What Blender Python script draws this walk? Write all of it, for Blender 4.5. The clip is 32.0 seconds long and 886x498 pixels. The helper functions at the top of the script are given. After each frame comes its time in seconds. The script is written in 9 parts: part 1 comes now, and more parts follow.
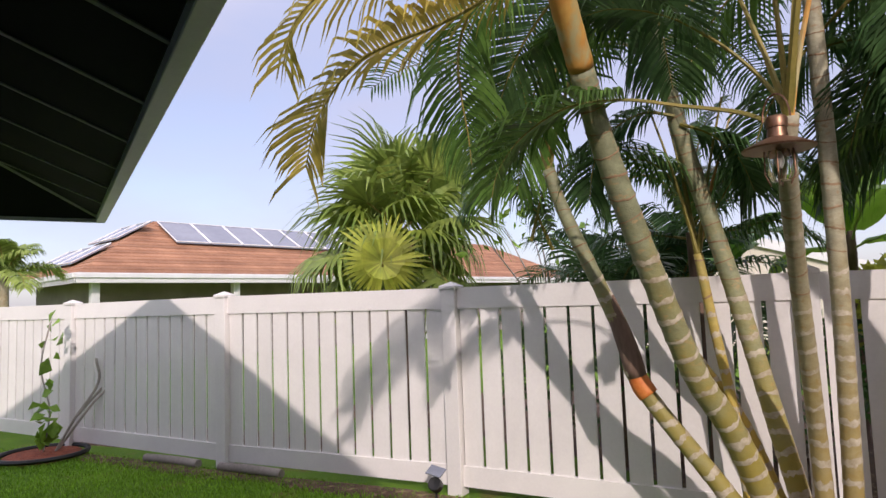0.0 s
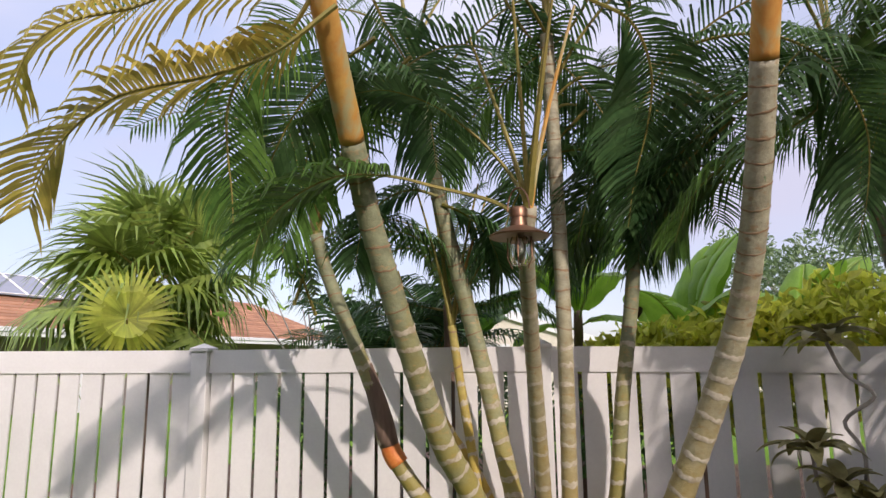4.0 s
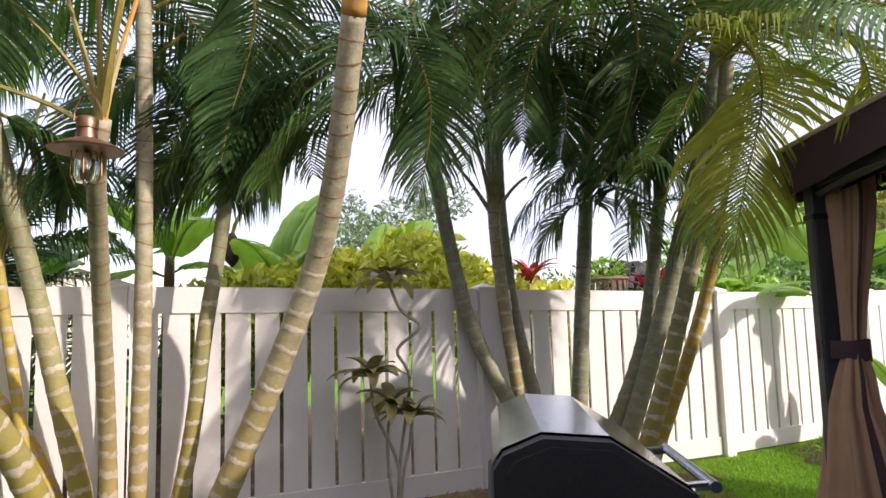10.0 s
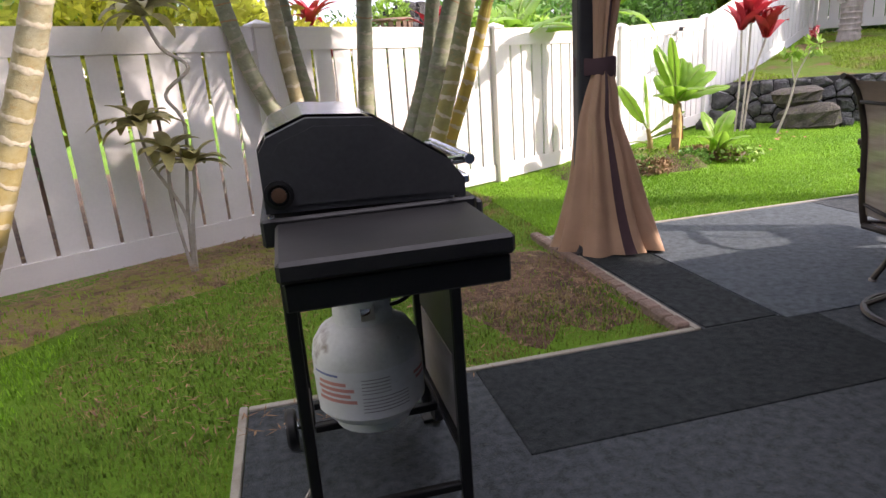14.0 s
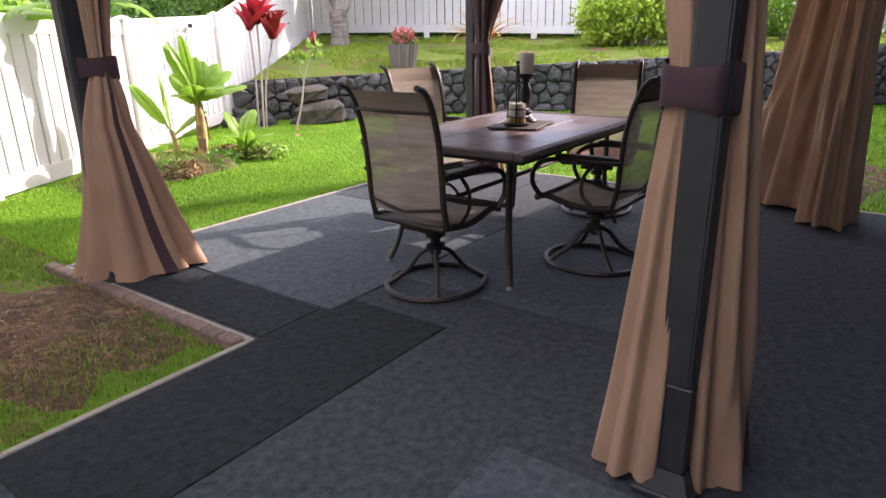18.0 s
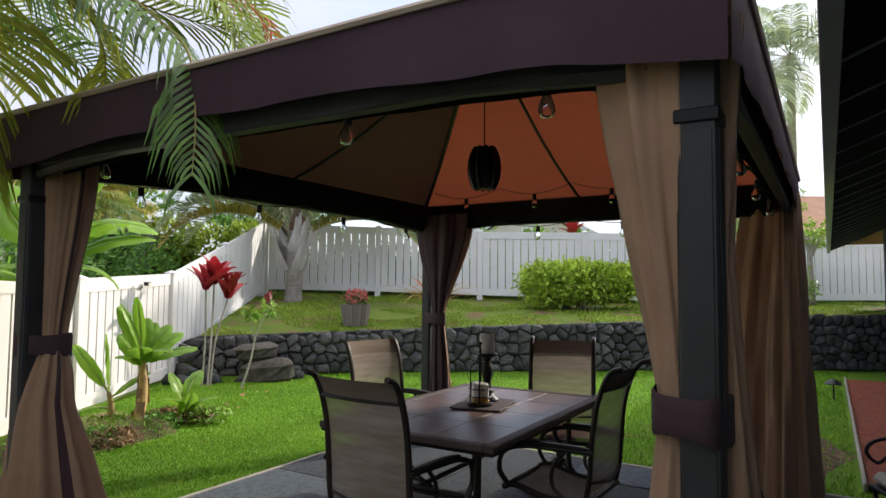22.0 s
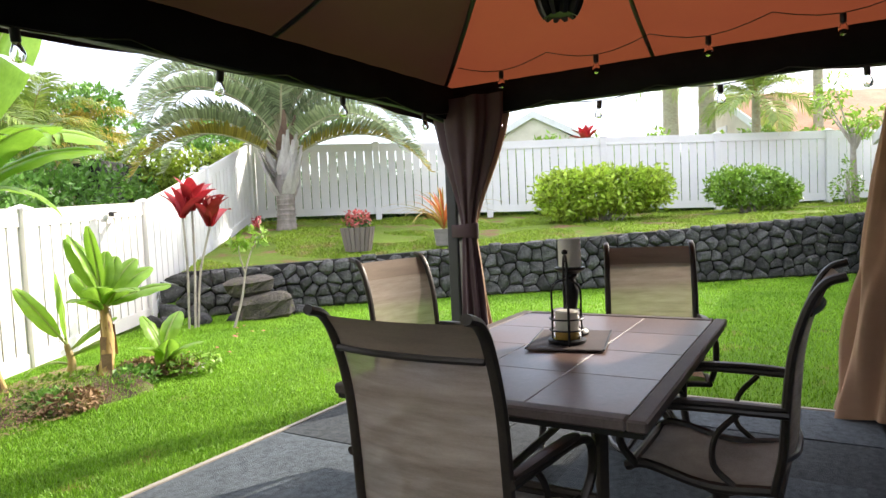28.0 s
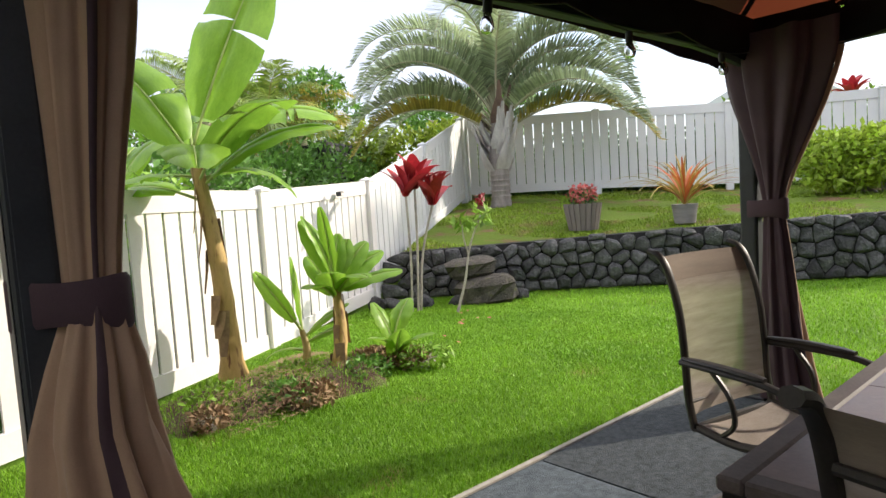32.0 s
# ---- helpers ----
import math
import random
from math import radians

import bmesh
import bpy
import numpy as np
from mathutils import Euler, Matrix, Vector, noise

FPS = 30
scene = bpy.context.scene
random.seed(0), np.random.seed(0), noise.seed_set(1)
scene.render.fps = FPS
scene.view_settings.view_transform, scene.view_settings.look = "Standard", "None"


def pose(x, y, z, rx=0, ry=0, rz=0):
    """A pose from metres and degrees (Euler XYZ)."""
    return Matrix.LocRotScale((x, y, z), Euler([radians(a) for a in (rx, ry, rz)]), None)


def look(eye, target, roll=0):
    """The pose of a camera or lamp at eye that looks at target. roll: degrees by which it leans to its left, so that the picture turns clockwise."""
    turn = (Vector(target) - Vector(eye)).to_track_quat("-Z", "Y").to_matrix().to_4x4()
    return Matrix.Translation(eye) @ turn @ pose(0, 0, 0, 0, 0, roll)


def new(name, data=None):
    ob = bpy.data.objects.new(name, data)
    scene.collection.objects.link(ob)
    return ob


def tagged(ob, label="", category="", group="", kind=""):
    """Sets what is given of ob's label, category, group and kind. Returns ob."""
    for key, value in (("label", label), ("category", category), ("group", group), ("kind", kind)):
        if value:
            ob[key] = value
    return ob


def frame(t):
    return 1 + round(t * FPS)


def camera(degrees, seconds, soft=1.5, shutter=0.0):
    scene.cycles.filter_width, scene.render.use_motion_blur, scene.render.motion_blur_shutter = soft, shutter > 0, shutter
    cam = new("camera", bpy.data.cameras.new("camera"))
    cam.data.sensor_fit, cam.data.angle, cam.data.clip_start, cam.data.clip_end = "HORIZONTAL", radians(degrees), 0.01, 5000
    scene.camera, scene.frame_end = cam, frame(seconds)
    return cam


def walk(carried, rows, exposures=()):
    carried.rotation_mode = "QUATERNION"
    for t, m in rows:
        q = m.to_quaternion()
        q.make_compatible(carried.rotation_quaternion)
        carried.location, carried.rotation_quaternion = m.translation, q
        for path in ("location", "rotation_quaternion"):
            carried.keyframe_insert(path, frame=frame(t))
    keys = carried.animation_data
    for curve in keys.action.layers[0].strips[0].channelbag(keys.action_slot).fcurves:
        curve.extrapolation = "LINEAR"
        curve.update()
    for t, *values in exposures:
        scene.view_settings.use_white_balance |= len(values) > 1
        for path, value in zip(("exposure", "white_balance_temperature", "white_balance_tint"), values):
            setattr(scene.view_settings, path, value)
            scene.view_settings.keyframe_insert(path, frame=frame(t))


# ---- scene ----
cam = camera(69.6, 32.0)
PATH = [
    (0, (0.094, 0.100, 1.501), (-1.606, 1.140, 1.669), -2.05),
    (0.5, (0.098, 0.098, 1.502), (-1.596, 1.146, 1.680), -1.80),
    (1, (0.099, 0.101, 1.502), (-1.589, 1.158, 1.685), -1.58),
    (1.5, (0.097, 0.099, 1.500), (-1.581, 1.170, 1.692), -1.36),
    (2, (0.099, 0.101, 1.503), (-1.549, 1.213, 1.715), -1.19),
    (2.5, (0.111, 0.115, 1.507), (-1.482, 1.299, 1.758), -1.01),
    (3, (0.122, 0.125, 1.515), (-1.375, 1.419, 1.808), -0.77),
    (3.5, (0.113, 0.138, 1.529), (-1.243, 1.572, 1.849), -0.66),
    (4, (0.124, 0.145, 1.521), (-1.092, 1.695, 1.866), -0.70),
    (4.5, (0.130, 0.151, 1.521), (-0.955, 1.793, 1.879), -0.79),
    (6.5, (0.177, 0.159, 1.481), (-0.410, 2.035, 1.853), -1.54),
    (7, (0.190, 0.180, 1.474), (-0.302, 2.086, 1.830), -1.71),
    (7.5, (0.186, 0.197, 1.464), (-0.211, 2.129, 1.799), -1.88),
    (8, (0.193, 0.208, 1.452), (-0.124, 2.158, 1.766), -1.89),
    (8.5, (0.198, 0.215, 1.437), (-0.052, 2.178, 1.731), -1.82),
    (9, (0.203, 0.219, 1.423), (0.001, 2.190, 1.693), -1.68),
    (9.5, (0.206, 0.217, 1.411), (0.039, 2.196, 1.651), -1.57),
    (10, (0.215, 0.213, 1.387), (0.081, 2.199, 1.588), -1.59),
    (10.5, (0.228, 0.210, 1.366), (0.131, 2.204, 1.491), -1.61),
    (11, (0.234, 0.209, 1.344), (0.184, 2.208, 1.391), -1.61),
    (11.5, (0.235, 0.212, 1.328), (0.257, 2.212, 1.333), -1.42),
    (12, (0.248, 0.208, 1.324), (0.399, 2.202, 1.302), -1.34),
    (12.5, (0.254, 0.214, 1.306), (0.491, 2.198, 1.215), -1.82),
    (13, (0.262, 0.212, 1.279), (0.564, 2.177, 1.057), -2.66),
    (13.5, (0.267, 0.203, 1.256), (0.629, 2.132, 0.872), -3.17),
    (14, (0.272, 0.203, 1.223), (0.705, 2.074, 0.663), -4.09),
    (14.5, (0.281, 0.199, 1.206), (0.830, 2.000, 0.533), -4.79),
    (15, (0.308, 0.182, 1.192), (1.041, 1.884, 0.438), -5.90),
    (15.5, (0.340, 0.164, 1.187), (1.266, 1.732, 0.360), -6.54),
    (17.5, (0.459, 0.287, 1.243), (1.884, 1.495, 0.529), -2.02),
    (18, (0.402, 0.314, 1.265), (1.930, 1.437, 0.628), -1.09),
    (18.5, (0.352, 0.314, 1.317), (1.962, 1.398, 0.835), -0.54),
    (19, (0.396, 0.346, 1.334), (2.071, 1.411, 1.088), 0.28),
    (19.5, (0.373, 0.335, 1.378), (2.070, 1.393, 1.333), 0.34),
    (20, (0.377, 0.338, 1.403), (2.077, 1.391, 1.455), 0.57),
    (20.5, (0.442, 0.356, 1.422), (2.140, 1.408, 1.527), 0.75),
    (21, (0.371, 0.373, 1.445), (2.076, 1.411, 1.567), 0.58),
    (21.5, (0.390, 0.400, 1.444), (2.095, 1.437, 1.572), 0.70),
    (22, (0.396, 0.451, 1.438), (2.105, 1.483, 1.558), 0.52),
    (22.5, (0.462, 0.507, 1.425), (2.173, 1.537, 1.528), 0.36),
    (23, (0.553, 0.531, 1.424), (2.268, 1.556, 1.513), 0.33),
    (23.5, (0.632, 0.564, 1.391), (2.347, 1.590, 1.470), 0.32),
    (24, (0.735, 0.661, 1.393), (2.454, 1.682, 1.456), -0.07),
    (24.5, (0.793, 0.724, 1.365), (2.516, 1.740, 1.405), -0.22),
    (25, (0.875, 0.785, 1.347), (2.598, 1.801, 1.346), -0.80),
    (25.5, (1.002, 0.867, 1.329), (2.721, 1.889, 1.303), -1.07),
    (27.5, (1.281, 1.273, 1.294), (2.998, 2.293, 1.190), -2.62),
    (28, (1.371, 1.359, 1.282), (3.087, 2.381, 1.170), -2.60),
    (28.5, (1.435, 1.440, 1.288), (3.154, 2.455, 1.157), -2.67),
    (29, (1.505, 1.497, 1.282), (3.227, 2.504, 1.130), -2.65),
    (29.5, (1.542, 1.614, 1.293), (3.268, 2.611, 1.132), -2.44),
    (30, (1.561, 1.763, 1.307), (3.287, 2.759, 1.144), -2.34),
    (30.5, (1.589, 1.879, 1.316), (3.291, 2.917, 1.151), -2.47),
    (31, (1.639, 1.994, 1.318), (3.219, 3.209, 1.156), -3.06),
    (31.5, (1.712, 2.098, 1.319), (3.139, 3.491, 1.162), -3.53),
    (32, (1.785, 2.191, 1.311), (3.107, 3.683, 1.155), -3.63),
]
EXPOSURES = [(0.0, 0.46, 6400, 24), (4.0, 0.6, 6400, 21), (7.0, 0.86, 6500, 21), (9.0, 1.17, 6550, 21), (11.0, 1.25, 6550, 21), (13.0, 1.7, 6550, 21), (14.0, 1.85, 6550, 24), (15.3, 1.85, 6550, 26), (18.0, 2.04, 6550, 27), (19.0, 2.1, 6550, 25), (20.0, 2.0, 6550, 24), (21.0, 1.0, 6500, 16), (23.5, 0.95, 6450, 12), (24.4, 1.3, 6500, 10), (25.5, 1.85, 6600, 12), (28.0, 1.98, 6600, 13), (29.0, 1.68, 6600, 13), (31.0, 1.45, 6600, 13), (32.0, 1.3, 6650, 12)]
walk(cam, [(t, look(eye, target, roll)) for t, eye, target, roll in PATH], EXPOSURES)

# ---------------------------------------------------------------- sky and sun
SUN_AZ, SUN_EL = 114.8, 27.0
world = bpy.data.worlds.new("sky")
scene.world = world
world.use_nodes = True
wn = world.node_tree
sky = wn.nodes.new("ShaderNodeTexSky")
sky.sky_type = "NISHITA"
sky.sun_disc = False
sky.sun_elevation = radians(SUN_EL)
sky.sun_rotation = radians(SUN_AZ)
sky.air_density, sky.dust_density, sky.ozone_density = 1.0, 1.5, 1.5
bg = wn.nodes["Background"]
# thin bright cloud over the whole dome
tc = wn.nodes.new("ShaderNodeTexCoord")
mp = wn.nodes.new("ShaderNodeMapping")
mp.inputs["Scale"].default_value = (1.0, 1.0, 2.6)
cl = wn.nodes.new("ShaderNodeTexNoise")
cl.inputs["Scale"].default_value, cl.inputs["Detail"].default_value = 1.7, 7
ramp = wn.nodes.new("ShaderNodeValToRGB")
ramp.color_ramp.elements[0].position, ramp.color_ramp.elements[0].color = 0.34, (0.35, 0.35, 0.35, 1)
ramp.color_ramp.elements[1].position, ramp.color_ramp.elements[1].color = 0.72, (0.96, 0.96, 0.96, 1)
mx = wn.nodes.new("ShaderNodeMix")
mx.data_type = "RGBA"
# cloud is brighter overhead than towards the horizon
sz = wn.nodes.new("ShaderNodeSeparateXYZ")
wn.links.new(tc.outputs["Generated"], sz.inputs[0])
dome = wn.nodes.new("ShaderNodeValToRGB")
dome.color_ramp.interpolation = "EASE"
dome.color_ramp.elements[0].position, dome.color_ramp.elements[0].color = 0.30, (3.05, 3.12, 3.68, 1)
dome.color_ramp.elements[1].position, dome.color_ramp.elements[1].color = 1.0, (9.6, 9.4, 9.4, 1)
wn.links.new(sz.outputs["Z"], dome.inputs["Fac"])
wn.links.new(dome.outputs["Color"], mx.inputs["B"])
wn.links.new(tc.outputs["Generated"], mp.inputs["Vector"])
wn.links.new(mp.outputs["Vector"], cl.inputs["Vector"])
wn.links.new(cl.outputs["Fac"], ramp.inputs["Fac"])
wn.links.new(ramp.outputs["Color"], mx.inputs["Factor"])
wn.links.new(sky.outputs["Color"], mx.inputs["A"])
wn.links.new(mx.outputs["Result"], bg.inputs["Color"])
bg.inputs["Strength"].default_value = 0.15
sun = new("sun", bpy.data.lights.new("sun", "SUN"))
sun.data.energy, sun.data.angle, sun.data.color = 2.05, radians(1.0), (1.0, 0.93, 0.80)
sun_from = Vector((math.sin(radians(SUN_AZ)) * math.cos(radians(SUN_EL)), math.cos(radians(SUN_AZ)) * math.cos(radians(SUN_EL)), math.sin(radians(SUN_EL))))
sun.matrix_basis = look(sun_from * 30, (0, 0, 0))

# ---------------------------------------------------------------- helpers


class Shape:
    """Verts and faces gathered for one mesh."""

    def __init__(self):
        self.v, self.f = [], []

    def quad(self, a, b, c, d):
        n = len(self.v)
        self.v += [tuple(a), tuple(b), tuple(c), tuple(d)]
        self.f.append((n, n + 1, n + 2, n + 3))

    def box(self, x0, x1, y0, y1, z0, z1, b=0.0, m=None):
        """A box whose upright edges and top and bottom rims are chamfered by b."""
        if b <= 0:
            rings = [(z0, 0), (z1, 0)]
        else:
            rings = [(z0, b), (z0 + b, 0), (z1 - b, 0), (z1, b)]
        n0 = len(self.v)
        k = 4 if b <= 0 else 8
        for z, i in rings:
            if b <= 0:
                ring = [(x0, y0), (x1, y0), (x1, y1), (x0, y1)]
            else:
                c = b if i == 0 else b
                ring = [(x0 + c, y0 + i), (x1 - c, y0 + i), (x1 - i, y0 + c), (x1 - i, y1 - c), (x1 - c, y1 - i), (x0 + c, y1 - i), (x0 + i, y1 - c), (x0 + i, y0 + c)]
            for x, y in ring:
                p = Vector((x, y, z))
                self.v.append(tuple(m @ p) if m else tuple(p))
        for r in range(len(rings) - 1):
            for i in range(k):
                a, c = n0 + r * k + i, n0 + r * k + (i + 1) % k
                self.f.append((a, c, c + k, a + k))
        self.f.append(tuple(n0 + i for i in reversed(range(k))))
        self.f.append(tuple(n0 + (len(rings) - 1) * k + i for i in range(k)))
        return self

    def tube(self, pts, radii, seg=8, cap=True, squash=1.0):
        """A round bar along the points."""
        pts = [Vector(p) for p in pts]
        if not hasattr(radii, "__len__"):
            radii = [radii] * len(pts)
        n0 = len(self.v)
        side = None
        for i, p in enumerate(pts):
            t = (pts[min(i + 1, len(pts) - 1)] - pts[max(i - 1, 0)]).normalized()
            if side is None:
                side = t.cross(Vector((0, 0, 1)) if abs(t.z) < 0.9 else Vector((0, 1, 0))).normalized()
            side = (side - t * side.dot(t)).normalized()
            up = t.cross(side)
            for k in range(seg):
                a = 2 * math.pi * k / seg
                self.v.append(tuple(p + (side * math.cos(a) + up * math.sin(a) * squash) * radii[i]))
        for i in range(len(pts) - 1):
            for k in range(seg):
                a, b = n0 + i * seg + k, n0 + i * seg + (k + 1) % seg
                self.f.append((a, b, b + seg, a + seg))
        if cap:
            self.f.append(tuple(n0 + k for k in reversed(range(seg))))
            self.f.append(tuple(n0 + (len(pts) - 1) * seg + k for k in range(seg)))
        return self

    def lathe(self, prof, seg=24, at=(0, 0, 0), m=None):
        """A turned body from (radius, height) pairs."""
        n0 = len(self.v)
        for r, z in prof:
            for k in range(seg):
                a = 2 * math.pi * k / seg
                p = Vector((at[0] + r * math.cos(a), at[1] + r * math.sin(a), at[2] + z))
                self.v.append(tuple(m @ p) if m else tuple(p))
        for i in range(len(prof) - 1):
            for k in range(seg):
                a, b = n0 + i * seg + k, n0 + i * seg + (k + 1) % seg
                self.f.append((a, b, b + seg, a + seg))
        if prof[0][0] > 1e-4:
            self.f.append(tuple(n0 + k for k in reversed(range(seg))))
        if prof[-1][0] > 1e-4:
            self.f.append(tuple(n0 + (len(prof) - 1) * seg + k for k in range(seg)))
        return self

    def grid(self, rows):
        """A sheet through rows of points."""
        n0, w = len(self.v), len(rows[0])
        for row in rows:
            self.v += [tuple(p) for p in row]
        for i in range(len(rows) - 1):
            for k in range(w - 1):
                a = n0 + i * w + k
                self.f.append((a, a + 1, a + w + 1, a + w))
        return self

    def prism(self, outline, lift):
        """A flat outline pulled along lift, closed at both ends."""
        n0, k, lift = len(self.v), len(outline), Vector(lift)
        self.v += [tuple(Vector(p)) for p in outline] + [tuple(Vector(p) + lift) for p in outline]
        self.f.append(tuple(n0 + i for i in reversed(range(k))))
        self.f.append(tuple(n0 + k + i for i in range(k)))
        for i in range(k):
            j = (i + 1) % k
            self.f.append((n0 + i, n0 + j, n0 + k + j, n0 + k + i))
        return self

    def mesh(self, name, smooth=False):
        me = bpy.data.meshes.new(name)
        me.from_pydata(self.v, [], self.f)
        if smooth:
            me.polygons.foreach_set("use_smooth", [True] * len(me.polygons))
            if smooth != "all":
                me.set_sharp_from_angle(angle=radians(38))
        me.update()
        return me


def part(name, shape, mat, parent=None, label="", smooth=False, m=None, kind=""):
    """One mesh object under its thing; shape is a Shape or a finished mesh."""
    me = shape.mesh(name, smooth) if isinstance(shape, Shape) else shape
    if not me.materials and mat:
        me.materials.append(mat)
    ob = new(name, me)
    ob.parent = parent
    if m is not None:
        ob.matrix_basis = m
    return tagged(ob, label=label, kind=kind)


def thing(name, label, category, m=None, group="", kind=""):
    """An empty at a thing's base, which its parts hang from."""
    ob = new(name)
    ob.empty_display_size = 0.1
    if m is not None:
        ob.matrix_basis = m
    return tagged(ob, label, category, group, kind)


def bend(a, b, c, n=8):
    """Points on a smooth curve from a to c that is pulled towards b."""
    a, b, c = Vector(a), Vector(b), Vector(c)
    return [a * (1 - t) ** 2 + b * 2 * t * (1 - t) + c * t * t for t in (i / n for i in range(n + 1))]


def spline(pts, n=5):
    """A smooth curve through all the points."""
    p = [Vector(q) for q in pts]
    p = [p[0] * 2 - p[1]] + p + [p[-1] * 2 - p[-2]]
    out = []
    for i in range(1, len(p) - 2):
        for k in range(n):
            t = k / n
            a, b, c, d = p[i - 1], p[i], p[i + 1], p[i + 2]
            out.append(0.5 * ((2 * b) + (c - a) * t + (2 * a - 5 * b + 4 * c - d) * t * t + (3 * b - a - 3 * c + d) * t ** 3))
    out.append(p[-2])
    return out

# ---------------------------------------------------------------- materials
def surface(name, c1, c2, scale=4.0, fine=60.0, rough=0.6, bump=0.2, depth=0.01, metal=0.0, vary=0.0, stretch=(1, 1, 1), spec=0.5, c3=None, spot=0.62, thin=0.0, sheen=0.0, world=False, island=0.0, glow=None, sheer=0.0):
    """Two colours mixed by a coarse and a fine noise, an optional third in spots, relief, and a spread of tone between alike objects."""
    mt = bpy.data.materials.new(name)
    mt.use_nodes = True
    nt = mt.node_tree
    nodes, link = nt.nodes, nt.links.new
    bs = nodes["Principled BSDF"]
    tc = nodes.new("ShaderNodeTexCoord")
    mp = nodes.new("ShaderNodeMapping")
    mp.inputs["Scale"].default_value = stretch
    if world:
        geo = nodes.new("ShaderNodeNewGeometry")
        link(geo.outputs["Position"], mp.inputs["Vector"])
    else:
        link(tc.outputs["Object"], mp.inputs["Vector"])
    n1, n2 = nodes.new("ShaderNodeTexNoise"), nodes.new("ShaderNodeTexNoise")
    for n, s in ((n1, scale), (n2, fine)):
        n.inputs["Scale"].default_value = s
        n.inputs["Detail"].default_value = 5
        n.inputs["Roughness"].default_value = 0.6
        link(mp.outputs["Vector"], n.inputs["Vector"])
    add = nodes.new("ShaderNodeMath")
    add.operation = "MULTIPLY_ADD"
    link(n2.outputs["Fac"], add.inputs[0])
    add.inputs[1].default_value = 0.45
    link(n1.outputs["Fac"], add.inputs[2])
    ramp = nodes.new("ShaderNodeValToRGB")
    ramp.color_ramp.elements[0].position, ramp.color_ramp.elements[1].position = 0.52, 0.92
    ramp.color_ramp.elements[0].color, ramp.color_ramp.elements[1].color = (*c1, 1), (*c2, 1)
    link(add.outputs[0], ramp.inputs["Fac"])
    col = ramp.outputs["Color"]
    if c3:
        n3 = nodes.new("ShaderNodeTexNoise")
        n3.inputs["Scale"].default_value = scale * 2.3
        n3.inputs["Detail"].default_value = 6
        link(mp.outputs["Vector"], n3.inputs["Vector"])
        r3 = nodes.new("ShaderNodeValToRGB")
        r3.color_ramp.elements[0].position, r3.color_ramp.elements[1].position = spot - 0.06, spot + 0.06
        link(n3.outputs["Fac"], r3.inputs["Fac"])
        mx = nodes.new("ShaderNodeMix")
        mx.data_type = "RGBA"
        link(r3.outputs["Color"], mx.inputs["Factor"])
        link(col, mx.inputs["A"])
        mx.inputs["B"].default_value = (*c3, 1)
        col = mx.outputs["Result"]
    if vary or island:
        hsv = nodes.new("ShaderNodeHueSaturation")
        rnd = nodes.new("ShaderNodeMapRange")
        rnd.inputs["To Min"].default_value, rnd.inputs["To Max"].default_value = 1 - (vary or island), 1 + (vary or island)
        if island:
            ge = nodes.new("ShaderNodeNewGeometry")
            link(ge.outputs["Random Per Island"], rnd.inputs["Value"])
        else:
            oi = nodes.new("ShaderNodeObjectInfo")
            link(oi.outputs["Random"], rnd.inputs["Value"])
        link(rnd.outputs["Result"], hsv.inputs["Value"])
        link(col, hsv.inputs["Color"])
        col = hsv.outputs["Color"]
    link(col, bs.inputs["Base Color"])
    bs.inputs["Metallic"].default_value = metal
    bs.inputs["Specular IOR Level"].default_value = spec
    if sheen:
        bs.inputs["Sheen Weight"].default_value = sheen
    mr = nodes.new("ShaderNodeMapRange")
    mr.inputs["To Min"].default_value, mr.inputs["To Max"].default_value = max(0.02, rough - 0.12), min(1.0, rough + 0.12)
    link(n1.outputs["Fac"], mr.inputs["Value"])
    link(mr.outputs["Result"], bs.inputs["Roughness"])
    if bump:
        bp = nodes.new("ShaderNodeBump")
        bp.inputs["Strength"].default_value, bp.inputs["Distance"].default_value = bump, depth
        link(n2.outputs["Fac"], bp.inputs["Height"])
        link(bp.outputs["Normal"], bs.inputs["Normal"])
    if thin:
        out = nodes["Material Output"]
        tr = nodes.new("ShaderNodeBsdfTranslucent")
        ms = nodes.new("ShaderNodeMixShader")
        ms.inputs["Fac"].default_value = thin
        if glow:
            tr.inputs["Color"].default_value = (*glow, 1)
        else:
            link(col, tr.inputs["Color"])
        link(bs.outputs[0], ms.inputs[1])
        link(tr.outputs[0], ms.inputs[2])
        link(ms.outputs[0], out.inputs["Surface"])
        if sheer:
            # open weave: a share of the light passes straight through
            tp = nodes.new("ShaderNodeBsdfTransparent")
            m2 = nodes.new("ShaderNodeMixShader")
            m2.inputs["Fac"].default_value = sheer
            link(ms.outputs[0], m2.inputs[1])
            link(tp.outputs[0], m2.inputs[2])
            link(m2.outputs[0], out.inputs["Surface"])
    return mt


def glass(name, tint=(1, 1, 1), rough=0.02):
    mt = bpy.data.materials.new(name)
    mt.use_nodes = True
    bs = mt.node_tree.nodes["Principled BSDF"]
    bs.inputs["Base Color"].default_value = (*tint, 1)
    bs.inputs["Transmission Weight"].default_value = 1.0
    bs.inputs["Roughness"].default_value = rough
    bs.inputs["IOR"].default_value = 1.2
    return mt


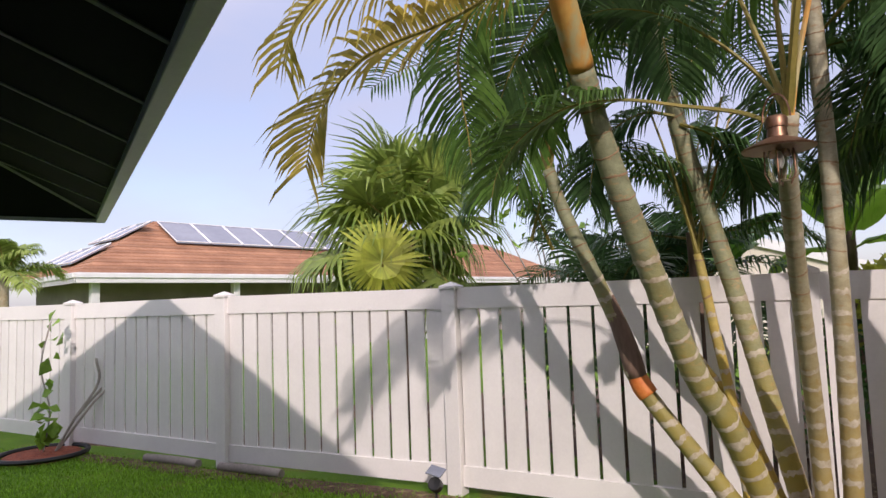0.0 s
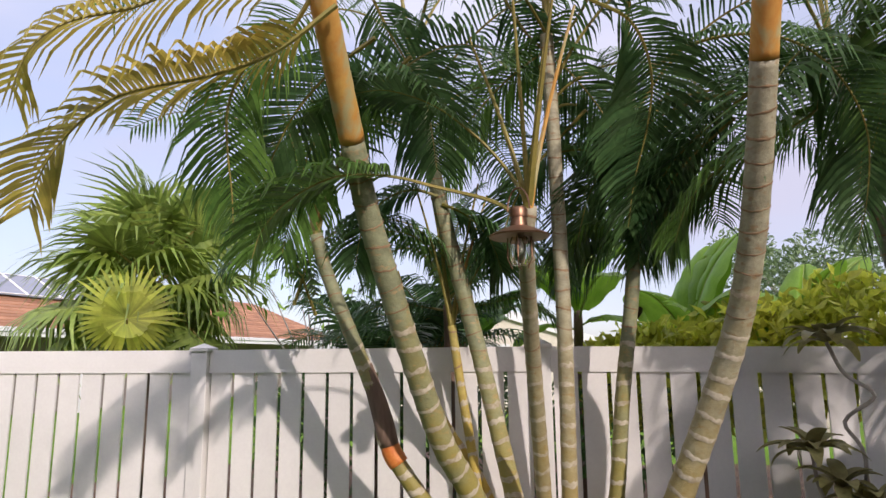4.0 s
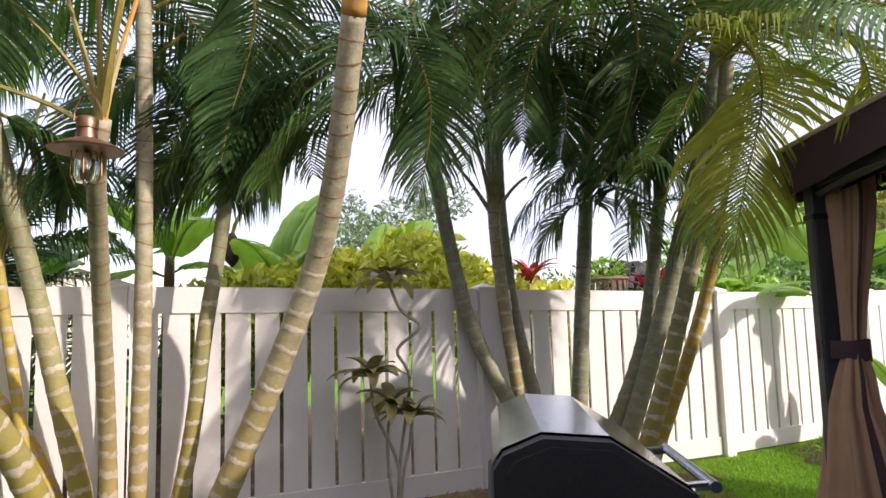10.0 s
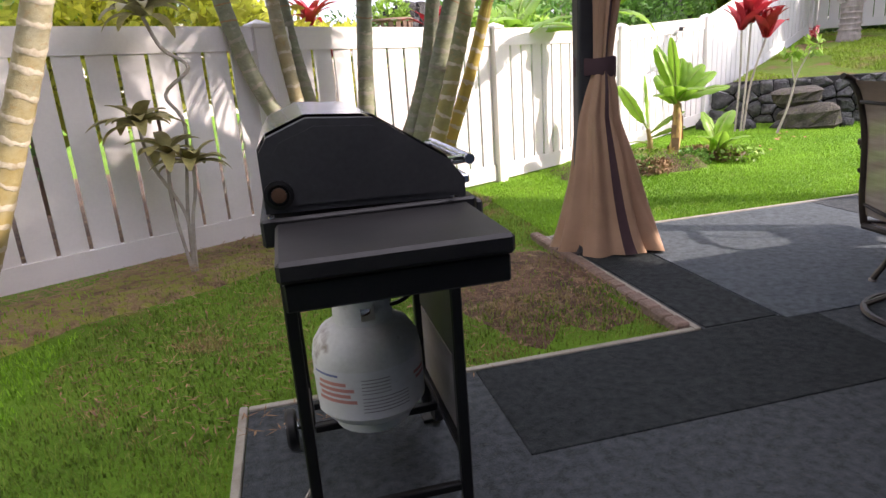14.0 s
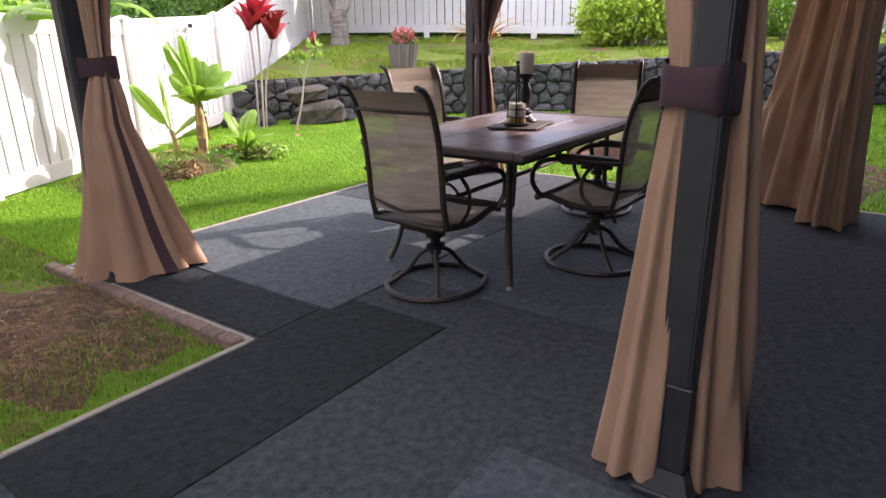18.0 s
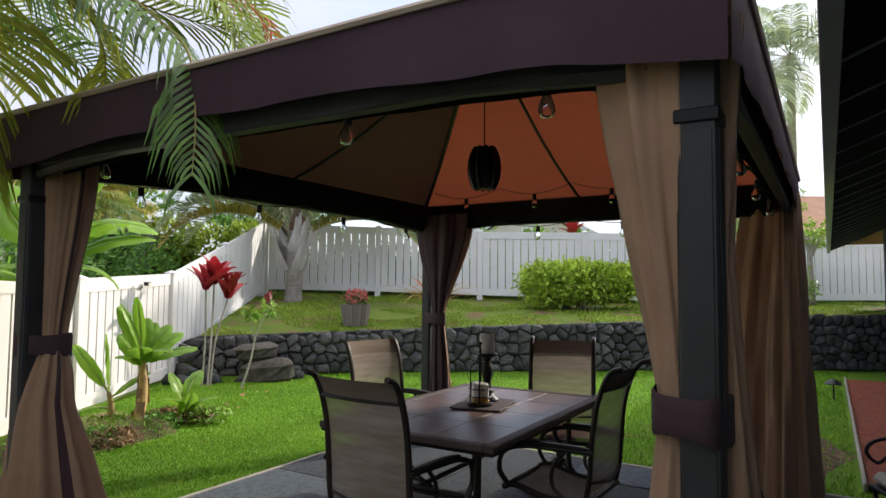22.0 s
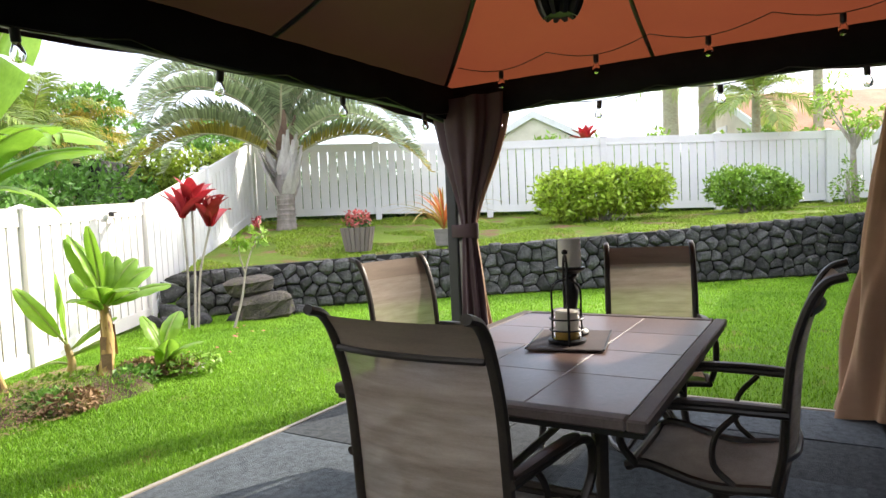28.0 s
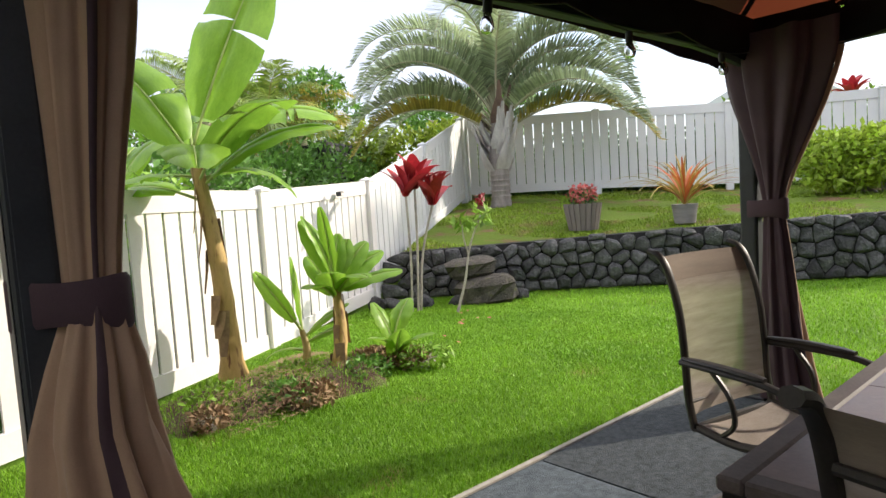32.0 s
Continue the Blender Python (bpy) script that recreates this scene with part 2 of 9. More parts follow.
VINYL = surface("white_vinyl", (0.73, 0.70, 0.685), (0.82, 0.79, 0.77), 1.6, 50, 0.45, 0.05, 0.002, vary=0.03)
VINYL_FAR = surface("white_vinyl_far", (0.70, 0.70, 0.70), (0.78, 0.78, 0.78), 1.2, 40, 0.5, 0.05, 0.002, vary=0.03)
SOIL = surface("bare_soil", (0.075, 0.040, 0.025), (0.21, 0.125, 0.075), 5, 60, 0.95, 1.0, 0.03, world=True, c3=(0.33, 0.23, 0.13), spot=0.62)
SOIL_DARK = surface("dark_bed_soil", (0.055, 0.032, 0.022), (0.16, 0.095, 0.06), 6, 60, 0.95, 1.0, 0.03, world=True, c3=(0.12, 0.16, 0.03), spot=0.56)
MOSSY = surface("mossy_soil", (0.12, 0.07, 0.04), (0.42, 0.29, 0.16), 6, 45, 0.95, 1.0, 0.03, world=True, c3=(0.27, 0.28, 0.05), spot=0.50)
MULCH = surface("red_mulch", (0.16, 0.035, 0.016), (0.36, 0.095, 0.045), 14, 90, 0.9, 0.9, 0.02, world=True)
EDGEBRICK = surface("brown_edging_block", (0.15, 0.10, 0.08), (0.31, 0.22, 0.18), 9, 60, 0.9, 0.8, 0.01, vary=0.15)
CARPET = surface("charcoal_carpet", (0.034, 0.041, 0.046), (0.094, 0.107, 0.117), 28, 150, 0.95, 0.9, 0.008, vary=0.2, spec=0.15, c3=(0.085, 0.088, 0.085), spot=0.64, sheen=0.04)
CARPET_DARK = surface("black_carpet", (0.016, 0.020, 0.022), (0.048, 0.056, 0.059), 28, 150, 0.95, 0.9, 0.008, vary=0.1, spec=0.12, c3=(0.05, 0.055, 0.054), spot=0.66, sheen=0.02)
CARPET_LIGHT = surface("grey_carpet", (0.050, 0.062, 0.071), (0.112, 0.131, 0.147), 28, 150, 0.95, 0.9, 0.008, vary=0.2, spec=0.15, sheen=0.04)
EDGING = surface("pale_edging", (0.28, 0.25, 0.20), (0.42, 0.39, 0.33), 8, 60, 0.85, 0.4, 0.004)
CURTAIN = surface("tan_curtain", (0.36, 0.222, 0.14), (0.47, 0.30, 0.195), 3, 320, 0.8, 0.3, 0.002, vary=0.08, sheen=0.1, spec=0.25)
TRIMCLOTH = surface("maroon_cloth", (0.055, 0.030, 0.036), (0.085, 0.048, 0.055), 3, 300, 0.75, 0.3, 0.002, sheen=0.1, spec=0.25)
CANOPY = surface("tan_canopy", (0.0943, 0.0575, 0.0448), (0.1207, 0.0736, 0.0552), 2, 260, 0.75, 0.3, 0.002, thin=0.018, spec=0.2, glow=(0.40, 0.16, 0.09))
# sunward copy of the canvas: sun glowing through is put into its russet colour
CANOPY_SUNWARD = surface("sun_glow_canopy", (0.21, 0.066, 0.040), (0.26, 0.084, 0.048), 2, 260, 0.75, 0.3, 0.002, thin=0.082, spec=0.2, glow=(0.56, 0.13, 0.055))
NETTING = surface("black_netting", (0.0072, 0.0072, 0.0081), (0.0162, 0.0162, 0.0180), 3, 200, 0.9, 0.3, 0.002, spec=0.1)
VALANCE = surface("plum_valance", (0.044, 0.024, 0.033), (0.070, 0.038, 0.050), 2, 260, 0.75, 0.3, 0.002, spec=0.25)
DARKMETAL = surface("charcoal_metal", (0.022, 0.023, 0.026), (0.042, 0.043, 0.047), 5, 120, 0.5, 0.15, 0.001)
BLACKMETAL = surface("black_metal", (0.005, 0.005, 0.0055), (0.012, 0.0115, 0.0115), 6, 140, 0.45, 0.2, 0.001, spec=0.35)
BRONZE = surface("bronze_frame", (0.024, 0.019, 0.016), (0.050, 0.040, 0.033), 7, 140, 0.42, 0.2, 0.001, metal=0.3)
SLING = surface("taupe_sling", (0.31, 0.245, 0.195), (0.52, 0.425, 0.345), 4, 110, 0.75, 0.5, 0.002, stretch=(1, 1, 9), thin=0.25, spec=0.25, sheer=0.16, sheen=0.25)
SLING_BAND = surface("doubled_sling_band", (0.19, 0.145, 0.11), (0.29, 0.23, 0.18), 2, 90, 0.8, 0.5, 0.002, stretch=(1, 1, 9), spec=0.25)
TABLETILE = surface("slate_table_tile", (0.125, 0.080, 0.066), (0.21, 0.137, 0.112), 3.2, 60, 0.36, 0.3, 0.002, vary=0.12, world=True)
TABLERIM = surface("table_rim", (0.085, 0.066, 0.060), (0.15, 0.12, 0.108), 5, 120, 0.62, 0.2, 0.001, spec=0.25)
WAX = surface("ivory_wax", (0.62, 0.58, 0.50), (0.74, 0.70, 0.62), 4, 60, 0.5, 0.1, 0.002)
POTWOOD = surface("weathered_staves", (0.13, 0.11, 0.10), (0.23, 0.195, 0.175), 3, 60, 0.8, 0.4, 0.003, stretch=(3, 3, 0.7), vary=0.15)
CERAMIC = surface("grey_pot", (0.22, 0.20, 0.20), (0.34, 0.31, 0.31), 3, 60, 0.7, 0.3, 0.003, stretch=(1, 1, 4))
STEEL = surface("brushed_steel", (0.50, 0.51, 0.53), (0.66, 0.67, 0.69), 3, 200, 0.17, 0.1, 0.001, metal=1.0, stretch=(1, 12, 1))
ENAMEL = surface("black_enamel", (0.022, 0.023, 0.025), (0.044, 0.045, 0.049), 4, 90, 0.5, 0.1, 0.001, spec=0.35)
ENAMEL_DUST = surface("dusty_black_paint", (0.006, 0.006, 0.007), (0.018, 0.016, 0.016), 5, 110, 0.5, 0.2, 0.001)
TANK = surface("worn_white_tank", (0.54, 0.54, 0.51), (0.70, 0.70, 0.67), 5, 60, 0.5, 0.25, 0.002, c3=(0.20, 0.15, 0.11), spot=0.66)
LABELPAPER = surface("white_label", (0.60, 0.60, 0.60), (0.70, 0.70, 0.70), 5, 60, 0.45, 0.0)
LABELRED = surface("faded_red_print", (0.50, 0.20, 0.18), (0.56, 0.26, 0.22), 6, 60, 0.5, 0.0)
LABELBLUE = surface("faded_blue_print", (0.13, 0.15, 0.30), (0.17, 0.20, 0.36), 6, 60, 0.5, 0.0)
LAVA = surface("lava_rock", (0.030, 0.030, 0.032), (0.115, 0.114, 0.116), 7, 34, 0.92, 1.0, 0.03, vary=0.45, c3=(0.20, 0.195, 0.185), spot=0.68)
LAVA_FAR = surface("lava_rock_far", (0.030, 0.030, 0.032), (0.115, 0.114, 0.116), 7, 34, 0.92, 1.0, 0.03, island=0.45, c3=(0.20, 0.195, 0.185), spot=0.68)
# backing behind the stones; the shadow of their gaps is put into its colour
LAVA_GAP = surface("lava_shadow_gap", (0.012, 0.012, 0.012), (0.028, 0.027, 0.026), 8, 40, 0.95, 0.8, 0.02)
MOSSROCK = surface("mossy_rock", (0.045, 0.040, 0.034), (0.15, 0.13, 0.11), 7, 40, 0.92, 1.0, 0.04, c3=(0.11, 0.13, 0.02), spot=0.66)
RINGSCAR = surface("trunk_ring_scar", (0.36, 0.29, 0.19), (0.62, 0.55, 0.43), 14, 60, 0.8, 0.4, 0.003)
SCAR_DARK = surface("dull_ring_scar", (0.24, 0.215, 0.17), (0.38, 0.35, 0.28), 8, 60, 0.8, 0.4, 0.003)
SCAR_BROWN = surface("brown_ring_scar", (0.20, 0.12, 0.06), (0.36, 0.24, 0.14), 8, 60, 0.8, 0.4, 0.003)
SHAFT = surface("orange_crownshaft", (0.50, 0.20, 0.035), (0.62, 0.37, 0.09), 4, 34, 0.6, 0.35, 0.004, stretch=(1, 1, 0.35), c3=(0.44, 0.38, 0.18), spot=0.58)
SHAFT_HOT = surface("bright_orange_sheath", (0.62, 0.15, 0.03), (0.74, 0.27, 0.06), 5, 40, 0.6, 0.2, 0.003)
SHEATH_DRY = surface("dry_brown_sheath", (0.12, 0.075, 0.055), (0.25, 0.16, 0.12), 5, 40, 0.85, 0.5, 0.005, stretch=(1, 1, 0.2))


def cane(name, low, high, z0, z1, spot):
    """Ringed cane bark: ripe yellow near the foot, waxy grey-green higher up, blotched."""
    mt = surface(name, tuple(0.58 * c for c in high), tuple(1.06 * c for c in high), 9, 40, 0.6, 0.6, 0.005, c3=spot, spot=0.63, vary=0.16, stretch=(1, 1, 1.6))
    nt = mt.node_tree
    bs = nt.nodes["Principled BSDF"]
    geo = nt.nodes.new("ShaderNodeNewGeometry")
    sep = nt.nodes.new("ShaderNodeSeparateXYZ")
    nt.links.new(geo.outputs["Position"], sep.inputs[0])
    nz = nt.nodes.new("ShaderNodeTexNoise")
    nz.inputs["Scale"].default_value, nz.inputs["Detail"].default_value = 7.0, 5
    nt.links.new(geo.outputs["Position"], nz.inputs["Vector"])
    wob = nt.nodes.new("ShaderNodeMath")
    wob.operation = "MULTIPLY_ADD"
    nt.links.new(nz.outputs["Fac"], wob.inputs[0])
    wob.inputs[1].default_value = 2.2
    nt.links.new(sep.outputs["Z"], wob.inputs[2])
    mr = nt.nodes.new("ShaderNodeMapRange")
    mr.inputs["From Min"].default_value, mr.inputs["From Max"].default_value = z0 + 1.1, z1 + 1.1
    mr.inputs["To Min"].default_value, mr.inputs["To Max"].default_value = 0.92, 0.08
    nt.links.new(wob.outputs[0], mr.inputs["Value"])
    mx = nt.nodes.new("ShaderNodeMix")
    mx.data_type = "RGBA"
    nt.links.new(mr.outputs["Result"], mx.inputs["Factor"])
    nt.links.new(bs.inputs["Base Color"].links[0].from_socket, mx.inputs["A"])
    mx.inputs["B"].default_value = (*low, 1)
    nt.links.new(mx.outputs["Result"], bs.inputs["Base Color"])
    return mt


BARK_GREEN = cane("green_palm_trunk", (0.36, 0.28, 0.05), (0.30, 0.325, 0.20), 0.2, 1.9, (0.42, 0.30, 0.16))
BARK_OLD = cane("grey_palm_trunk", (0.38, 0.275, 0.08), (0.41, 0.385, 0.275), 0.2, 1.9, (0.30, 0.21, 0.12))
BARK_YELLOW = cane("yellow_palm_trunk", (0.52, 0.36, 0.06), (0.42, 0.36, 0.12), 0.6, 2.4, (0.26, 0.27, 0.10))
BARK_DARK = cane("dark_green_palm_trunk", (0.28, 0.27, 0.12), (0.27, 0.29, 0.21), 0.2, 1.4, (0.36, 0.36, 0.30))
RACHIS = surface("frond_stalk", (0.17, 0.16, 0.03), (0.32, 0.25, 0.06), 4, 40, 0.55, 0.2, 0.002)
LEAF = surface("palm_leaf", (0.055, 0.125, 0.026), (0.165, 0.30, 0.058), 2, 30, 0.38, 0.1, 0.002, thin=0.42, island=0.4)
LEAF_BLUE = surface("dark_palm_leaf", (0.040, 0.095, 0.034), (0.11, 0.205, 0.068), 2, 30, 0.36, 0.1, 0.002, thin=0.40, island=0.4)
LEAF_GOLD = surface("yellowing_palm_leaf", (0.30, 0.29, 0.05), (0.58, 0.44, 0.09), 2, 20, 0.5, 0.1, 0.002, thin=0.42, island=0.3)
LEAF_LIME = surface("lime_palm_leaf", (0.32, 0.40, 0.045), (0.60, 0.61, 0.10), 2, 20, 0.45, 0.1, 0.002, thin=0.48, island=0.3)
LEAF_DEAD = surface("reddish_dead_palm_leaf", (0.30, 0.055, 0.03), (0.48, 0.15, 0.07), 2, 20, 0.6, 0.1, 0.002, thin=0.35, island=0.3)
LEAF_FRESH = surface("fresh_palm_leaf", (0.112, 0.203, 0.027), (0.285, 0.360, 0.060), 2, 20, 0.45, 0.1, 0.002, thin=0.35, island=0.3)
LEAF_FAN = surface("fan_palm_leaf", (0.14, 0.23, 0.045), (0.36, 0.45, 0.10), 2, 20, 0.42, 0.1, 0.002, thin=0.30, island=0.3)
RACHIS_PALE = surface("pale_frond_stalk", (0.34, 0.33, 0.20), (0.50, 0.47, 0.32), 4, 40, 0.5, 0.2, 0.002)
LEAF_SILVER = surface("silver_green_leaf", (0.22, 0.29, 0.15), (0.44, 0.51, 0.31), 2, 20, 0.36, 0.1, 0.002, thin=0.42, island=0.4)
BANANA = surface("banana_leaf", (0.18, 0.35, 0.03), (0.29, 0.50, 0.055), 2.5, 30, 0.36, 0.2, 0.003, stretch=(1, 3, 1), thin=0.48, vary=0.12)
BANANA_DEEP = surface("deep_banana_leaf", (0.075, 0.20, 0.025), (0.16, 0.34, 0.047), 2.5, 30, 0.4, 0.2, 0.003, thin=0.3, vary=0.2)
MIDRIB = surface("pale_midrib", (0.30, 0.40, 0.10), (0.42, 0.50, 0.16), 4, 40, 0.45, 0.1, 0.001)
BANANA_STEM = surface("banana_stem", (0.38, 0.25, 0.08), (0.56, 0.37, 0.14), 4, 30, 0.6, 0.3, 0.004, stretch=(3, 3, 0.6), c3=(0.17, 0.07, 0.03), spot=0.62)
LEAF_OLIVE = surface("olive_leaf", (0.22, 0.20, 0.07), (0.50, 0.45, 0.18), 3, 30, 0.5, 0.1, 0.002, thin=0.25, vary=0.25)
BARK_TRI = surface("grey_brown_trunk", (0.22, 0.19, 0.17), (0.38, 0.34, 0.31), 4, 30, 0.8, 0.5, 0.006, stretch=(3, 3, 1))
BARK_WHITE = surface("whitish_leaf_base", (0.50, 0.46, 0.45), (0.76, 0.73, 0.71), 4, 30, 0.7, 0.3, 0.004, vary=0.12, stretch=(3, 3, 0.6))
TI_RED = surface("red_ti_leaf", (0.221, 0.010, 0.018), (0.520, 0.039, 0.046), 3, 30, 0.42, 0.2, 0.002, thin=0.3, vary=0.25)
BROM_TIP = surface("yellow_green_spiky_leaf", (0.40, 0.24, 0.05), (0.50, 0.42, 0.12), 3, 30, 0.5, 0.1, 0.002, thin=0.3, vary=0.2)
BROM_RED = surface("orange_bromeliad_leaf", (0.48, 0.09, 0.03), (0.60, 0.22, 0.07), 3, 30, 0.5, 0.1, 0.002, thin=0.3, vary=0.2)
FLOWER_PINK = surface("pink_flower", (0.50, 0.09, 0.09), (0.66, 0.22, 0.20), 5, 50, 0.6, 0.0, thin=0.3, island=0.3)
SHRUB = surface("shrub_leaf", (0.12, 0.25, 0.024), (0.31, 0.50, 0.06), 2, 30, 0.45, 0.1, 0.002, thin=0.30, island=0.4)
HEDGE_LUSH = surface("lush_hedge_leaf", (0.075, 0.19, 0.03), (0.19, 0.38, 0.065), 2, 30, 0.42, 0.1, 0.002, thin=0.3, island=0.4)
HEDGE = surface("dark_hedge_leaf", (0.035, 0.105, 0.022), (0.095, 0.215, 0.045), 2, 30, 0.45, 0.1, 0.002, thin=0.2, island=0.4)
CROTON_GREEN = surface("light_bush_leaf", (0.20, 0.30, 0.035), (0.42, 0.52, 0.07), 2, 30, 0.45, 0.1, 0.002, thin=0.4, island=0.4)
CROTON = surface("croton_leaf", (0.36, 0.44, 0.045), (0.76, 0.74, 0.11), 2, 30, 0.45, 0.1, 0.002, thin=0.45, island=0.4)
PALEGREEN = surface("feathery_tree_leaf", (0.12, 0.20, 0.09), (0.22, 0.30, 0.14), 2, 30, 0.6, 0.1, 0.002, thin=0.3, island=0.3)
STRAW = surface("dry_straw", (0.17, 0.085, 0.045), (0.36, 0.22, 0.12), 4, 40, 0.85, 0.2, 0.003, island=0.35)
DRYLEAF = surface("dry_leaf", (0.17, 0.10, 0.055), (0.38, 0.25, 0.14), 4, 40, 0.85, 0.2, 0.003, vary=0.2, island=0.35)
TWIG = surface("twig_bark", (0.26, 0.23, 0.20), (0.50, 0.45, 0.39), 6, 40, 0.85, 0.4, 0.004)
ROOF_BROWN = surface("brown_shingles", (0.25, 0.115, 0.062), (0.42, 0.215, 0.125), 1.2, 14, 0.85, 0.5, 0.01, vary=0.2)
ROOF_GREY = surface("grey_shingles", (0.12, 0.12, 0.125), (0.20, 0.20, 0.21), 1.2, 9, 0.85, 0.5, 0.01, vary=0.15)
SOLAR = surface("solar_glass", (0.17, 0.19, 0.25), (0.24, 0.26, 0.32), 0.8, 5, 0.12, 0.0, spec=1.0)
FASCIA = surface("white_fascia", (0.62, 0.62, 0.64), (0.72, 0.72, 0.74), 2, 40, 0.5, 0.1, 0.002)
HOUSEWALL = surface("house_wall", (0.20, 0.165, 0.155), (0.27, 0.23, 0.215), 2, 40, 0.8, 0.2, 0.003)
CREAMWALL = surface("cream_wall", (0.55, 0.50, 0.42), (0.66, 0.61, 0.53), 2, 40, 0.8, 0.2, 0.003)
BLUEWALL = surface("blue_siding", (0.07, 0.10, 0.16), (0.10, 0.14, 0.21), 2, 40, 0.7, 0.2, 0.003)
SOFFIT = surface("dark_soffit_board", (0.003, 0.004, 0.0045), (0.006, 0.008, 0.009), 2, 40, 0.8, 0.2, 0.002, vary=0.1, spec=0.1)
SOFFITGAP = surface("grey_soffit_batten", (0.22, 0.22, 0.235), (0.32, 0.32, 0.335), 2, 40, 0.7, 0.1, 0.002)
COPPER = surface("aged_copper", (0.16, 0.085, 0.05), (0.30, 0.17, 0.11), 8, 60, 0.4, 0.2, 0.001, metal=0.8)
BLACKPLASTIC = surface("black_plastic", (0.007, 0.007, 0.008), (0.015, 0.015, 0.016), 6, 60, 0.5, 0.1, 0.001)
STONEPIPE = surface("grey_log", (0.22, 0.19, 0.17), (0.36, 0.32, 0.28), 5, 40, 0.85, 0.5, 0.006)
CLEAR = glass("clear_glass")
AMBER = surface("amber_oil", (0.40, 0.24, 0.04), (0.50, 0.32, 0.07), 4, 40, 0.2, 0.0)
BULBGLASS = glass("bulb_glass", (0.95, 0.95, 0.95), 0.05)


def lawn_material():
    """Grass-coloured soil that shows between the blades, with bare patches along the fence."""
    mt = surface("lawn_ground", (0.085, 0.18, 0.012), (0.165, 0.31, 0.025), 0.9, 55, 0.9, 0.9, 0.03, world=True, c3=(0.21, 0.17, 0.05), spot=0.66, spec=0.2)
    return mt


GROUND = lawn_material()
TERRACE_SOIL = surface("patchy_terrace_ground", (0.10, 0.15, 0.02), (0.17, 0.25, 0.035), 0.9, 40, 0.9, 0.9, 0.03, world=True, c3=(0.20, 0.125, 0.07), spot=0.56, spec=0.2)
BLADE_UP = surface("olive_grass_blade", (0.17, 0.28, 0.02), (0.30, 0.43, 0.045), 0.7, 25, 0.55, 0.0, world=True, thin=0.25, island=0.35, spec=0.3, c3=(0.32, 0.27, 0.10), spot=0.62)
BLADE = surface("grass_blade", (0.135, 0.30, 0.012), (0.26, 0.485, 0.03), 0.7, 25, 0.5, 0.0, world=True, thin=0.25, island=0.35, spec=0.3)
BLADE_DULL = surface("dull_grass_blade", (0.105, 0.175, 0.02), (0.215, 0.31, 0.042), 0.9, 25, 0.6, 0.0, world=True, thin=0.2, island=0.4, spec=0.25, c3=(0.28, 0.21, 0.09), spot=0.57)
ROOTBASE = surface("pale_palm_foot", (0.30, 0.235, 0.19), (0.52, 0.44, 0.37), 6, 40, 0.85, 0.6, 0.008, stretch=(2, 2, 0.7), c3=(0.20, 0.14, 0.10), spot=0.62)
BOXLEAF = surface("box_hedge_leaf", (0.26, 0.41, 0.035), (0.52, 0.66, 0.09), 2, 30, 0.45, 0.1, 0.002, thin=0.42, island=0.4)
PIPING = surface("tan_canopy_hem", (0.42, 0.33, 0.25), (0.52, 0.42, 0.33), 3, 200, 0.8, 0.2, 0.002)

# ---------------------------------------------------------------- plan
GX0, GX1, GY0, GY1 = 2.03, 5.67, 0.69, 3.80
GZ_BEAM = 2.01
LANT_Z = 2.17
# towards, upper width, lower width, tied, turn of the trim
CURTAINS = {
    3: [(0.3, 0.954, 0.46, 0.42, True, 0.080), (1, 0, 0.10, 0.50, True, 0.075)],
    5: [(-1, 0, 0.8, 1.1, False, 0.12), (0, 1, 0.9, 1.2, False, 0.12)],
    7: [(0.88, -0.475, 0.30, 1.2, True, 0.11)],
    9: [(-0.24, -0.97, 0.85, 0.62, True, 0.15)],
}
TABLE_X, TABLE_Y, TABLE_L, TABLE_W, TABLE_TURN = 3.79, 2.26, 1.60, 1.03, 0.0
TRAY = (0.10, 0.0)
CHAIRS = [
    (2.93, 2.22, -3, "high-backed bronze patio chair with taupe sling at the table's end", False),
    (4.19, 3.10, 257, "taupe sling patio chair turned in towards the table beside the lawn", False),
    (4.80, 2.12, 197, "taupe sling patio chair with striped cushion at the far table end", True),
    (3.71, 1.67, 88, "taupe sling swivel chair pulled up to the table's long side", False),
]
FENCE = [(-10.65, -0.95, 0.05, 1.66), (-8.57, 0.29, 0.02, 1.65), (-6.45, 1.54, -0.01, 1.65), (-4.33, 2.87, -0.01, 1.63), (-2.10, 4.06, 0.0, 1.62), (0.18, 5.33, -0.02, 1.58), (2.42, 6.57, -0.06, 1.53), (4.56, 7.92, -0.10, 1.51), (6.66, 9.12, -0.02, 1.62)]
FENCE_UP = [(6.66, 9.12, -0.02, 1.62), (8.62, 10.24, 0.72, 2.22), (10.95, 11.75, 1.25, 2.92)]
FAR_FENCE = [(11.15, 11.85, 1.30, 2.92), (12.58, 9.61, 1.27, 2.86), (14.04, 7.65, 1.20, 2.80), (15.36, 5.48, 1.14, 2.80), (16.53, 3.31, 1.08, 2.75), (17.85, 1.22, 1.14, 2.72), (19.15, -0.85, 1.16, 2.68), (20.45, -2.9, 1.16, 2.64)]
WALL_LINE = [(6.95, 8.95, 0.0, 0.64), (8.0, 8.05, 0.0, 0.67), (8.85, 7.24, 0.0, 0.70), (10.25, 5.5, 0.0, 0.78), (12.1, 3.08, 0.0, 0.88), (13.9, 0.52, 0.0, 1.0), (15.8, -2.3, 0.0, 1.05)]
EAVE_Y, EAVE_Z, EAVE_X0, EAVE_X1, HOUSE_Y = 0.46, 2.30, -5.93, 17.0, -0.55


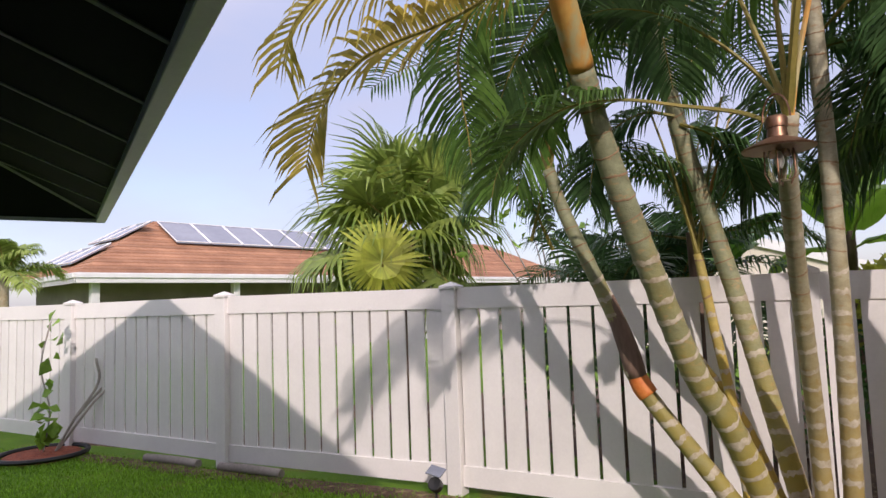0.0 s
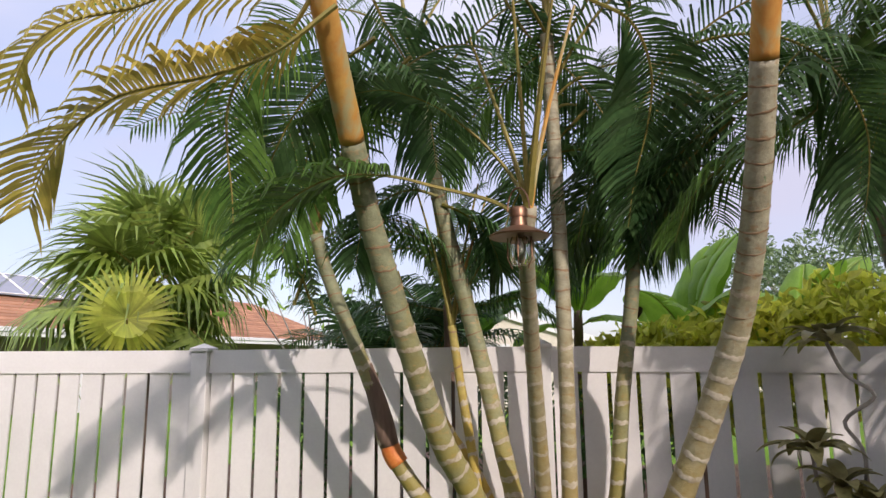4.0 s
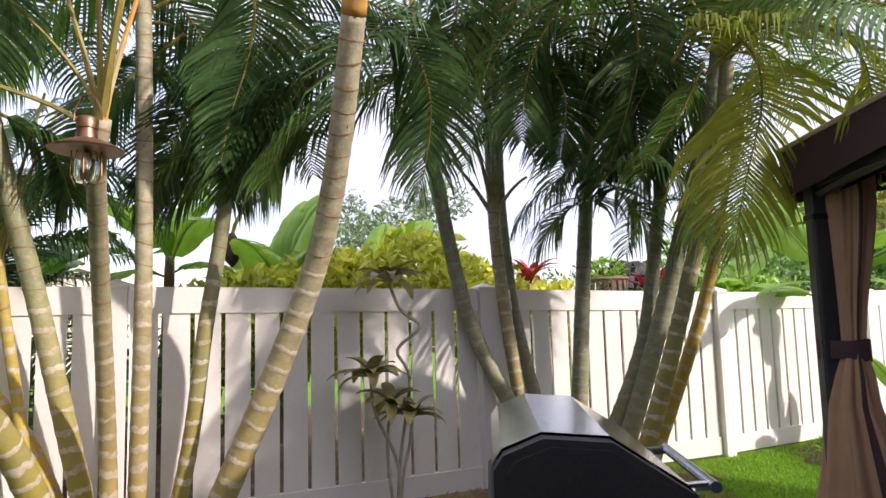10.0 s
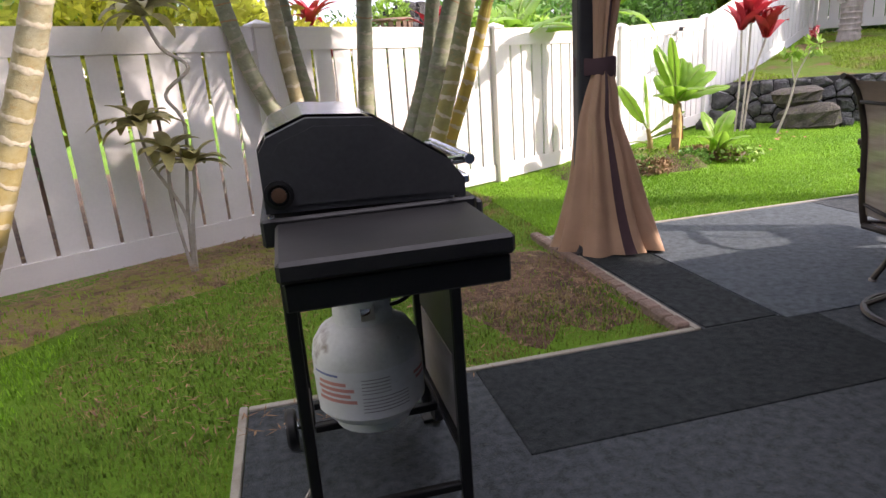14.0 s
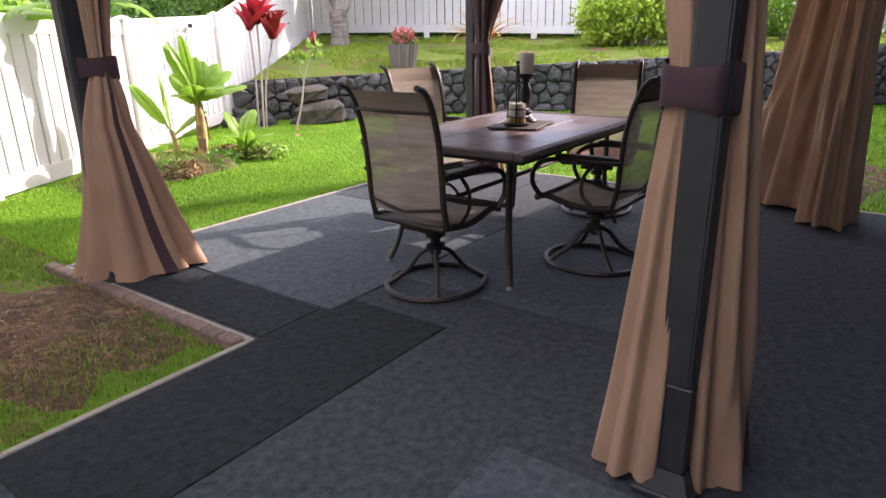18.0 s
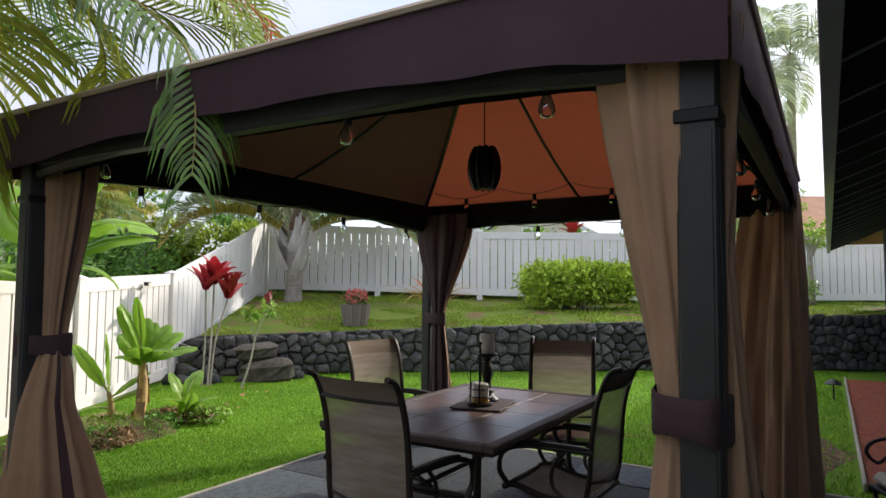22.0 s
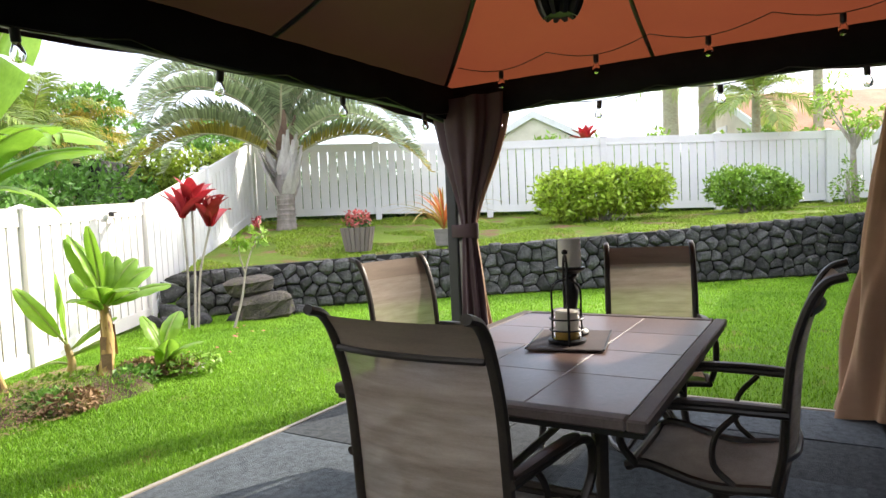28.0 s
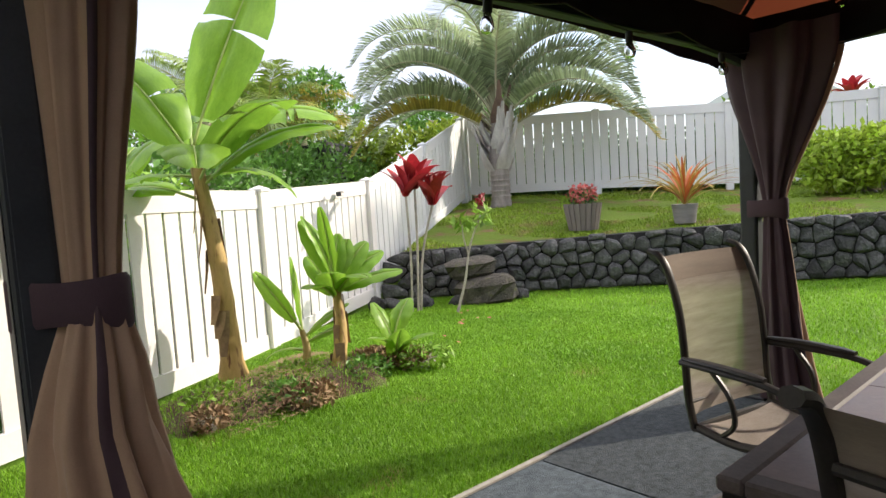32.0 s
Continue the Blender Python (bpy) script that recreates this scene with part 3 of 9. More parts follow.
def wall_at(s):
    """A point on the lava wall's foot by its share of the way, with its top's height."""
    k = s * (len(WALL_LINE) - 1)
    i = min(int(k), len(WALL_LINE) - 2)
    a, b = Vector(WALL_LINE[i]), Vector(WALL_LINE[i + 1])
    return a.lerp(b, k - i)


# ---------------------------------------------------------------- ground
def ground_height(x, y):
    z = 0.015 * noise.noise((x * 0.5, y * 0.5, 0)) - 0.02
    return z


def patch(name, x0, x1, y0, y1, step, mat, height):
    nx, ny = max(1, round((x1 - x0) / step)), max(1, round((y1 - y0) / step))
    rows = [[(x0 + (x1 - x0) * i / nx, y0 + (y1 - y0) * j / ny, height(x0 + (x1 - x0) * i / nx, y0 + (y1 - y0) * j / ny)) for i in range(nx + 1)] for j in range(ny + 1)]
    return Shape().grid(rows)


def ring_axis(a, b, step, far):
    out = [-far, -far / 3, a - 12]
    n = round((b - a) / step)
    out += [a + (b - a) * i / n for i in range(n + 1)]
    return out + [b + 12, far / 3, far]


xs, ys = ring_axis(-14, 22, 0.5, 900), ring_axis(-8, 16, 0.5, 900)
part("ground", Shape().grid([[(x, y, ground_height(x, y)) for x in xs] for y in ys]), GROUND, None, smooth="all")
tagged(bpy.data.objects["ground"], "bright green lawn sloping gently between fence and patio", "lawn", kind="structure")

# upper terrace behind the lava wall
rows = []
for j in range(9):
    t = j / 8
    row = []
    for i in range(25):
        a = wall_at(i / 24)
        k = i / 24 * (len(FAR_FENCE) - 1)
        n = min(int(k), len(FAR_FENCE) - 2)
        b = Vector(FAR_FENCE[n]).lerp(Vector(FAR_FENCE[n + 1]), k - n)
        p = Vector((a.x + 0.22, a.y + 0.16, a.w - 0.03)).lerp(Vector((b.x + 0.5, b.y + 0.35, b.z - 0.02)), t)
        p.z += 0.05 * math.sin(t * math.pi) + 0.02 * noise.noise((p.x, p.y, 3))
        row.append(p)
    rows.append(row)
TERRACE = rows
tagged(part("terrace", Shape().grid(rows), TERRACE_SOIL, None, smooth="all"), "sloping upper lawn above the lava rock wall", "lawn", kind="structure")


def on_terrace(x, y):
    """The terrace's height at a place, from the nearest of its points."""
    best = sorted((((p.x - x) ** 2 + (p.y - y) ** 2, p.z) for row in TERRACE for p in row))[:3]
    w = [1 / (d + 1e-3) for d, _ in best]
    return sum(a * z for a, (_, z) in zip(w, best)) / sum(w)


# bare soil along the fence foot and round the plants
def soil_patch(x, y, rx, ry, turn, label, mat=None, lift=0.012, seed=0):
    r = random.Random(seed)
    ph = [r.uniform(0, 6) for _ in range(3)]
    c, s = math.cos(radians(turn)), math.sin(radians(turn))
    rows = []
    for j in range(5):
        q = j / 4
        row = []
        for k in range(33):
            a = 2 * math.pi * k / 32
            w = 1 + 0.16 * math.sin(2 * a + ph[0]) + 0.12 * math.sin(5 * a + ph[1]) + 0.07 * math.sin(9 * a + ph[2])
            u, v = rx * q * w * math.cos(a), ry * q * w * math.sin(a)
            px, py = x + u * c - v * s, y + u * s + v * c
            row.append((px, py, ground_height(px, py) + lift * (1 - q ** 3) * 2 - 0.012 * q ** 6 + 0.004 + 0.012 * noise.noise((px * 5, py * 5, 1)) * (1 - q)))
        rows.append(row)
    return tagged(part("soil_bed", Shape().grid(rows), mat or SOIL, None, smooth="all"), label, "soil", kind="structure")


soil_patch(-1.3, 4.0, 1.9, 0.50, 30, "mossy brown earth round the palm clump's feet", mat=MOSSY, lift=0.03, seed=1)
soil_patch(-0.28, 4.86, 1.6, 0.42, 30, "strip of mossy earth along the fence's foot", mat=MOSSY, seed=2)
soil_patch(1.15, 5.35, 0.95, 0.45, 30, "bare brown earth round the palm clump's feet", lift=0.03, seed=3)
soil_patch(1.46, 3.45, 0.46, 0.98, 4, "patch of bare earth with dry grass beside the mats", seed=4)
soil_patch(4.25, 6.35, 0.62, 0.42, 40, "mounded earth bed with weeds round young bananas", mat=SOIL_DARK, lift=0.07, seed=5)
soil_patch(3.55, 6.55, 0.75, 0.42, 40, "mounded earth bed with weeds round young bananas", mat=SOIL_DARK, lift=0.05, seed=6)
soil_patch(-7.2, 0.85, 1.9, 0.18, 31, "narrow strip of earth under the fence", seed=7)
soil_patch(-4.6, 2.45, 1.6, 0.2, 31, "narrow strip of earth under the fence", seed=8)
soil_patch(6.9, 0.72, 1.0, 0.42, 0, "worn dry ground beside the mulch bed", seed=9)

# dark patches added beyond the fence: shade seen through its gaps, as ground colour
soil_patch(-3.3, 7.3, 6.0, 3.0, 30, "dark ground added for the shade beyond the white fence", lift=0.05, seed=12)
soil_patch(2.9, 10.0, 2.9, 1.9, 31, "dark ground added for the shade beyond the white fence", lift=0.05, seed=13)
soil_patch(-8.6, 1.35, 2.8, 0.7, 31, "dark ground added for the shade beyond the white fence", lift=0.02, seed=14)

# red mulch bed along the house
rows = [[(x, y, 0.02 + 0.012 * noise.noise((x * 6, y * 6, 2))) for x in [6.05 + 0.22 * i for i in range(31)]] for y in (-0.52, -0.35, -0.2, -0.05, 0.1, 0.24)]
tagged(part("mulch_bed", Shape().grid(rows), MULCH, None, smooth="all"), "bed of red wood mulch along the house wall", "mulch", kind="structure")
tagged(part("mulch_edging", Shape().box(6.02, 12.7, 0.24, 0.265, -0.02, 0.05, 0.006), EDGING, None), "thin pale edging of the mulch bed", "edging", kind="structure")

# ---------------------------------------------------------------- patio mats
slab = thing("patio", "patio of charcoal outdoor carpet pieces on a slab", "patio", kind="structure")
for name, x0, x1, y0, y1, z, mt in (
    ("carpet", 0.0, 5.72, -0.50, 2.49, -0.005, CARPET),
    ("carpet", 1.97, 5.72, 2.49, 4.20, -0.005, CARPET),
    ("carpet_strip", 0.90, 2.53, 1.87, 2.485, 0.001, CARPET_DARK),
    ("carpet_strip", 1.985, 2.36, 2.50, 4.18, 0.001, CARPET_DARK),
    ("carpet_piece", 2.37, 4.10, 2.45, 4.18, 0.0025, CARPET_LIGHT),
    ("carpet_piece", 4.11, 5.70, 2.95, 4.18, 0.002, CARPET),
    ("carpet_piece", 0.42, 1.92, 0.35, 1.21, 0.001, CARPET_LIGHT),
    ("carpet_piece", 5.17, 5.70, 1.08, 2.2, 0.0015, CARPET_LIGHT),
    ("carpet_piece", 2.9, 4.6, 1.2, 2.44, 0.0015, CARPET_LIGHT),
):
    part(name, Shape().box(x0, x1, y0, y1, z - 0.05, z + 0.006, 0.003), mt, slab)
for x0, x1, y0, y1 in ((-0.035, -0.004, -0.5, 2.53), (0.0, 1.93, 2.495, 2.525), (1.93, 1.965, 2.50, 4.235), (1.97, 5.755, 4.205, 4.235), (5.725, 5.755, -0.5, 4.2)):
    part("edge_strip", Shape().box(x0, x1, y0, y1, -0.05, 0.008, 0.004), EDGING, slab, "pale concrete edge")
r = random.Random(8)
for k in range(16):
    y0 = 2.53 + 0.111 * k
    part("edging_block", Shape().box(-0.036, 0.036, -0.054, 0.054, -0.06, 0.028 + r.uniform(-0.004, 0.004), 0.010), EDGEBRICK, slab, "weathered brown edging block" if k == 0 else "", m=pose(1.892 + r.uniform(-0.004, 0.004), y0 + 0.055, 0, 0, r.uniform(-2, 2), r.uniform(-2, 2)))


# ---------------------------------------------------------------- vinyl fences
def fence_post(parent, x, y, z0, z1, turn, w=0.127, mat=None):
    m = pose(x, y, 0, 0, 0, turn)
    h = w / 2
    part("post", Shape().box(-h, h, -h, h, z0 - 0.06, z1 - 0.05, 0.004), mat, parent, m=m)
    cap = Shape().box(-h - 0.012, h + 0.012, -h - 0.012, h + 0.012, z1 - 0.052, z1 - 0.022, 0.004)
    n0 = len(cap.v)
    cap.v += [(-h - 0.006, -h - 0.006, z1 - 0.022), (h + 0.006, -h - 0.006, z1 - 0.022), (h + 0.006, h + 0.006, z1 - 0.022), (-h - 0.006, h + 0.006, z1 - 0.022), (0, 0, z1 + 0.012)]
    cap.f += [(n0, n0 + 1, n0 + 4), (n0 + 1, n0 + 2, n0 + 4), (n0 + 2, n0 + 3, n0 + 4), (n0 + 3, n0, n0 + 4)]
    part("post_cap", cap, mat, parent, m=m)


def slanted(x0, x1, a0, a1, b0, b1, y0, y1):
    """A board from x0 to x1 whose foot runs a0..a1 and whose top runs b0..b1."""
    s = Shape()
    s.v = [(x0, y0, a0), (x1, y0, a1), (x1, y1, a1), (x0, y1, a0), (x0, y0, b0), (x1, y0, b1), (x1, y1, b1), (x0, y1, b0)]
    s.f = [(3, 2, 1, 0), (4, 5, 6, 7), (0, 1, 5, 4), (1, 2, 6, 5), (2, 3, 7, 6), (3, 0, 4, 7)]
    return s


def fence_run(name, label, pts, mat, boards=13, gap=0.028, first=True, skip=0):
    fe = thing(name, label, "fence", kind="structure")
    for i, (x, y, z0, z1) in enumerate(pts):
        j = min(i, len(pts) - 2)
        turn = math.degrees(math.atan2(pts[j + 1][1] - pts[j][1], pts[j + 1][0] - pts[j][0]))
        if i >= skip:
            fence_post(fe, x, y, z0, z1 + 0.03, turn, mat=mat)
        if i == len(pts) - 1:
            break
        x2, y2, w0, w1 = pts[i + 1]
        L = math.hypot(x2 - x, y2 - y)
        m = pose(x, y, 0, 0, 0, turn)

        def lift(s, a, b):
            return a + (b - a) * s / L

        a, b = 0.064, L - 0.064
        for lo, hi, nm in ((-0.18, -0.01, "top_rail"), (0.06, 0.22, "bottom_rail")):
            base0, base1 = (z1, w1) if nm == "top_rail" else (z0, w0)
            part(nm, slanted(a, b, lift(a, base0, base1) + lo, lift(b, base0, base1) + lo, lift(a, base0, base1) + hi, lift(b, base0, base1) + hi, -0.022, 0.022), mat, fe, m=m)
        pitch = (b - a) / boards
        for k in range(boards):
            s0, s1 = a + k * pitch + gap / 2, a + (k + 1) * pitch - gap / 2
            part("board", slanted(s0, s1, lift(s0, z0, w0) + 0.215, lift(s1, z0, w0) + 0.215, lift(s0, z1, w1) - 0.175, lift(s1, z1, w1) - 0.175, -0.008, 0.008), mat, fe, m=m)
    return fe


fence_run("fence_left", "long white vinyl plank fence with capped posts behind the palms", FENCE, VINYL)
fence_run("fence_rising", "white vinyl fence panels climbing the slope to the corner", FENCE_UP, VINYL_FAR, 12, 0.022, skip=1)
fence_run("fence_far", "white vinyl fence along the top of the upper lawn", FAR_FENCE, VINYL_FAR, 13, 0.020)

# ---------------------------------------------------------------- own house with its dark soffit
hs = thing("house", "single-storey house with dark slatted soffit and pale fascia", "house", kind="structure")
part("wall", Shape().box(EAVE_X0 + 0.75, EAVE_X1 - 0.6, HOUSE_Y - 0.2, HOUSE_Y, -0.1, EAVE_Z + 0.40), BLUEWALL, hs, "blue painted siding")
part("end_wall", Shape().box(EAVE_X0 + 0.75, EAVE_X0 + 0.95, HOUSE_Y - 7.0, HOUSE_Y - 0.203, -0.1, EAVE_Z + 0.40), BLUEWALL, hs)
part("end_wall", Shape().box(EAVE_X1 - 0.8, EAVE_X1 - 0.6, HOUSE_Y - 7.0, HOUSE_Y - 0.203, -0.1, EAVE_Z + 0.40), BLUEWALL, hs)
PITCH = 0.42
E0, E1 = EAVE_X0 + 0.02, EAVE_Y - 0.02


def under(d):
    """The soffit's height at d metres in from the eave."""
    return EAVE_Z + PITCH * d


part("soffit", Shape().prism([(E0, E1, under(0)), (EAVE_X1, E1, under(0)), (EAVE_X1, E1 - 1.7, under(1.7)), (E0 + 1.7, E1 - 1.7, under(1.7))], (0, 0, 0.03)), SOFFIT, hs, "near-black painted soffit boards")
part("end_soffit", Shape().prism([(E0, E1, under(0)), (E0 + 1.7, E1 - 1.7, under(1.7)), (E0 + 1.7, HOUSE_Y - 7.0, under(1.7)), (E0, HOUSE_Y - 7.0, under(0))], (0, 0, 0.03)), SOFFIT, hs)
for i in range(36):
    x = -5.81 + 0.645 * i
    d1 = min(1.0, x - E0)
    if x < EAVE_X1 - 0.1:
        s = Shape()
        a, b = E1 - 0.01, E1 - d1
        s.v = [(x, a, under(0.01) - 0.008), (x + 0.026, a, under(0.01) - 0.008), (x + 0.026, b, under(d1) - 0.008), (x, b, under(d1) - 0.008), (x, a, under(0.01) - 0.001), (x + 0.026, a, under(0.01) - 0.001), (x + 0.026, b, under(d1) - 0.001), (x, b, under(d1) - 0.001)]
        s.f = [(3, 2, 1, 0), (4, 5, 6, 7), (0, 1, 5, 4), (1, 2, 6, 5), (2, 3, 7, 6), (3, 0, 4, 7)]
        part("soffit_batten", s, SOFFITGAP, hs, "grey soffit joint")
part("mitre_joint", slanted(0, 1.5, under(0) - 0.009, under(1.06) - 0.009, under(0) - 0.001, under(1.06) - 0.001, -0.018, 0.018), SOFFITGAP, hs, m=pose(E0, E1, 0, 0, 0, -45))
part("fascia", Shape().box(EAVE_X0, EAVE_X1, EAVE_Y - 0.07, EAVE_Y, EAVE_Z - 0.03, EAVE_Z + 0.15, 0.004), FASCIA, hs, "pale painted fascia board")
part("end_fascia", Shape().box(EAVE_X0, EAVE_X0 + 0.018, HOUSE_Y - 7.6, EAVE_Y - 0.02, EAVE_Z - 0.03, EAVE_Z + 0.15, 0.004), FASCIA, hs)
ry = HOUSE_Y - 3.6
rf = Shape()
e = EAVE_Z + 0.152
rf.v = [(EAVE_X0, EAVE_Y, e), (EAVE_X1, EAVE_Y, e), (EAVE_X1 - 4, ry, e + 1.9), (EAVE_X0 + 4, ry, e + 1.9), (EAVE_X0, 2 * ry - EAVE_Y, e), (EAVE_X1, 2 * ry - EAVE_Y, e)]
rf.f = [(0, 1, 2, 3), (0, 3, 4), (1, 5, 2), (4, 3, 2, 5)]
part("roof", rf, ROOF_BROWN, hs, "brown shingle hip roof")
wf = thing("window_1", "pale framed window in the blue house wall", "window", pose(12.6, HOUSE_Y, 0), kind="structure")
for x0, x1, z0, z1 in ((-0.75, 0.75, 2.0, 2.08), (-0.75, 0.75, 0.82, 0.9), (-0.75, -0.67, 0.9, 2.0), (0.67, 0.75, 0.9, 2.0)):
    part("window_frame", Shape().box(x0, x1, 0.003, 0.05, z0, z1, 0.004), FASCIA, wf)
part("pane", Shape().box(-0.67, 0.67, 0.004, 0.012, 0.9, 2.0), SOLAR, wf, "dark reflecting glass")


# ---------------------------------------------------------------- lava rock wall
def rock(r, sx, sy, sz, rough=0.22):
    """A rough many-sided stone about a unit ball, scaled."""
    s = Shape()
    n0, rings, seg = 0, 5, 8
    ph = Vector((r.uniform(0, 90), r.uniform(0, 90), r.uniform(0, 90)))
    s.v.append((0, 0, -sz))
    for i in range(1, rings):
        a = math.pi * i / rings
        for k in range(seg):
            b = 2 * math.pi * (k + 0.5 * (i % 2)) / seg
            d = Vector((math.sin(a) * math.cos(b), math.sin(a) * math.sin(b), -math.cos(a)))
            q = Vector([math.copysign(abs(c) ** 0.62, c) for c in d])
            q *= 1 + rough * noise.noise(d * 1.4 + ph)
            s.v.append((q.x * sx, q.y * sy, q.z * sz))
    s.v.append((0, 0, sz))
    for k in range(seg):
        s.f.append((0, 1 + (k + 1) % seg, 1 + k))
        s.f.append((len(s.v) - 1, 1 + (rings - 2) * seg + k, 1 + (rings - 2) * seg + (k + 1) % seg))
    for i in range(rings - 2):
        for k in range(seg):
            a, b = 1 + i * seg + k, 1 + i * seg + (k + 1) % seg
            s.f.append((a, b, b + seg, a + seg))
    return s


lw = thing("lava_wall", "dry-stacked dark lava rock retaining wall below the upper lawn", "retaining wall", kind="structure")
core = []
for i in range(41):
    a = wall_at(i / 40)
    core.append(a)
rows = []
for dx, dz in ((0.05, 0), (0.10, 0.5), (0.12, 0.97), (0.36, 0.97)):
    rows.append([(a.x + dx * 0.82, a.y + dx * 0.57, a.w * dz) for a in core])
part("core", Shape().grid(rows), LAVA_GAP, lw, "dark gaps between the stones")

# ---------------------------------------------------------------- neighbouring houses
def hip_house(m, length, width, eave, ridge, label, roof_mat, wall_mat, panels=(), over=0.55, posts=True):
    """A low house; its near corner at the origin, front along +x, depth along +y."""
    h = thing("neighbour_house", label, "house", m)
    w = width / 2
    part("wall", Shape().box(over + 0.4, length - over, over + 1.2, width - over, -0.2, eave), wall_mat, h)
    rf = Shape()
    rf.v = [(0, 0, eave), (length, 0, eave), (length, width, eave), (0, width, eave), (w, w, ridge), (length - w, w, ridge)]
    rf.f = [(0, 1, 5, 4), (1, 2, 5), (2, 3, 4, 5), (3, 0, 4), (0, 3, 2, 1)]
    part("roof", rf, roof_mat, h, "weathered brown shingle roof" if roof_mat == ROOF_BROWN else "")
    # shingle courses stand a little proud of one another
    n = 18
    for i in range(n):
        t0, t1 = i / n, (i + 1) / n + 0.01
        for side in (0, 1):
            if side == 0:
                a, b, c, d = (w * t0, w * t0), (length - w * t0, w * t0), (length - w * t1, w * t1), (w * t1, w * t1)
            else:
                a, b, c, d = (w * t0, width - w * t0), (w * t0, w * t0), (w * t1, w * t1), (w * t1, width - w * t1)
            z0, z1 = eave + (ridge - eave) * t0, eave + (ridge - eave) * t1
            s = Shape()
            s.v = [(*a, z0 + 0.035), (*b, z0 + 0.035), (*c, z1 + 0.012), (*d, z1 + 0.012), (*a, z0 + 0.005), (*b, z0 + 0.005)]
            s.f = [(0, 1, 2, 3), (4, 5, 1, 0)]
            part("shingle_course", s, roof_mat, h)
    for x0, x1, y0, y1 in ((-0.08, length + 0.08, -0.10, 0.0), (-0.10, 0.0, 0.004, width)):
        part("gutter", Shape().box(x0, x1, y0, y1, eave - 0.13, eave + 0.02, 0.02), FASCIA, h, "pale grey gutter")
        part("fascia", Shape().box(x0 + 0.05, x1 - 0.05, y0 + 0.05 if y1 - y0 < 1 else y0, y1 - 0.004 if y1 - y0 < 1 else y1, eave - 0.26, eave - 0.132, 0.01), FASCIA, h)
    if posts:
        for x in (0.5, 4.8, 9.5, 14.0):
            part("porch_post", Shape().box(x, x + 0.22, 0.35, 0.57, -0.2, eave - 0.14, 0.01), FASCIA, h)
    for u0, u1, t0, t1, n, side in panels:
        for k in range(n):
            a, b = u0 + (u1 - u0) * k / n, u0 + (u1 - u0) * (k + 1) / n - 0.05
            z0, z1 = eave + (ridge - eave) * t0 + 0.12, eave + (ridge - eave) * t1 + 0.12
            s = Shape()
            if side == 0:
                q = [(a, w * t0, z0), (b, w * t0, z0), (b, w * t1, z1), (a, w * t1, z1)]
            else:
                q = [(w * t0, b, z0), (w * t0, a, z0), (w * t1, a, z1), (w * t1, b, z1)]
            s.prism(q, (0, 0, 0.05))
            pn = part("solar_panel", s, SOLAR, h, "blue-grey solar panel")
            for e in range(4):
                p, r = Vector(q[e]), Vector(q[(e + 1) % 4])
                part("panel_frame", Shape().tube([p + Vector((0, 0, 0.055)), r + Vector((0, 0, 0.055))], 0.022, 4), FASCIA, pn)
    return h


hip_house(pose(-19.4, 0.6, 0, 0, 0, 107), 26.0, 7.2, 2.63, 4.66, "low house with brown shingle roof and solar panels beyond the fence", ROOF_BROWN, HOUSEWALL, ((3.6, 13.4, 0.50, 0.90, 8, 0), (1.7, 5.3, 0.12, 0.42, 3, 1), (2.5, 4.9, 0.55, 0.85, 2, 1)))


def gable_house(m, width, depth, eave, ridge, label, roof_mat, wall_mat):
    """A gable that faces -y, ridge along +y, centred on the origin."""
    h = thing("neighbour_house", label, "house", m)
    w = width / 2
    part("wall", Shape().prism([(-w + 0.4, 0.08, -0.5), (w - 0.4, 0.08, -0.5), (w - 0.4, 0.08, eave - 0.02), (0, 0.08, ridge - 0.02), (-w + 0.4, 0.08, eave - 0.02)], (0, depth - 0.8, 0)), wall_mat, h)
    for s in (-1, 1):
        part("roof_slope", Shape().prism([(s * w, 0, eave), (0, 0, ridge), (0, 0, ridge + 0.16), (s * w, 0, eave + 0.16)], (0, depth, 0)), roof_mat, h)
        part("barge_board", Shape().prism([(s * w, -0.06, eave - 0.1), (0, -0.06, ridge - 0.1), (0, -0.06, ridge + 0.18), (s * w, -0.06, eave + 0.18)], (0, 0.05, 0)), FASCIA, h, "white barge board")
    part("gable_vent", Shape().box(-0.4, 0.4, 0.045, 0.078, eave + 0.1, ridge - 1.0), FASCIA, h)
    return h


gable_house(pose(27.6, 4.6, 0.3, 0, 0, -150), 8.4, 16.0, 2.7, 4.75, "cream gabled house with a russet roof beyond the far fence", ROOF_BROWN, CREAMWALL)
gable_house(pose(25.6, 11.3, 0.3, 0, 0, -70), 5.6, 9.0, 3.3, 4.75, "grey-roofed house beyond the far fence", ROOF_GREY, CREAMWALL)
gable_house(pose(13.0, 24.0, 0.3, 0, 0, -30), 5.0, 9.0, 2.9, 4.0, "grey-roofed house beyond the hedge", ROOF_GREY, CREAMWALL)
gable_house(pose(-2.5, 24.0, -0.6, 0, 0, 20), 8.0, 9.0, 2.4, 3.9, "brown-roofed house far beyond the fence", ROOF_BROWN, CREAMWALL)
gable_house(pose(-11.0, 17.0, -0.4, 0, 0, 40), 9.0, 9.0, 2.0, 3.4, "low brown-roofed house beyond the palms", ROOF_BROWN, CREAMWALL)

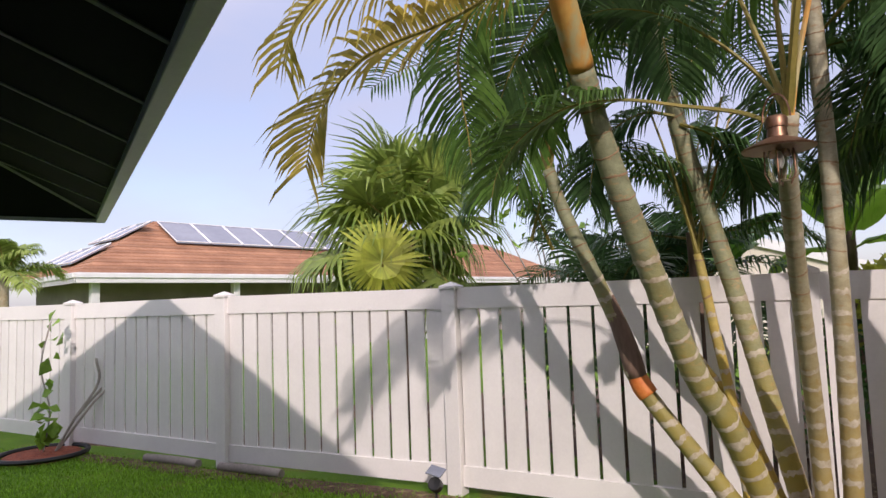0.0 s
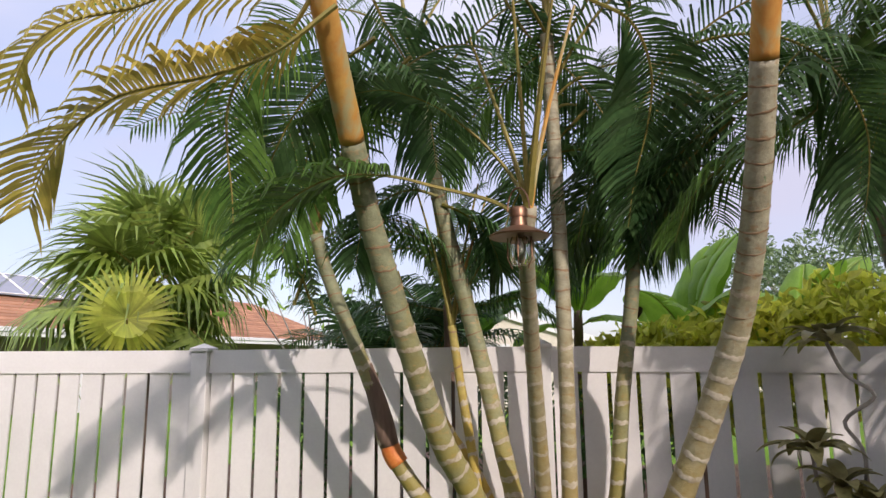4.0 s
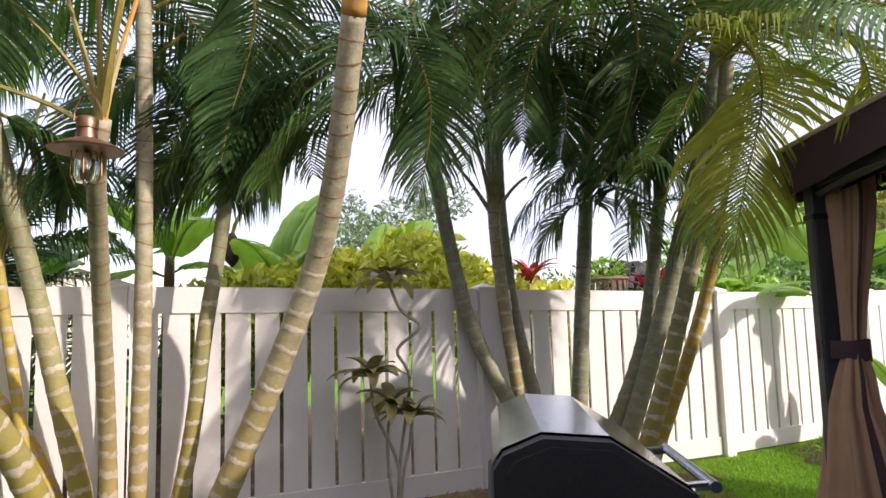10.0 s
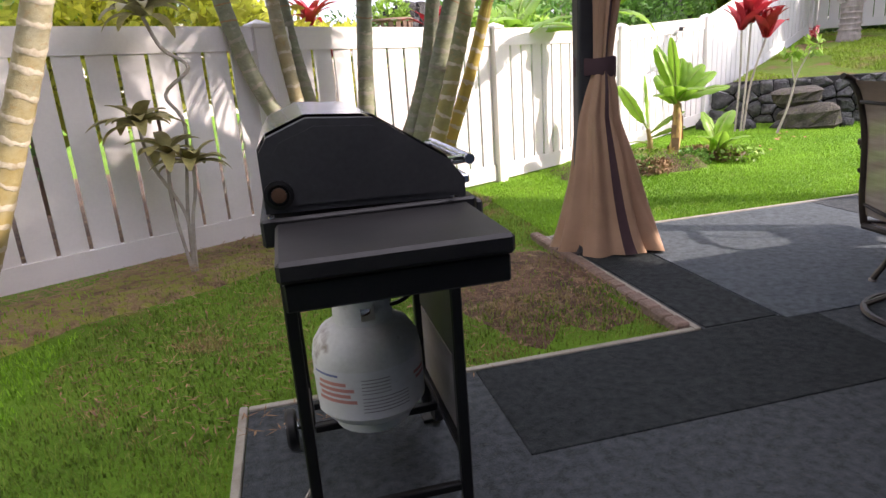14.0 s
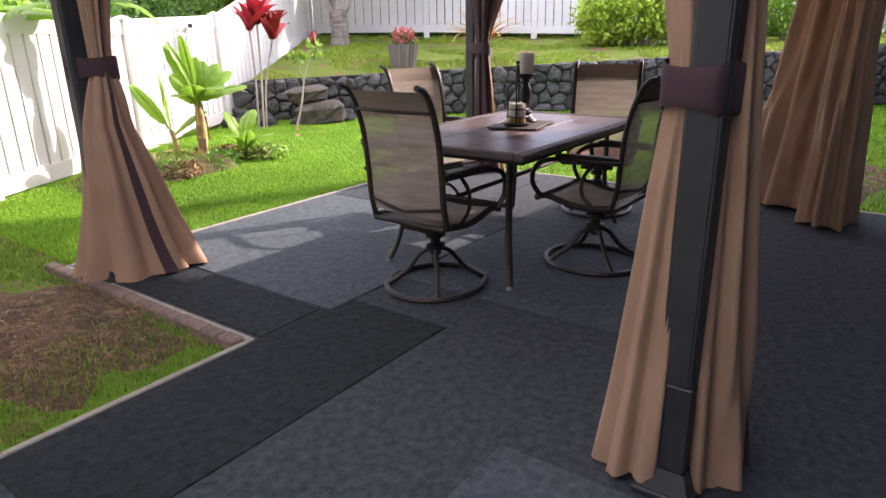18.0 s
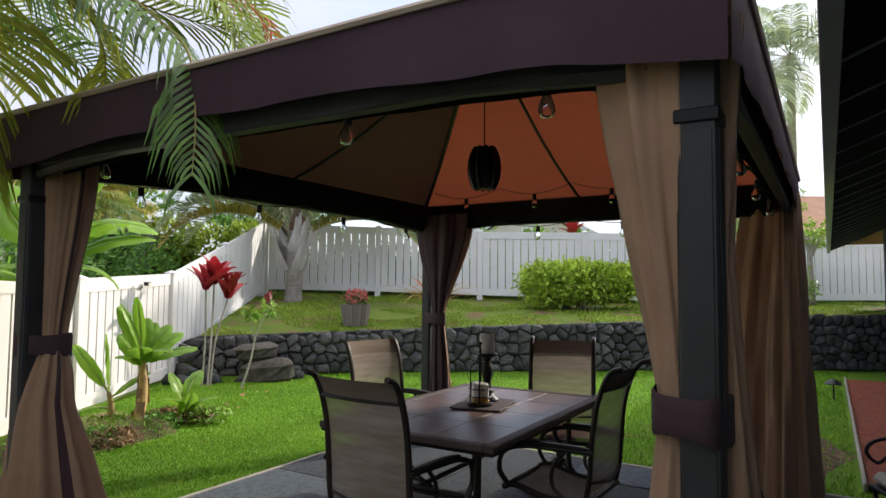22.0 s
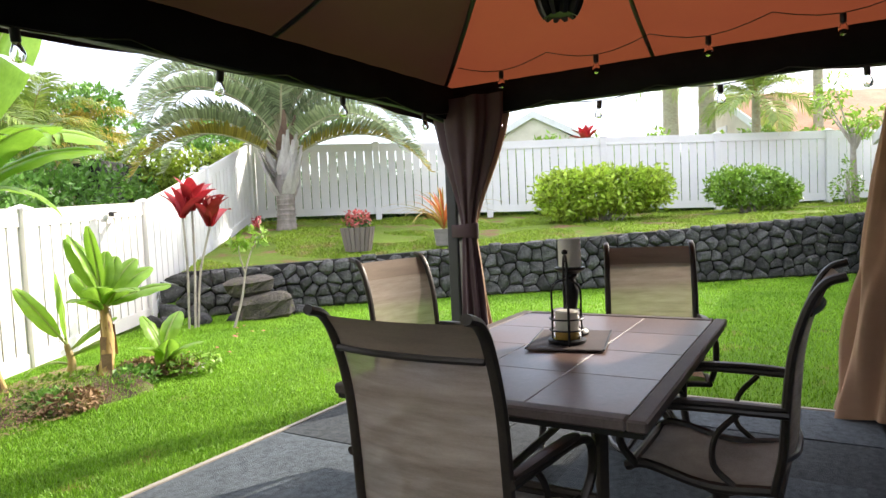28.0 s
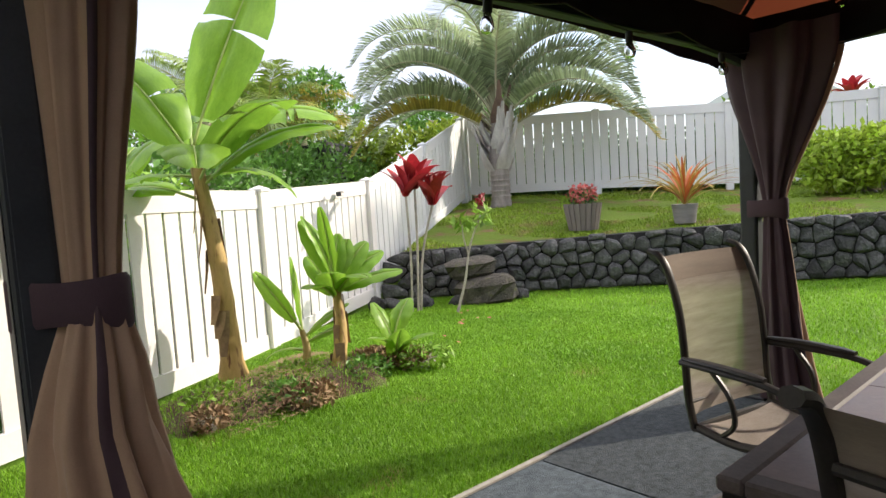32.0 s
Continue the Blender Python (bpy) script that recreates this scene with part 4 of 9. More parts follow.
# ---------------------------------------------------------------- gazebo
gz = thing("gazebo", "square fabric gazebo with tan canopy, plum valance and charcoal metal posts", "gazebo", pose(GX0, GY0, 0))
gw, gd = GX1 - GX0, GY1 - GY0
cx, cy = gw / 2, gd / 2
BEAM = GZ_BEAM
for x, y in ((0, 0), (gw, 0), (0, gd), (gw, gd)):
    py = y + (0.02 if y == 0 else 0.0)
    part("post", Shape().box(x - 0.046, x + 0.046, py - 0.046, py + 0.046, 0.03, 2.19, 0.006), DARKMETAL, gz)
    # a flat strip on each face, and the flared foot with its plate
    for ax in range(4):
        part("post_strip", Shape().box(-0.034, 0.034, -0.0495, -0.0465, 0.36, BEAM - 0.19, 0.001), DARKMETAL, gz, m=pose(x, py, 0, 0, 0, 90 * ax))
    part("post_sleeve", Shape().box(x - 0.050, x + 0.050, py - 0.050, py + 0.050, 0.09, 0.355, 0.004), DARKMETAL, gz)
    part("post_foot", Shape().box(x - 0.085, x + 0.085, py - 0.085, py + 0.085, 0.006, 0.026, 0.005), DARKMETAL, gz)
    flare = Shape()
    flare.v = [(x + a * w, py + b * w, z) for w, z in ((0.076, 0.027), (0.052, 0.088)) for a, b in ((-1, -1), (1, -1), (1, 1), (-1, 1))]
    flare.f = [(0, 1, 5, 4), (1, 2, 6, 5), (2, 3, 7, 6), (3, 0, 4, 7), (4, 5, 6, 7)]
    part("foot_flare", flare, DARKMETAL, gz)
    part("post_cap_band", Shape().box(x - 0.053, x + 0.053, py - 0.053, py + 0.053, BEAM - 0.175, BEAM - 0.14, 0.004), BLACKMETAL, gz)
for y in (0, gd):
    part("beam", Shape().box(0.06, gw - 0.06, y - 0.03, y + 0.03, BEAM, BEAM + 0.16, 0.005), DARKMETAL, gz)
for x in (0, gw):
    part("beam", Shape().box(x - 0.03, x + 0.03, 0.06, gd - 0.06, BEAM, BEAM + 0.16, 0.005), DARKMETAL, gz)
# curved knee braces towards each post
for x, y, sx, sy in ((0, 0, 1, 1), (gw, 0, -1, 1), (0, gd, 1, -1), (gw, gd, -1, -1)):
    for ax in (0, 1):
        dx, dy = (sx, 0) if ax == 0 else (0, sy)
        a = Shape().tube(bend((x + dx * 0.05, y + dy * 0.05, BEAM - 0.03), (x + dx * 0.35, y + dy * 0.35, BEAM + 0.01), (x + dx * 0.85, y + dy * 0.85, BEAM + 0.03), 8), 0.03, 6)
        part("knee_brace", a, DARKMETAL, gz, smooth=True)
OV = 0.16
EAVE = 2.25
PEAK = 2.84
VENT = 0.42


def slope_panel(p, q, a, b, n=8, sag=0.05):
    """A cloth panel from the eave p..q to the crown a..b that sags between its ribs."""
    p, q, a, b = Vector(p), Vector(q), Vector(a), Vector(b)
    rows = []
    for i in range(n + 1):
        t = i / n
        row = []
        for k in range(n + 1):
            s = k / n
            v = (p * (1 - s) + q * s) * (1 - t) + (a * (1 - s) + b * s) * t
            v.z -= sag * math.sin(math.pi * t) + 0.035 * abs(math.sin(2 * math.pi * s)) * math.sin(math.pi * t) * 0.6
            row.append(v)
        rows.append(row)
    return Shape().grid(rows)


OW, OS = 0.10, 0.06
c = [(-OW, -OS, EAVE), (gw + OV, -OS, EAVE), (gw + OV, gd + OV, EAVE), (-OW, gd + OV, EAVE)]
v = [(cx - VENT, cy - VENT, PEAK), (cx + VENT, cy - VENT, PEAK), (cx + VENT, cy + VENT, PEAK), (cx - VENT, cy + VENT, PEAK)]
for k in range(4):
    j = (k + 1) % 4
    part("canopy_panel", slope_panel(c[k], c[j], v[k], v[j]), CANOPY_SUNWARD if k == 1 else CANOPY, gz, "canvas roof panel coloured russet for the sun shining through" if k == 1 else "tan canvas roof panel", smooth="all")
    # valance hanging from the eave
    p, q = Vector(c[k]), Vector(c[j])
    out = (q - p).normalized().cross(Vector((0, 0, 1)))
    rows = []
    for u in (0.0, 0.33, 0.66, 1.0):
        rows.append([p * (1 - i / 24) + q * (i / 24) + out * (0.008 * math.sin(i * 1.9) * u + 0.006) + Vector((0, 0, 0.004 - u * (0.30 - 0.105 * math.sin(math.pi * i / 24) ** 0.7) + 0.006 * math.sin(i * 1.3) * u)) for i in range(25)])
    part("valance", Shape().grid(rows), VALANCE, gz, "plum cloth valance", smooth="all")
    part("hem", Shape().tube([p + out * 0.008 + Vector((0, 0, 0.012)), q + out * 0.008 + Vector((0, 0, 0.012))], 0.014, 6), PIPING, gz, "pale tan hem of the canopy", smooth=True)
    # ribs under the canopy
    a, b = Vector(v[k]), Vector(v[j])
    hip = [Vector(c[k]).lerp(a, t) + Vector((0, 0, -0.045 - 0.045 * math.sin(math.pi * t))) for t in (i / 8 for i in range(9))]
    part("hip_rib", Shape().tube(hip, 0.016, 6), DARKMETAL, gz, smooth=True)
    mid = [(p.lerp(q, 0.5)).lerp(a.lerp(b, 0.5), t) + Vector((0, 0, -0.045 - 0.05 * math.sin(math.pi * t))) for t in (i / 8 for i in range(9))]
    part("middle_rib", Shape().tube(mid, 0.013, 6), DARKMETAL, gz, smooth=True)
# rolled black netting that hangs inside the beams
for (x0, y0), (x1, y1) in (((0.05, 0.05), (gw - 0.05, 0.05)), ((gw - 0.05, 0.05), (gw - 0.05, gd - 0.05)), ((gw - 0.05, gd - 0.05), (0.05, gd - 0.05)), ((0.05, gd - 0.05), (0.05, 0.05))):
    rows = []
    for u, bulge in ((0.0, 0.0), (0.3, 0.02), (0.7, 0.03), (1.0, 0.0)):
        row = []
        for i in range(29):
            q = i / 28
            nx, ny = -(y1 - y0), x1 - x0
            L = math.hypot(nx, ny)
            off = 0.012 + bulge + 0.006 * math.sin(i * 2.1 + u * 3)
            low = BEAM - 0.05 + 0.055 * math.sin(math.pi * q) ** 0.6
            row.append((x0 + (x1 - x0) * q + nx / L * off, y0 + (y1 - y0) * q + ny / L * off, (EAVE - 0.035) * (1 - u) + low * u))
        rows.append(row)
    part("netting_roll", Shape().grid(rows), NETTING, gz, "rolled black mosquito netting", smooth="all")
# raised vent cap on the crown
vc = [(cx - VENT - 0.16, cy - VENT - 0.16, PEAK + 0.13), (cx + VENT + 0.16, cy - VENT - 0.16, PEAK + 0.13), (cx + VENT + 0.16, cy + VENT + 0.16, PEAK + 0.13), (cx - VENT - 0.16, cy + VENT + 0.16, PEAK + 0.13)]
tip = (cx, cy, PEAK + 0.34)
for k in range(4):
    j = (k + 1) % 4
    part("vent_panel", slope_panel(vc[k], vc[j], tip, tip, 5, 0.02), CANOPY, gz, smooth="all")
    part("vent_valance", Shape().grid([[Vector(vc[k]).lerp(Vector(vc[j]), s) + Vector((0, 0, z)) for s in (0, 0.25, 0.5, 0.75, 1)] for z in (0.0, -0.05)]), VALANCE, gz)
    part("vent_strut", Shape().tube([v[k], Vector(v[k]) + Vector((0, 0, 0.13))], 0.012, 6), DARKMETAL, gz)
    part("vent_rail", Shape().tube([Vector(v[k]) - Vector((0, 0, 0.03)), Vector(v[j]) - Vector((0, 0, 0.03))], 0.014, 6), DARKMETAL, gz)
part("finial", Shape().lathe([(0.03, PEAK + 0.33), (0.05, PEAK + 0.36), (0.05, PEAK + 0.39), (0.02, PEAK + 0.42), (0.0, PEAK + 0.43)], 12, (cx, cy, 0)), DARKMETAL, gz, smooth=True)


def curtain(name, x, y, dx, dy, seed, up_w, low_w, tied, tie=1.135, banded=True, base=0.12, wrap=0.0):
    """A gathered curtain that hangs beside a post towards (dx, dy), tied at the middle or left loose."""
    r = random.Random(seed)
    cu = thing(name, "tan outdoor curtain with plum trim, " + ("tied back to a gazebo post" if tied else "hanging loose by a gazebo post"), "curtain", pose(x, y, 0), "gazebo curtains")
    top = BEAM + 0.10
    n = 84
    ph = r.uniform(0, 6)
    lev = []
    for i in range(31):
        z = 0.012 + (top - 0.012) * i / 30
        if not tied:
            t = 1 - z / top
            w, off, dep = up_w * 0.16 + (low_w - up_w) * 0.3 * t + 0.06 * t, base + 0.02 + 0.16 * t, 0.07 + 0.09 * t
        elif z < tie and low_w > 1:
            # gathered round its post below the tie
            t = (tie - z) / tie
            w, off, dep = 0.050 + 0.014 * min(1, 8 * t) + low_w * 0.215 * (0.75 * t + 0.25 * t ** 6), base - 0.04 * min(1, 4 * t) + low_w * 0.07 * t, 0.042 + 0.055 * min(1, 5 * t) + 0.04 * t
        elif z < tie:
            t = (tie - z) / tie
            w, off, dep = 0.050 + low_w * 0.19 * (0.75 * t + 0.25 * t ** 6), base + low_w * 0.12 * (0.8 * t + 0.2 * t ** 6), 0.040 + 0.065 * t
        else:
            t = (z - tie) / (top - tie)
            e = min(1, t / 0.85)
            e = 0.45 * e + 0.55 * e * e * (3 - 2 * e)
            w, off, dep = 0.050 + (up_w * 0.17 + wrap) * e, base + (up_w * 0.17 - wrap) * e, 0.040 + (0.042 + wrap * 0.5) * e
        if seed == 23:
            # slack bunch behind the post: drawn in at the middle, flared at the foot
            w, dep = 0.05 + 0.05 * abs(z - 1.5), 0.034 + (0.075 * (1.5 - z) if z < 1.5 else 0.05 * (z - 1.5))
        row = []
        for k in range(n):
            a = 2 * math.pi * k / n
            sway = 0.8 * math.sin(z * 2.3 + ph) + 0.3 * math.sin(z * 6.1 + 2 * ph)
            fold = 1 + 0.16 * math.sin(8 * a + ph + sway) + 0.08 * math.sin(15 * a + 2 * ph - sway) + 0.05 * noise.noise((math.cos(a) * 2 + seed, math.sin(a) * 2, z * 3))
            u, wv = math.cos(a) * w * fold, math.sin(a) * dep * fold
            row.append((dx * (off + u) - dy * wv, dy * (off + u) + dx * wv, z + (0.014 * math.sin(3 * a + ph) if i == 0 else 0) + 0.008))
        lev.append(row + [row[0]])
    # seed 9: trim widened to half the cloth, standing in for its backlit shade
    c0, c1 = (40, n) if seed == 9 else (67, 70)
    part("cloth", Shape().grid([row[c1:] + row[1 : c0 + 1] if c1 < n else row[: c0 + 1] for row in lev]), CURTAIN, cu, smooth="all")
    part("trim", Shape().grid([row[c0 : c1 + 1] for row in lev]), TRIMCLOTH, cu, "plum border of the curtain", smooth="all")
    if tied and banded:
        band = []
        mid, lx, ly, sq = base * 0.5 + 0.012, 0.062 + base * 0.5, 0.056, 1.0
        if seed == 3:
            # this band is wrapped round the post as well
            mid, lx, ly, sq = 0.050, 0.080, 0.066, 0.42
        for u in (-0.053, -0.044, -0.015, 0.02, 0.046, 0.056):
            g = 1.0 if abs(u) > 0.05 else 1.06
            row = []
            for k in range(49):
                a = 2 * math.pi * k / 48
                ca, sa = math.copysign(abs(math.cos(a)) ** sq, math.cos(a)), math.copysign(abs(math.sin(a)) ** sq, math.sin(a))
                p, q = mid + ca * lx * g, sa * ly * g
                row.append((dx * p - dy * q, dy * p + dx * q, tie + u + 0.008 * math.sin(2 * a + u * 30) + 0.005 * math.sin(a + ph)))
            band.append(row)
        part("tie_back", Shape().grid(band), TRIMCLOTH, cu, "plum cloth tie band", smooth="all")
    return cu


for x, y, sx, sy, seed in ((GX0, GY0, 1, 1, 3), (GX1, GY0, -1, 1, 5), (GX0, GY1, 1, -1, 7), (GX1, GY1, -1, -1, 9)):
    for dx, dy, up_w, low_w, tied, base in CURTAINS[seed]:
        curtain("gazebo_curtain", x, y, dx, dy, seed + round(abs(dx)) * 20, up_w, low_w, tied, banded=seed in (7, 9) or dx < 0.5, base=base, wrap=0.11 if seed == 9 else 0.0)

# hanging oval lantern below the crown
hl = thing("hanging_lantern", "black oval wooden lantern hanging on a cord under the canopy", "lantern", pose(GX0 + cx, GY0 + cy, 0))
part("cord", Shape().tube([(0, 0, PEAK - 0.03), (0, 0, LANT_Z + 0.14)], 0.004, 5), BLACKMETAL, hl)
body = Shape()
for k in range(10):
    a = 2 * math.pi * k / 10
    pts = [(0.082 * math.sin(t) * math.cos(a), 0.082 * math.sin(t) * math.sin(a), LANT_Z + 0.15 * math.cos(t)) for t in (0.62 + 1.9 * i / 10 for i in range(11))]
    body = Shape().tube(pts, 0.016, 6, squash=1.6)
    part("slat", body, BLACKPLASTIC, hl, smooth=True)
part("lining", Shape().lathe([(0.045, LANT_Z - 0.12), (0.06, LANT_Z - 0.09), (0.072, LANT_Z), (0.06, LANT_Z + 0.09), (0.045, LANT_Z + 0.12)], 16), BLACKMETAL, hl, smooth=True)
part("cap", Shape().lathe([(0.05, LANT_Z + 0.115), (0.05, LANT_Z + 0.13), (0.012, LANT_Z + 0.14)], 12), BLACKMETAL, hl, smooth=True)


def bulb(m, parent):
    sock = part("socket", Shape().lathe([(0.014, -0.05), (0.017, -0.045), (0.017, -0.005), (0.010, 0.0)], 10), BLACKPLASTIC, parent, smooth=True, m=m)
    part("bulb", Shape().lathe([(0.012, -0.05), (0.016, -0.06), (0.024, -0.080), (0.026, -0.095), (0.020, -0.113), (0.0, -0.12)], 12), BULBGLASS, sock, "clear glass bulb", smooth=True)


# string lights: a cable along the beams and across under the canopy
sl = thing("string_lights", "string of clear bulbs on black cable round the gazebo beams", "string lights", pose(GX0, GY0, 0))
corner = [(0.08, 0.08), (gw - 0.08, 0.08), (gw - 0.08, gd - 0.08), (0.08, gd - 0.08)]
for k in range(4):
    (x0, y0), (x1, y1) = corner[k], corner[(k + 1) % 4]
    pts = []
    for i in range(33):
        t = i / 32
        pts.append((x0 + (x1 - x0) * t, y0 + (y1 - y0) * t, BEAM + (0.09 if k in (0, 3) else 0.02) - 0.05 * abs(math.sin(t * 4 * math.pi))))
    part("cable", Shape().tube(pts, 0.0035, 5), BLACKPLASTIC, sl, smooth=True)
    for i in range(4, 32, 8):
        bulb(pose(*pts[i], 6 * math.sin(i), 5 * math.cos(i), 0), sl)
for (x0, y0), (x1, y1) in ((corner[1], corner[2]),):
    pts = []
    for i in range(25):
        t = i / 24
        px, py = x0 + (x1 - x0) * t, y0 + (y1 - y0) * t
        px, py = px + (cx - px) * 0.10, py + (cy - py) * 0.10
        pts.append((px, py, BEAM + 0.30 - 0.07 * abs(math.sin(t * 4 * math.pi))))
    part("cable", Shape().tube(pts, 0.003, 5), BLACKPLASTIC, sl, smooth=True)
    for i in (3, 9, 15, 21):
        bulb(pose(*pts[i], 0, 0, 0), sl)

# ---------------------------------------------------------------- swivel chairs
def swivel_chair(m, label, cushion=False):
    """High-backed sling chair on a swivel ring; it faces +y."""
    ch = thing("patio_chair", label, "chair", m, "chairs round the patio table")
    back = [(-0.20, 0.40), (-0.225, 0.52), (-0.235, 0.66), (-0.255, 0.84), (-0.30, 0.99), (-0.345, 1.06), (-0.40, 1.082)]
    for s in (-1, 1):
        pts = spline([(s * 0.272, y, z) for y, z in back], 5)
        sh = Shape().tube(pts, 0.019, 8, squash=0.75)
        part("back_rail", sh, BRONZE, ch, smooth=True)
        seat = spline([(s * 0.262, -0.21, 0.405), (s * 0.262, 0.0, 0.385), (s * 0.262, 0.20, 0.425), (s * 0.258, 0.275, 0.405)], 4)
        part("seat_rail", Shape().tube(seat, 0.018, 8), BRONZE, ch, smooth=True)
        arm = spline([(s * 0.285, -0.245, 0.655), (s * 0.30, -0.05, 0.655), (s * 0.305, 0.14, 0.645), (s * 0.30, 0.255, 0.60), (s * 0.29, 0.285, 0.50), (s * 0.275, 0.235, 0.42)], 5)
        part("armrest", Shape().tube(arm, 0.017, 8, squash=0.8), BRONZE, ch, smooth=True)
        pad = [(s * 0.287, -0.235, 0.672), (s * 0.302, -0.05, 0.674), (s * 0.306, 0.13, 0.665)]
        part("arm_pad", Shape().tube(spline(pad, 4), [0.012, 0.020, 0.023, 0.023, 0.023, 0.024, 0.024, 0.024, 0.016], 8, squash=0.55), BRONZE, ch, smooth=True)
        brace = spline([(s * 0.285, -0.10, 0.645), (s * 0.28, -0.03, 0.56), (s * 0.27, -0.02, 0.46), (s * 0.265, -0.08, 0.40)], 4)
        part("arm_brace", Shape().tube(brace, 0.011, 6), BRONZE, ch, smooth=True)
    for y, z, r in ((-0.21, 0.395, 0.016), (0.265, 0.405, 0.016)):
        part("cross_rail", Shape().tube([(-0.262, y, z), (0.262, y, z)], r, 8), BRONZE, ch, smooth=True)
    low = spline([(-0.26, -0.222, 0.50), (-0.12, -0.250, 0.485), (0.0, -0.255, 0.470), (0.12, -0.250, 0.485), (0.26, -0.222, 0.50)], 4)
    part("lumbar_rod", Shape().tube(low, 0.009, 6), BRONZE, ch, smooth=True)
    prof = spline([(0, y, z) for y, z in back[:-1]], 5)
    rows = []
    for p in prof:
        rows.append([(x, p.y - 0.028 * (1 - (x / 0.26) ** 2), p.z) for x in (-0.258, -0.17, -0.09, 0, 0.09, 0.17, 0.258)])
    cut = len(rows) - 7
    part("back_sling", Shape().grid(rows[2 : cut + 1]), SLING, ch, "taupe woven sling back", smooth="all")
    part("sling_band", Shape().grid([[(x, y - 0.002, z) for x, y, z in r] for r in rows[cut:]]), SLING_BAND, ch, "doubled cloth band", smooth="all")
    part("head_rod", Shape().tube([(x, y - 0.012, z) for x, y, z in rows[cut]], 0.009, 6), BRONZE, ch, smooth=True)
    srow = spline([(0, -0.19, 0.412), (0, 0.0, 0.385), (0, 0.19, 0.425), (0, 0.27, 0.412)], 4)
    part("seat_sling", Shape().grid([[(x, p.y, p.z - 0.018 * (1 - (x / 0.26) ** 2)) for x in (-0.255, -0.13, 0, 0.13, 0.255)] for p in srow]), SLING, ch, smooth="all")
    if cushion:
        rows = [[(x, y, 0.43 + 0.045 * (1 - (x / 0.25) ** 4) * (1 - ((y - 0.03) / 0.25) ** 4)) for x in (-0.24, -0.2, -0.1, 0, 0.1, 0.2, 0.24)] for y in (-0.20, -0.16, -0.05, 0.07, 0.18, 0.25)]
        part("seat_cushion", Shape().grid(rows), CURTAIN, ch, "thin striped tan cushion", smooth="all")
    part("swivel_plate", Shape().box(-0.13, 0.13, -0.15, 0.13, 0.335, 0.362, 0.006), BRONZE, ch)
    part("swivel_column", Shape().lathe([(0.022, 0.17), (0.034, 0.18), (0.034, 0.20), (0.055, 0.21), (0.055, 0.235), (0.03, 0.245), (0.03, 0.27), (0.06, 0.28), (0.06, 0.30), (0.035, 0.31), (0.035, 0.34)], 14), BRONZE, ch, smooth=True)
    for k in range(4):
        a = math.pi / 4 + k * math.pi / 2
        c, s = math.cos(a), math.sin(a)
        leg = spline([(0.02 * c, 0.02 * s, 0.215), (0.09 * c, 0.09 * s, 0.185), (0.17 * c, 0.17 * s, 0.095), (0.285 * c, 0.285 * s, 0.022)], 4)
        part("leg", Shape().tube(leg, 0.014, 6), BRONZE, ch, smooth=True)
    n = 32
    ring = Shape()
    for k in range(n):
        a = 2 * math.pi * k / n
        for j in range(6):
            b = 2 * math.pi * j / 6
            r = 0.29 + 0.017 * math.cos(b)
            ring.v.append((r * math.cos(a), r * math.sin(a), 0.018 + 0.015 * math.sin(b)))
    for k in range(n):
        for j in range(6):
            a, b = k * 6 + j, k * 6 + (j + 1) % 6
            ring.f.append((a, ((k + 1) % n) * 6 + j, ((k + 1) % n) * 6 + (j + 1) % 6, b))
    part("base_ring", ring, BRONZE, ch, smooth=True)
    return ch


def aimed(x, y, face):
    """A pose on the mats whose +y looks along face, in degrees from +x."""
    return pose(x, y, 0.006, 0, 0, face - 90) @ Matrix.Diagonal((0.86, 0.95, 0.97, 1))


for x, y, face, lab, cush in CHAIRS:
    swivel_chair(aimed(x, y, face), lab, cush)


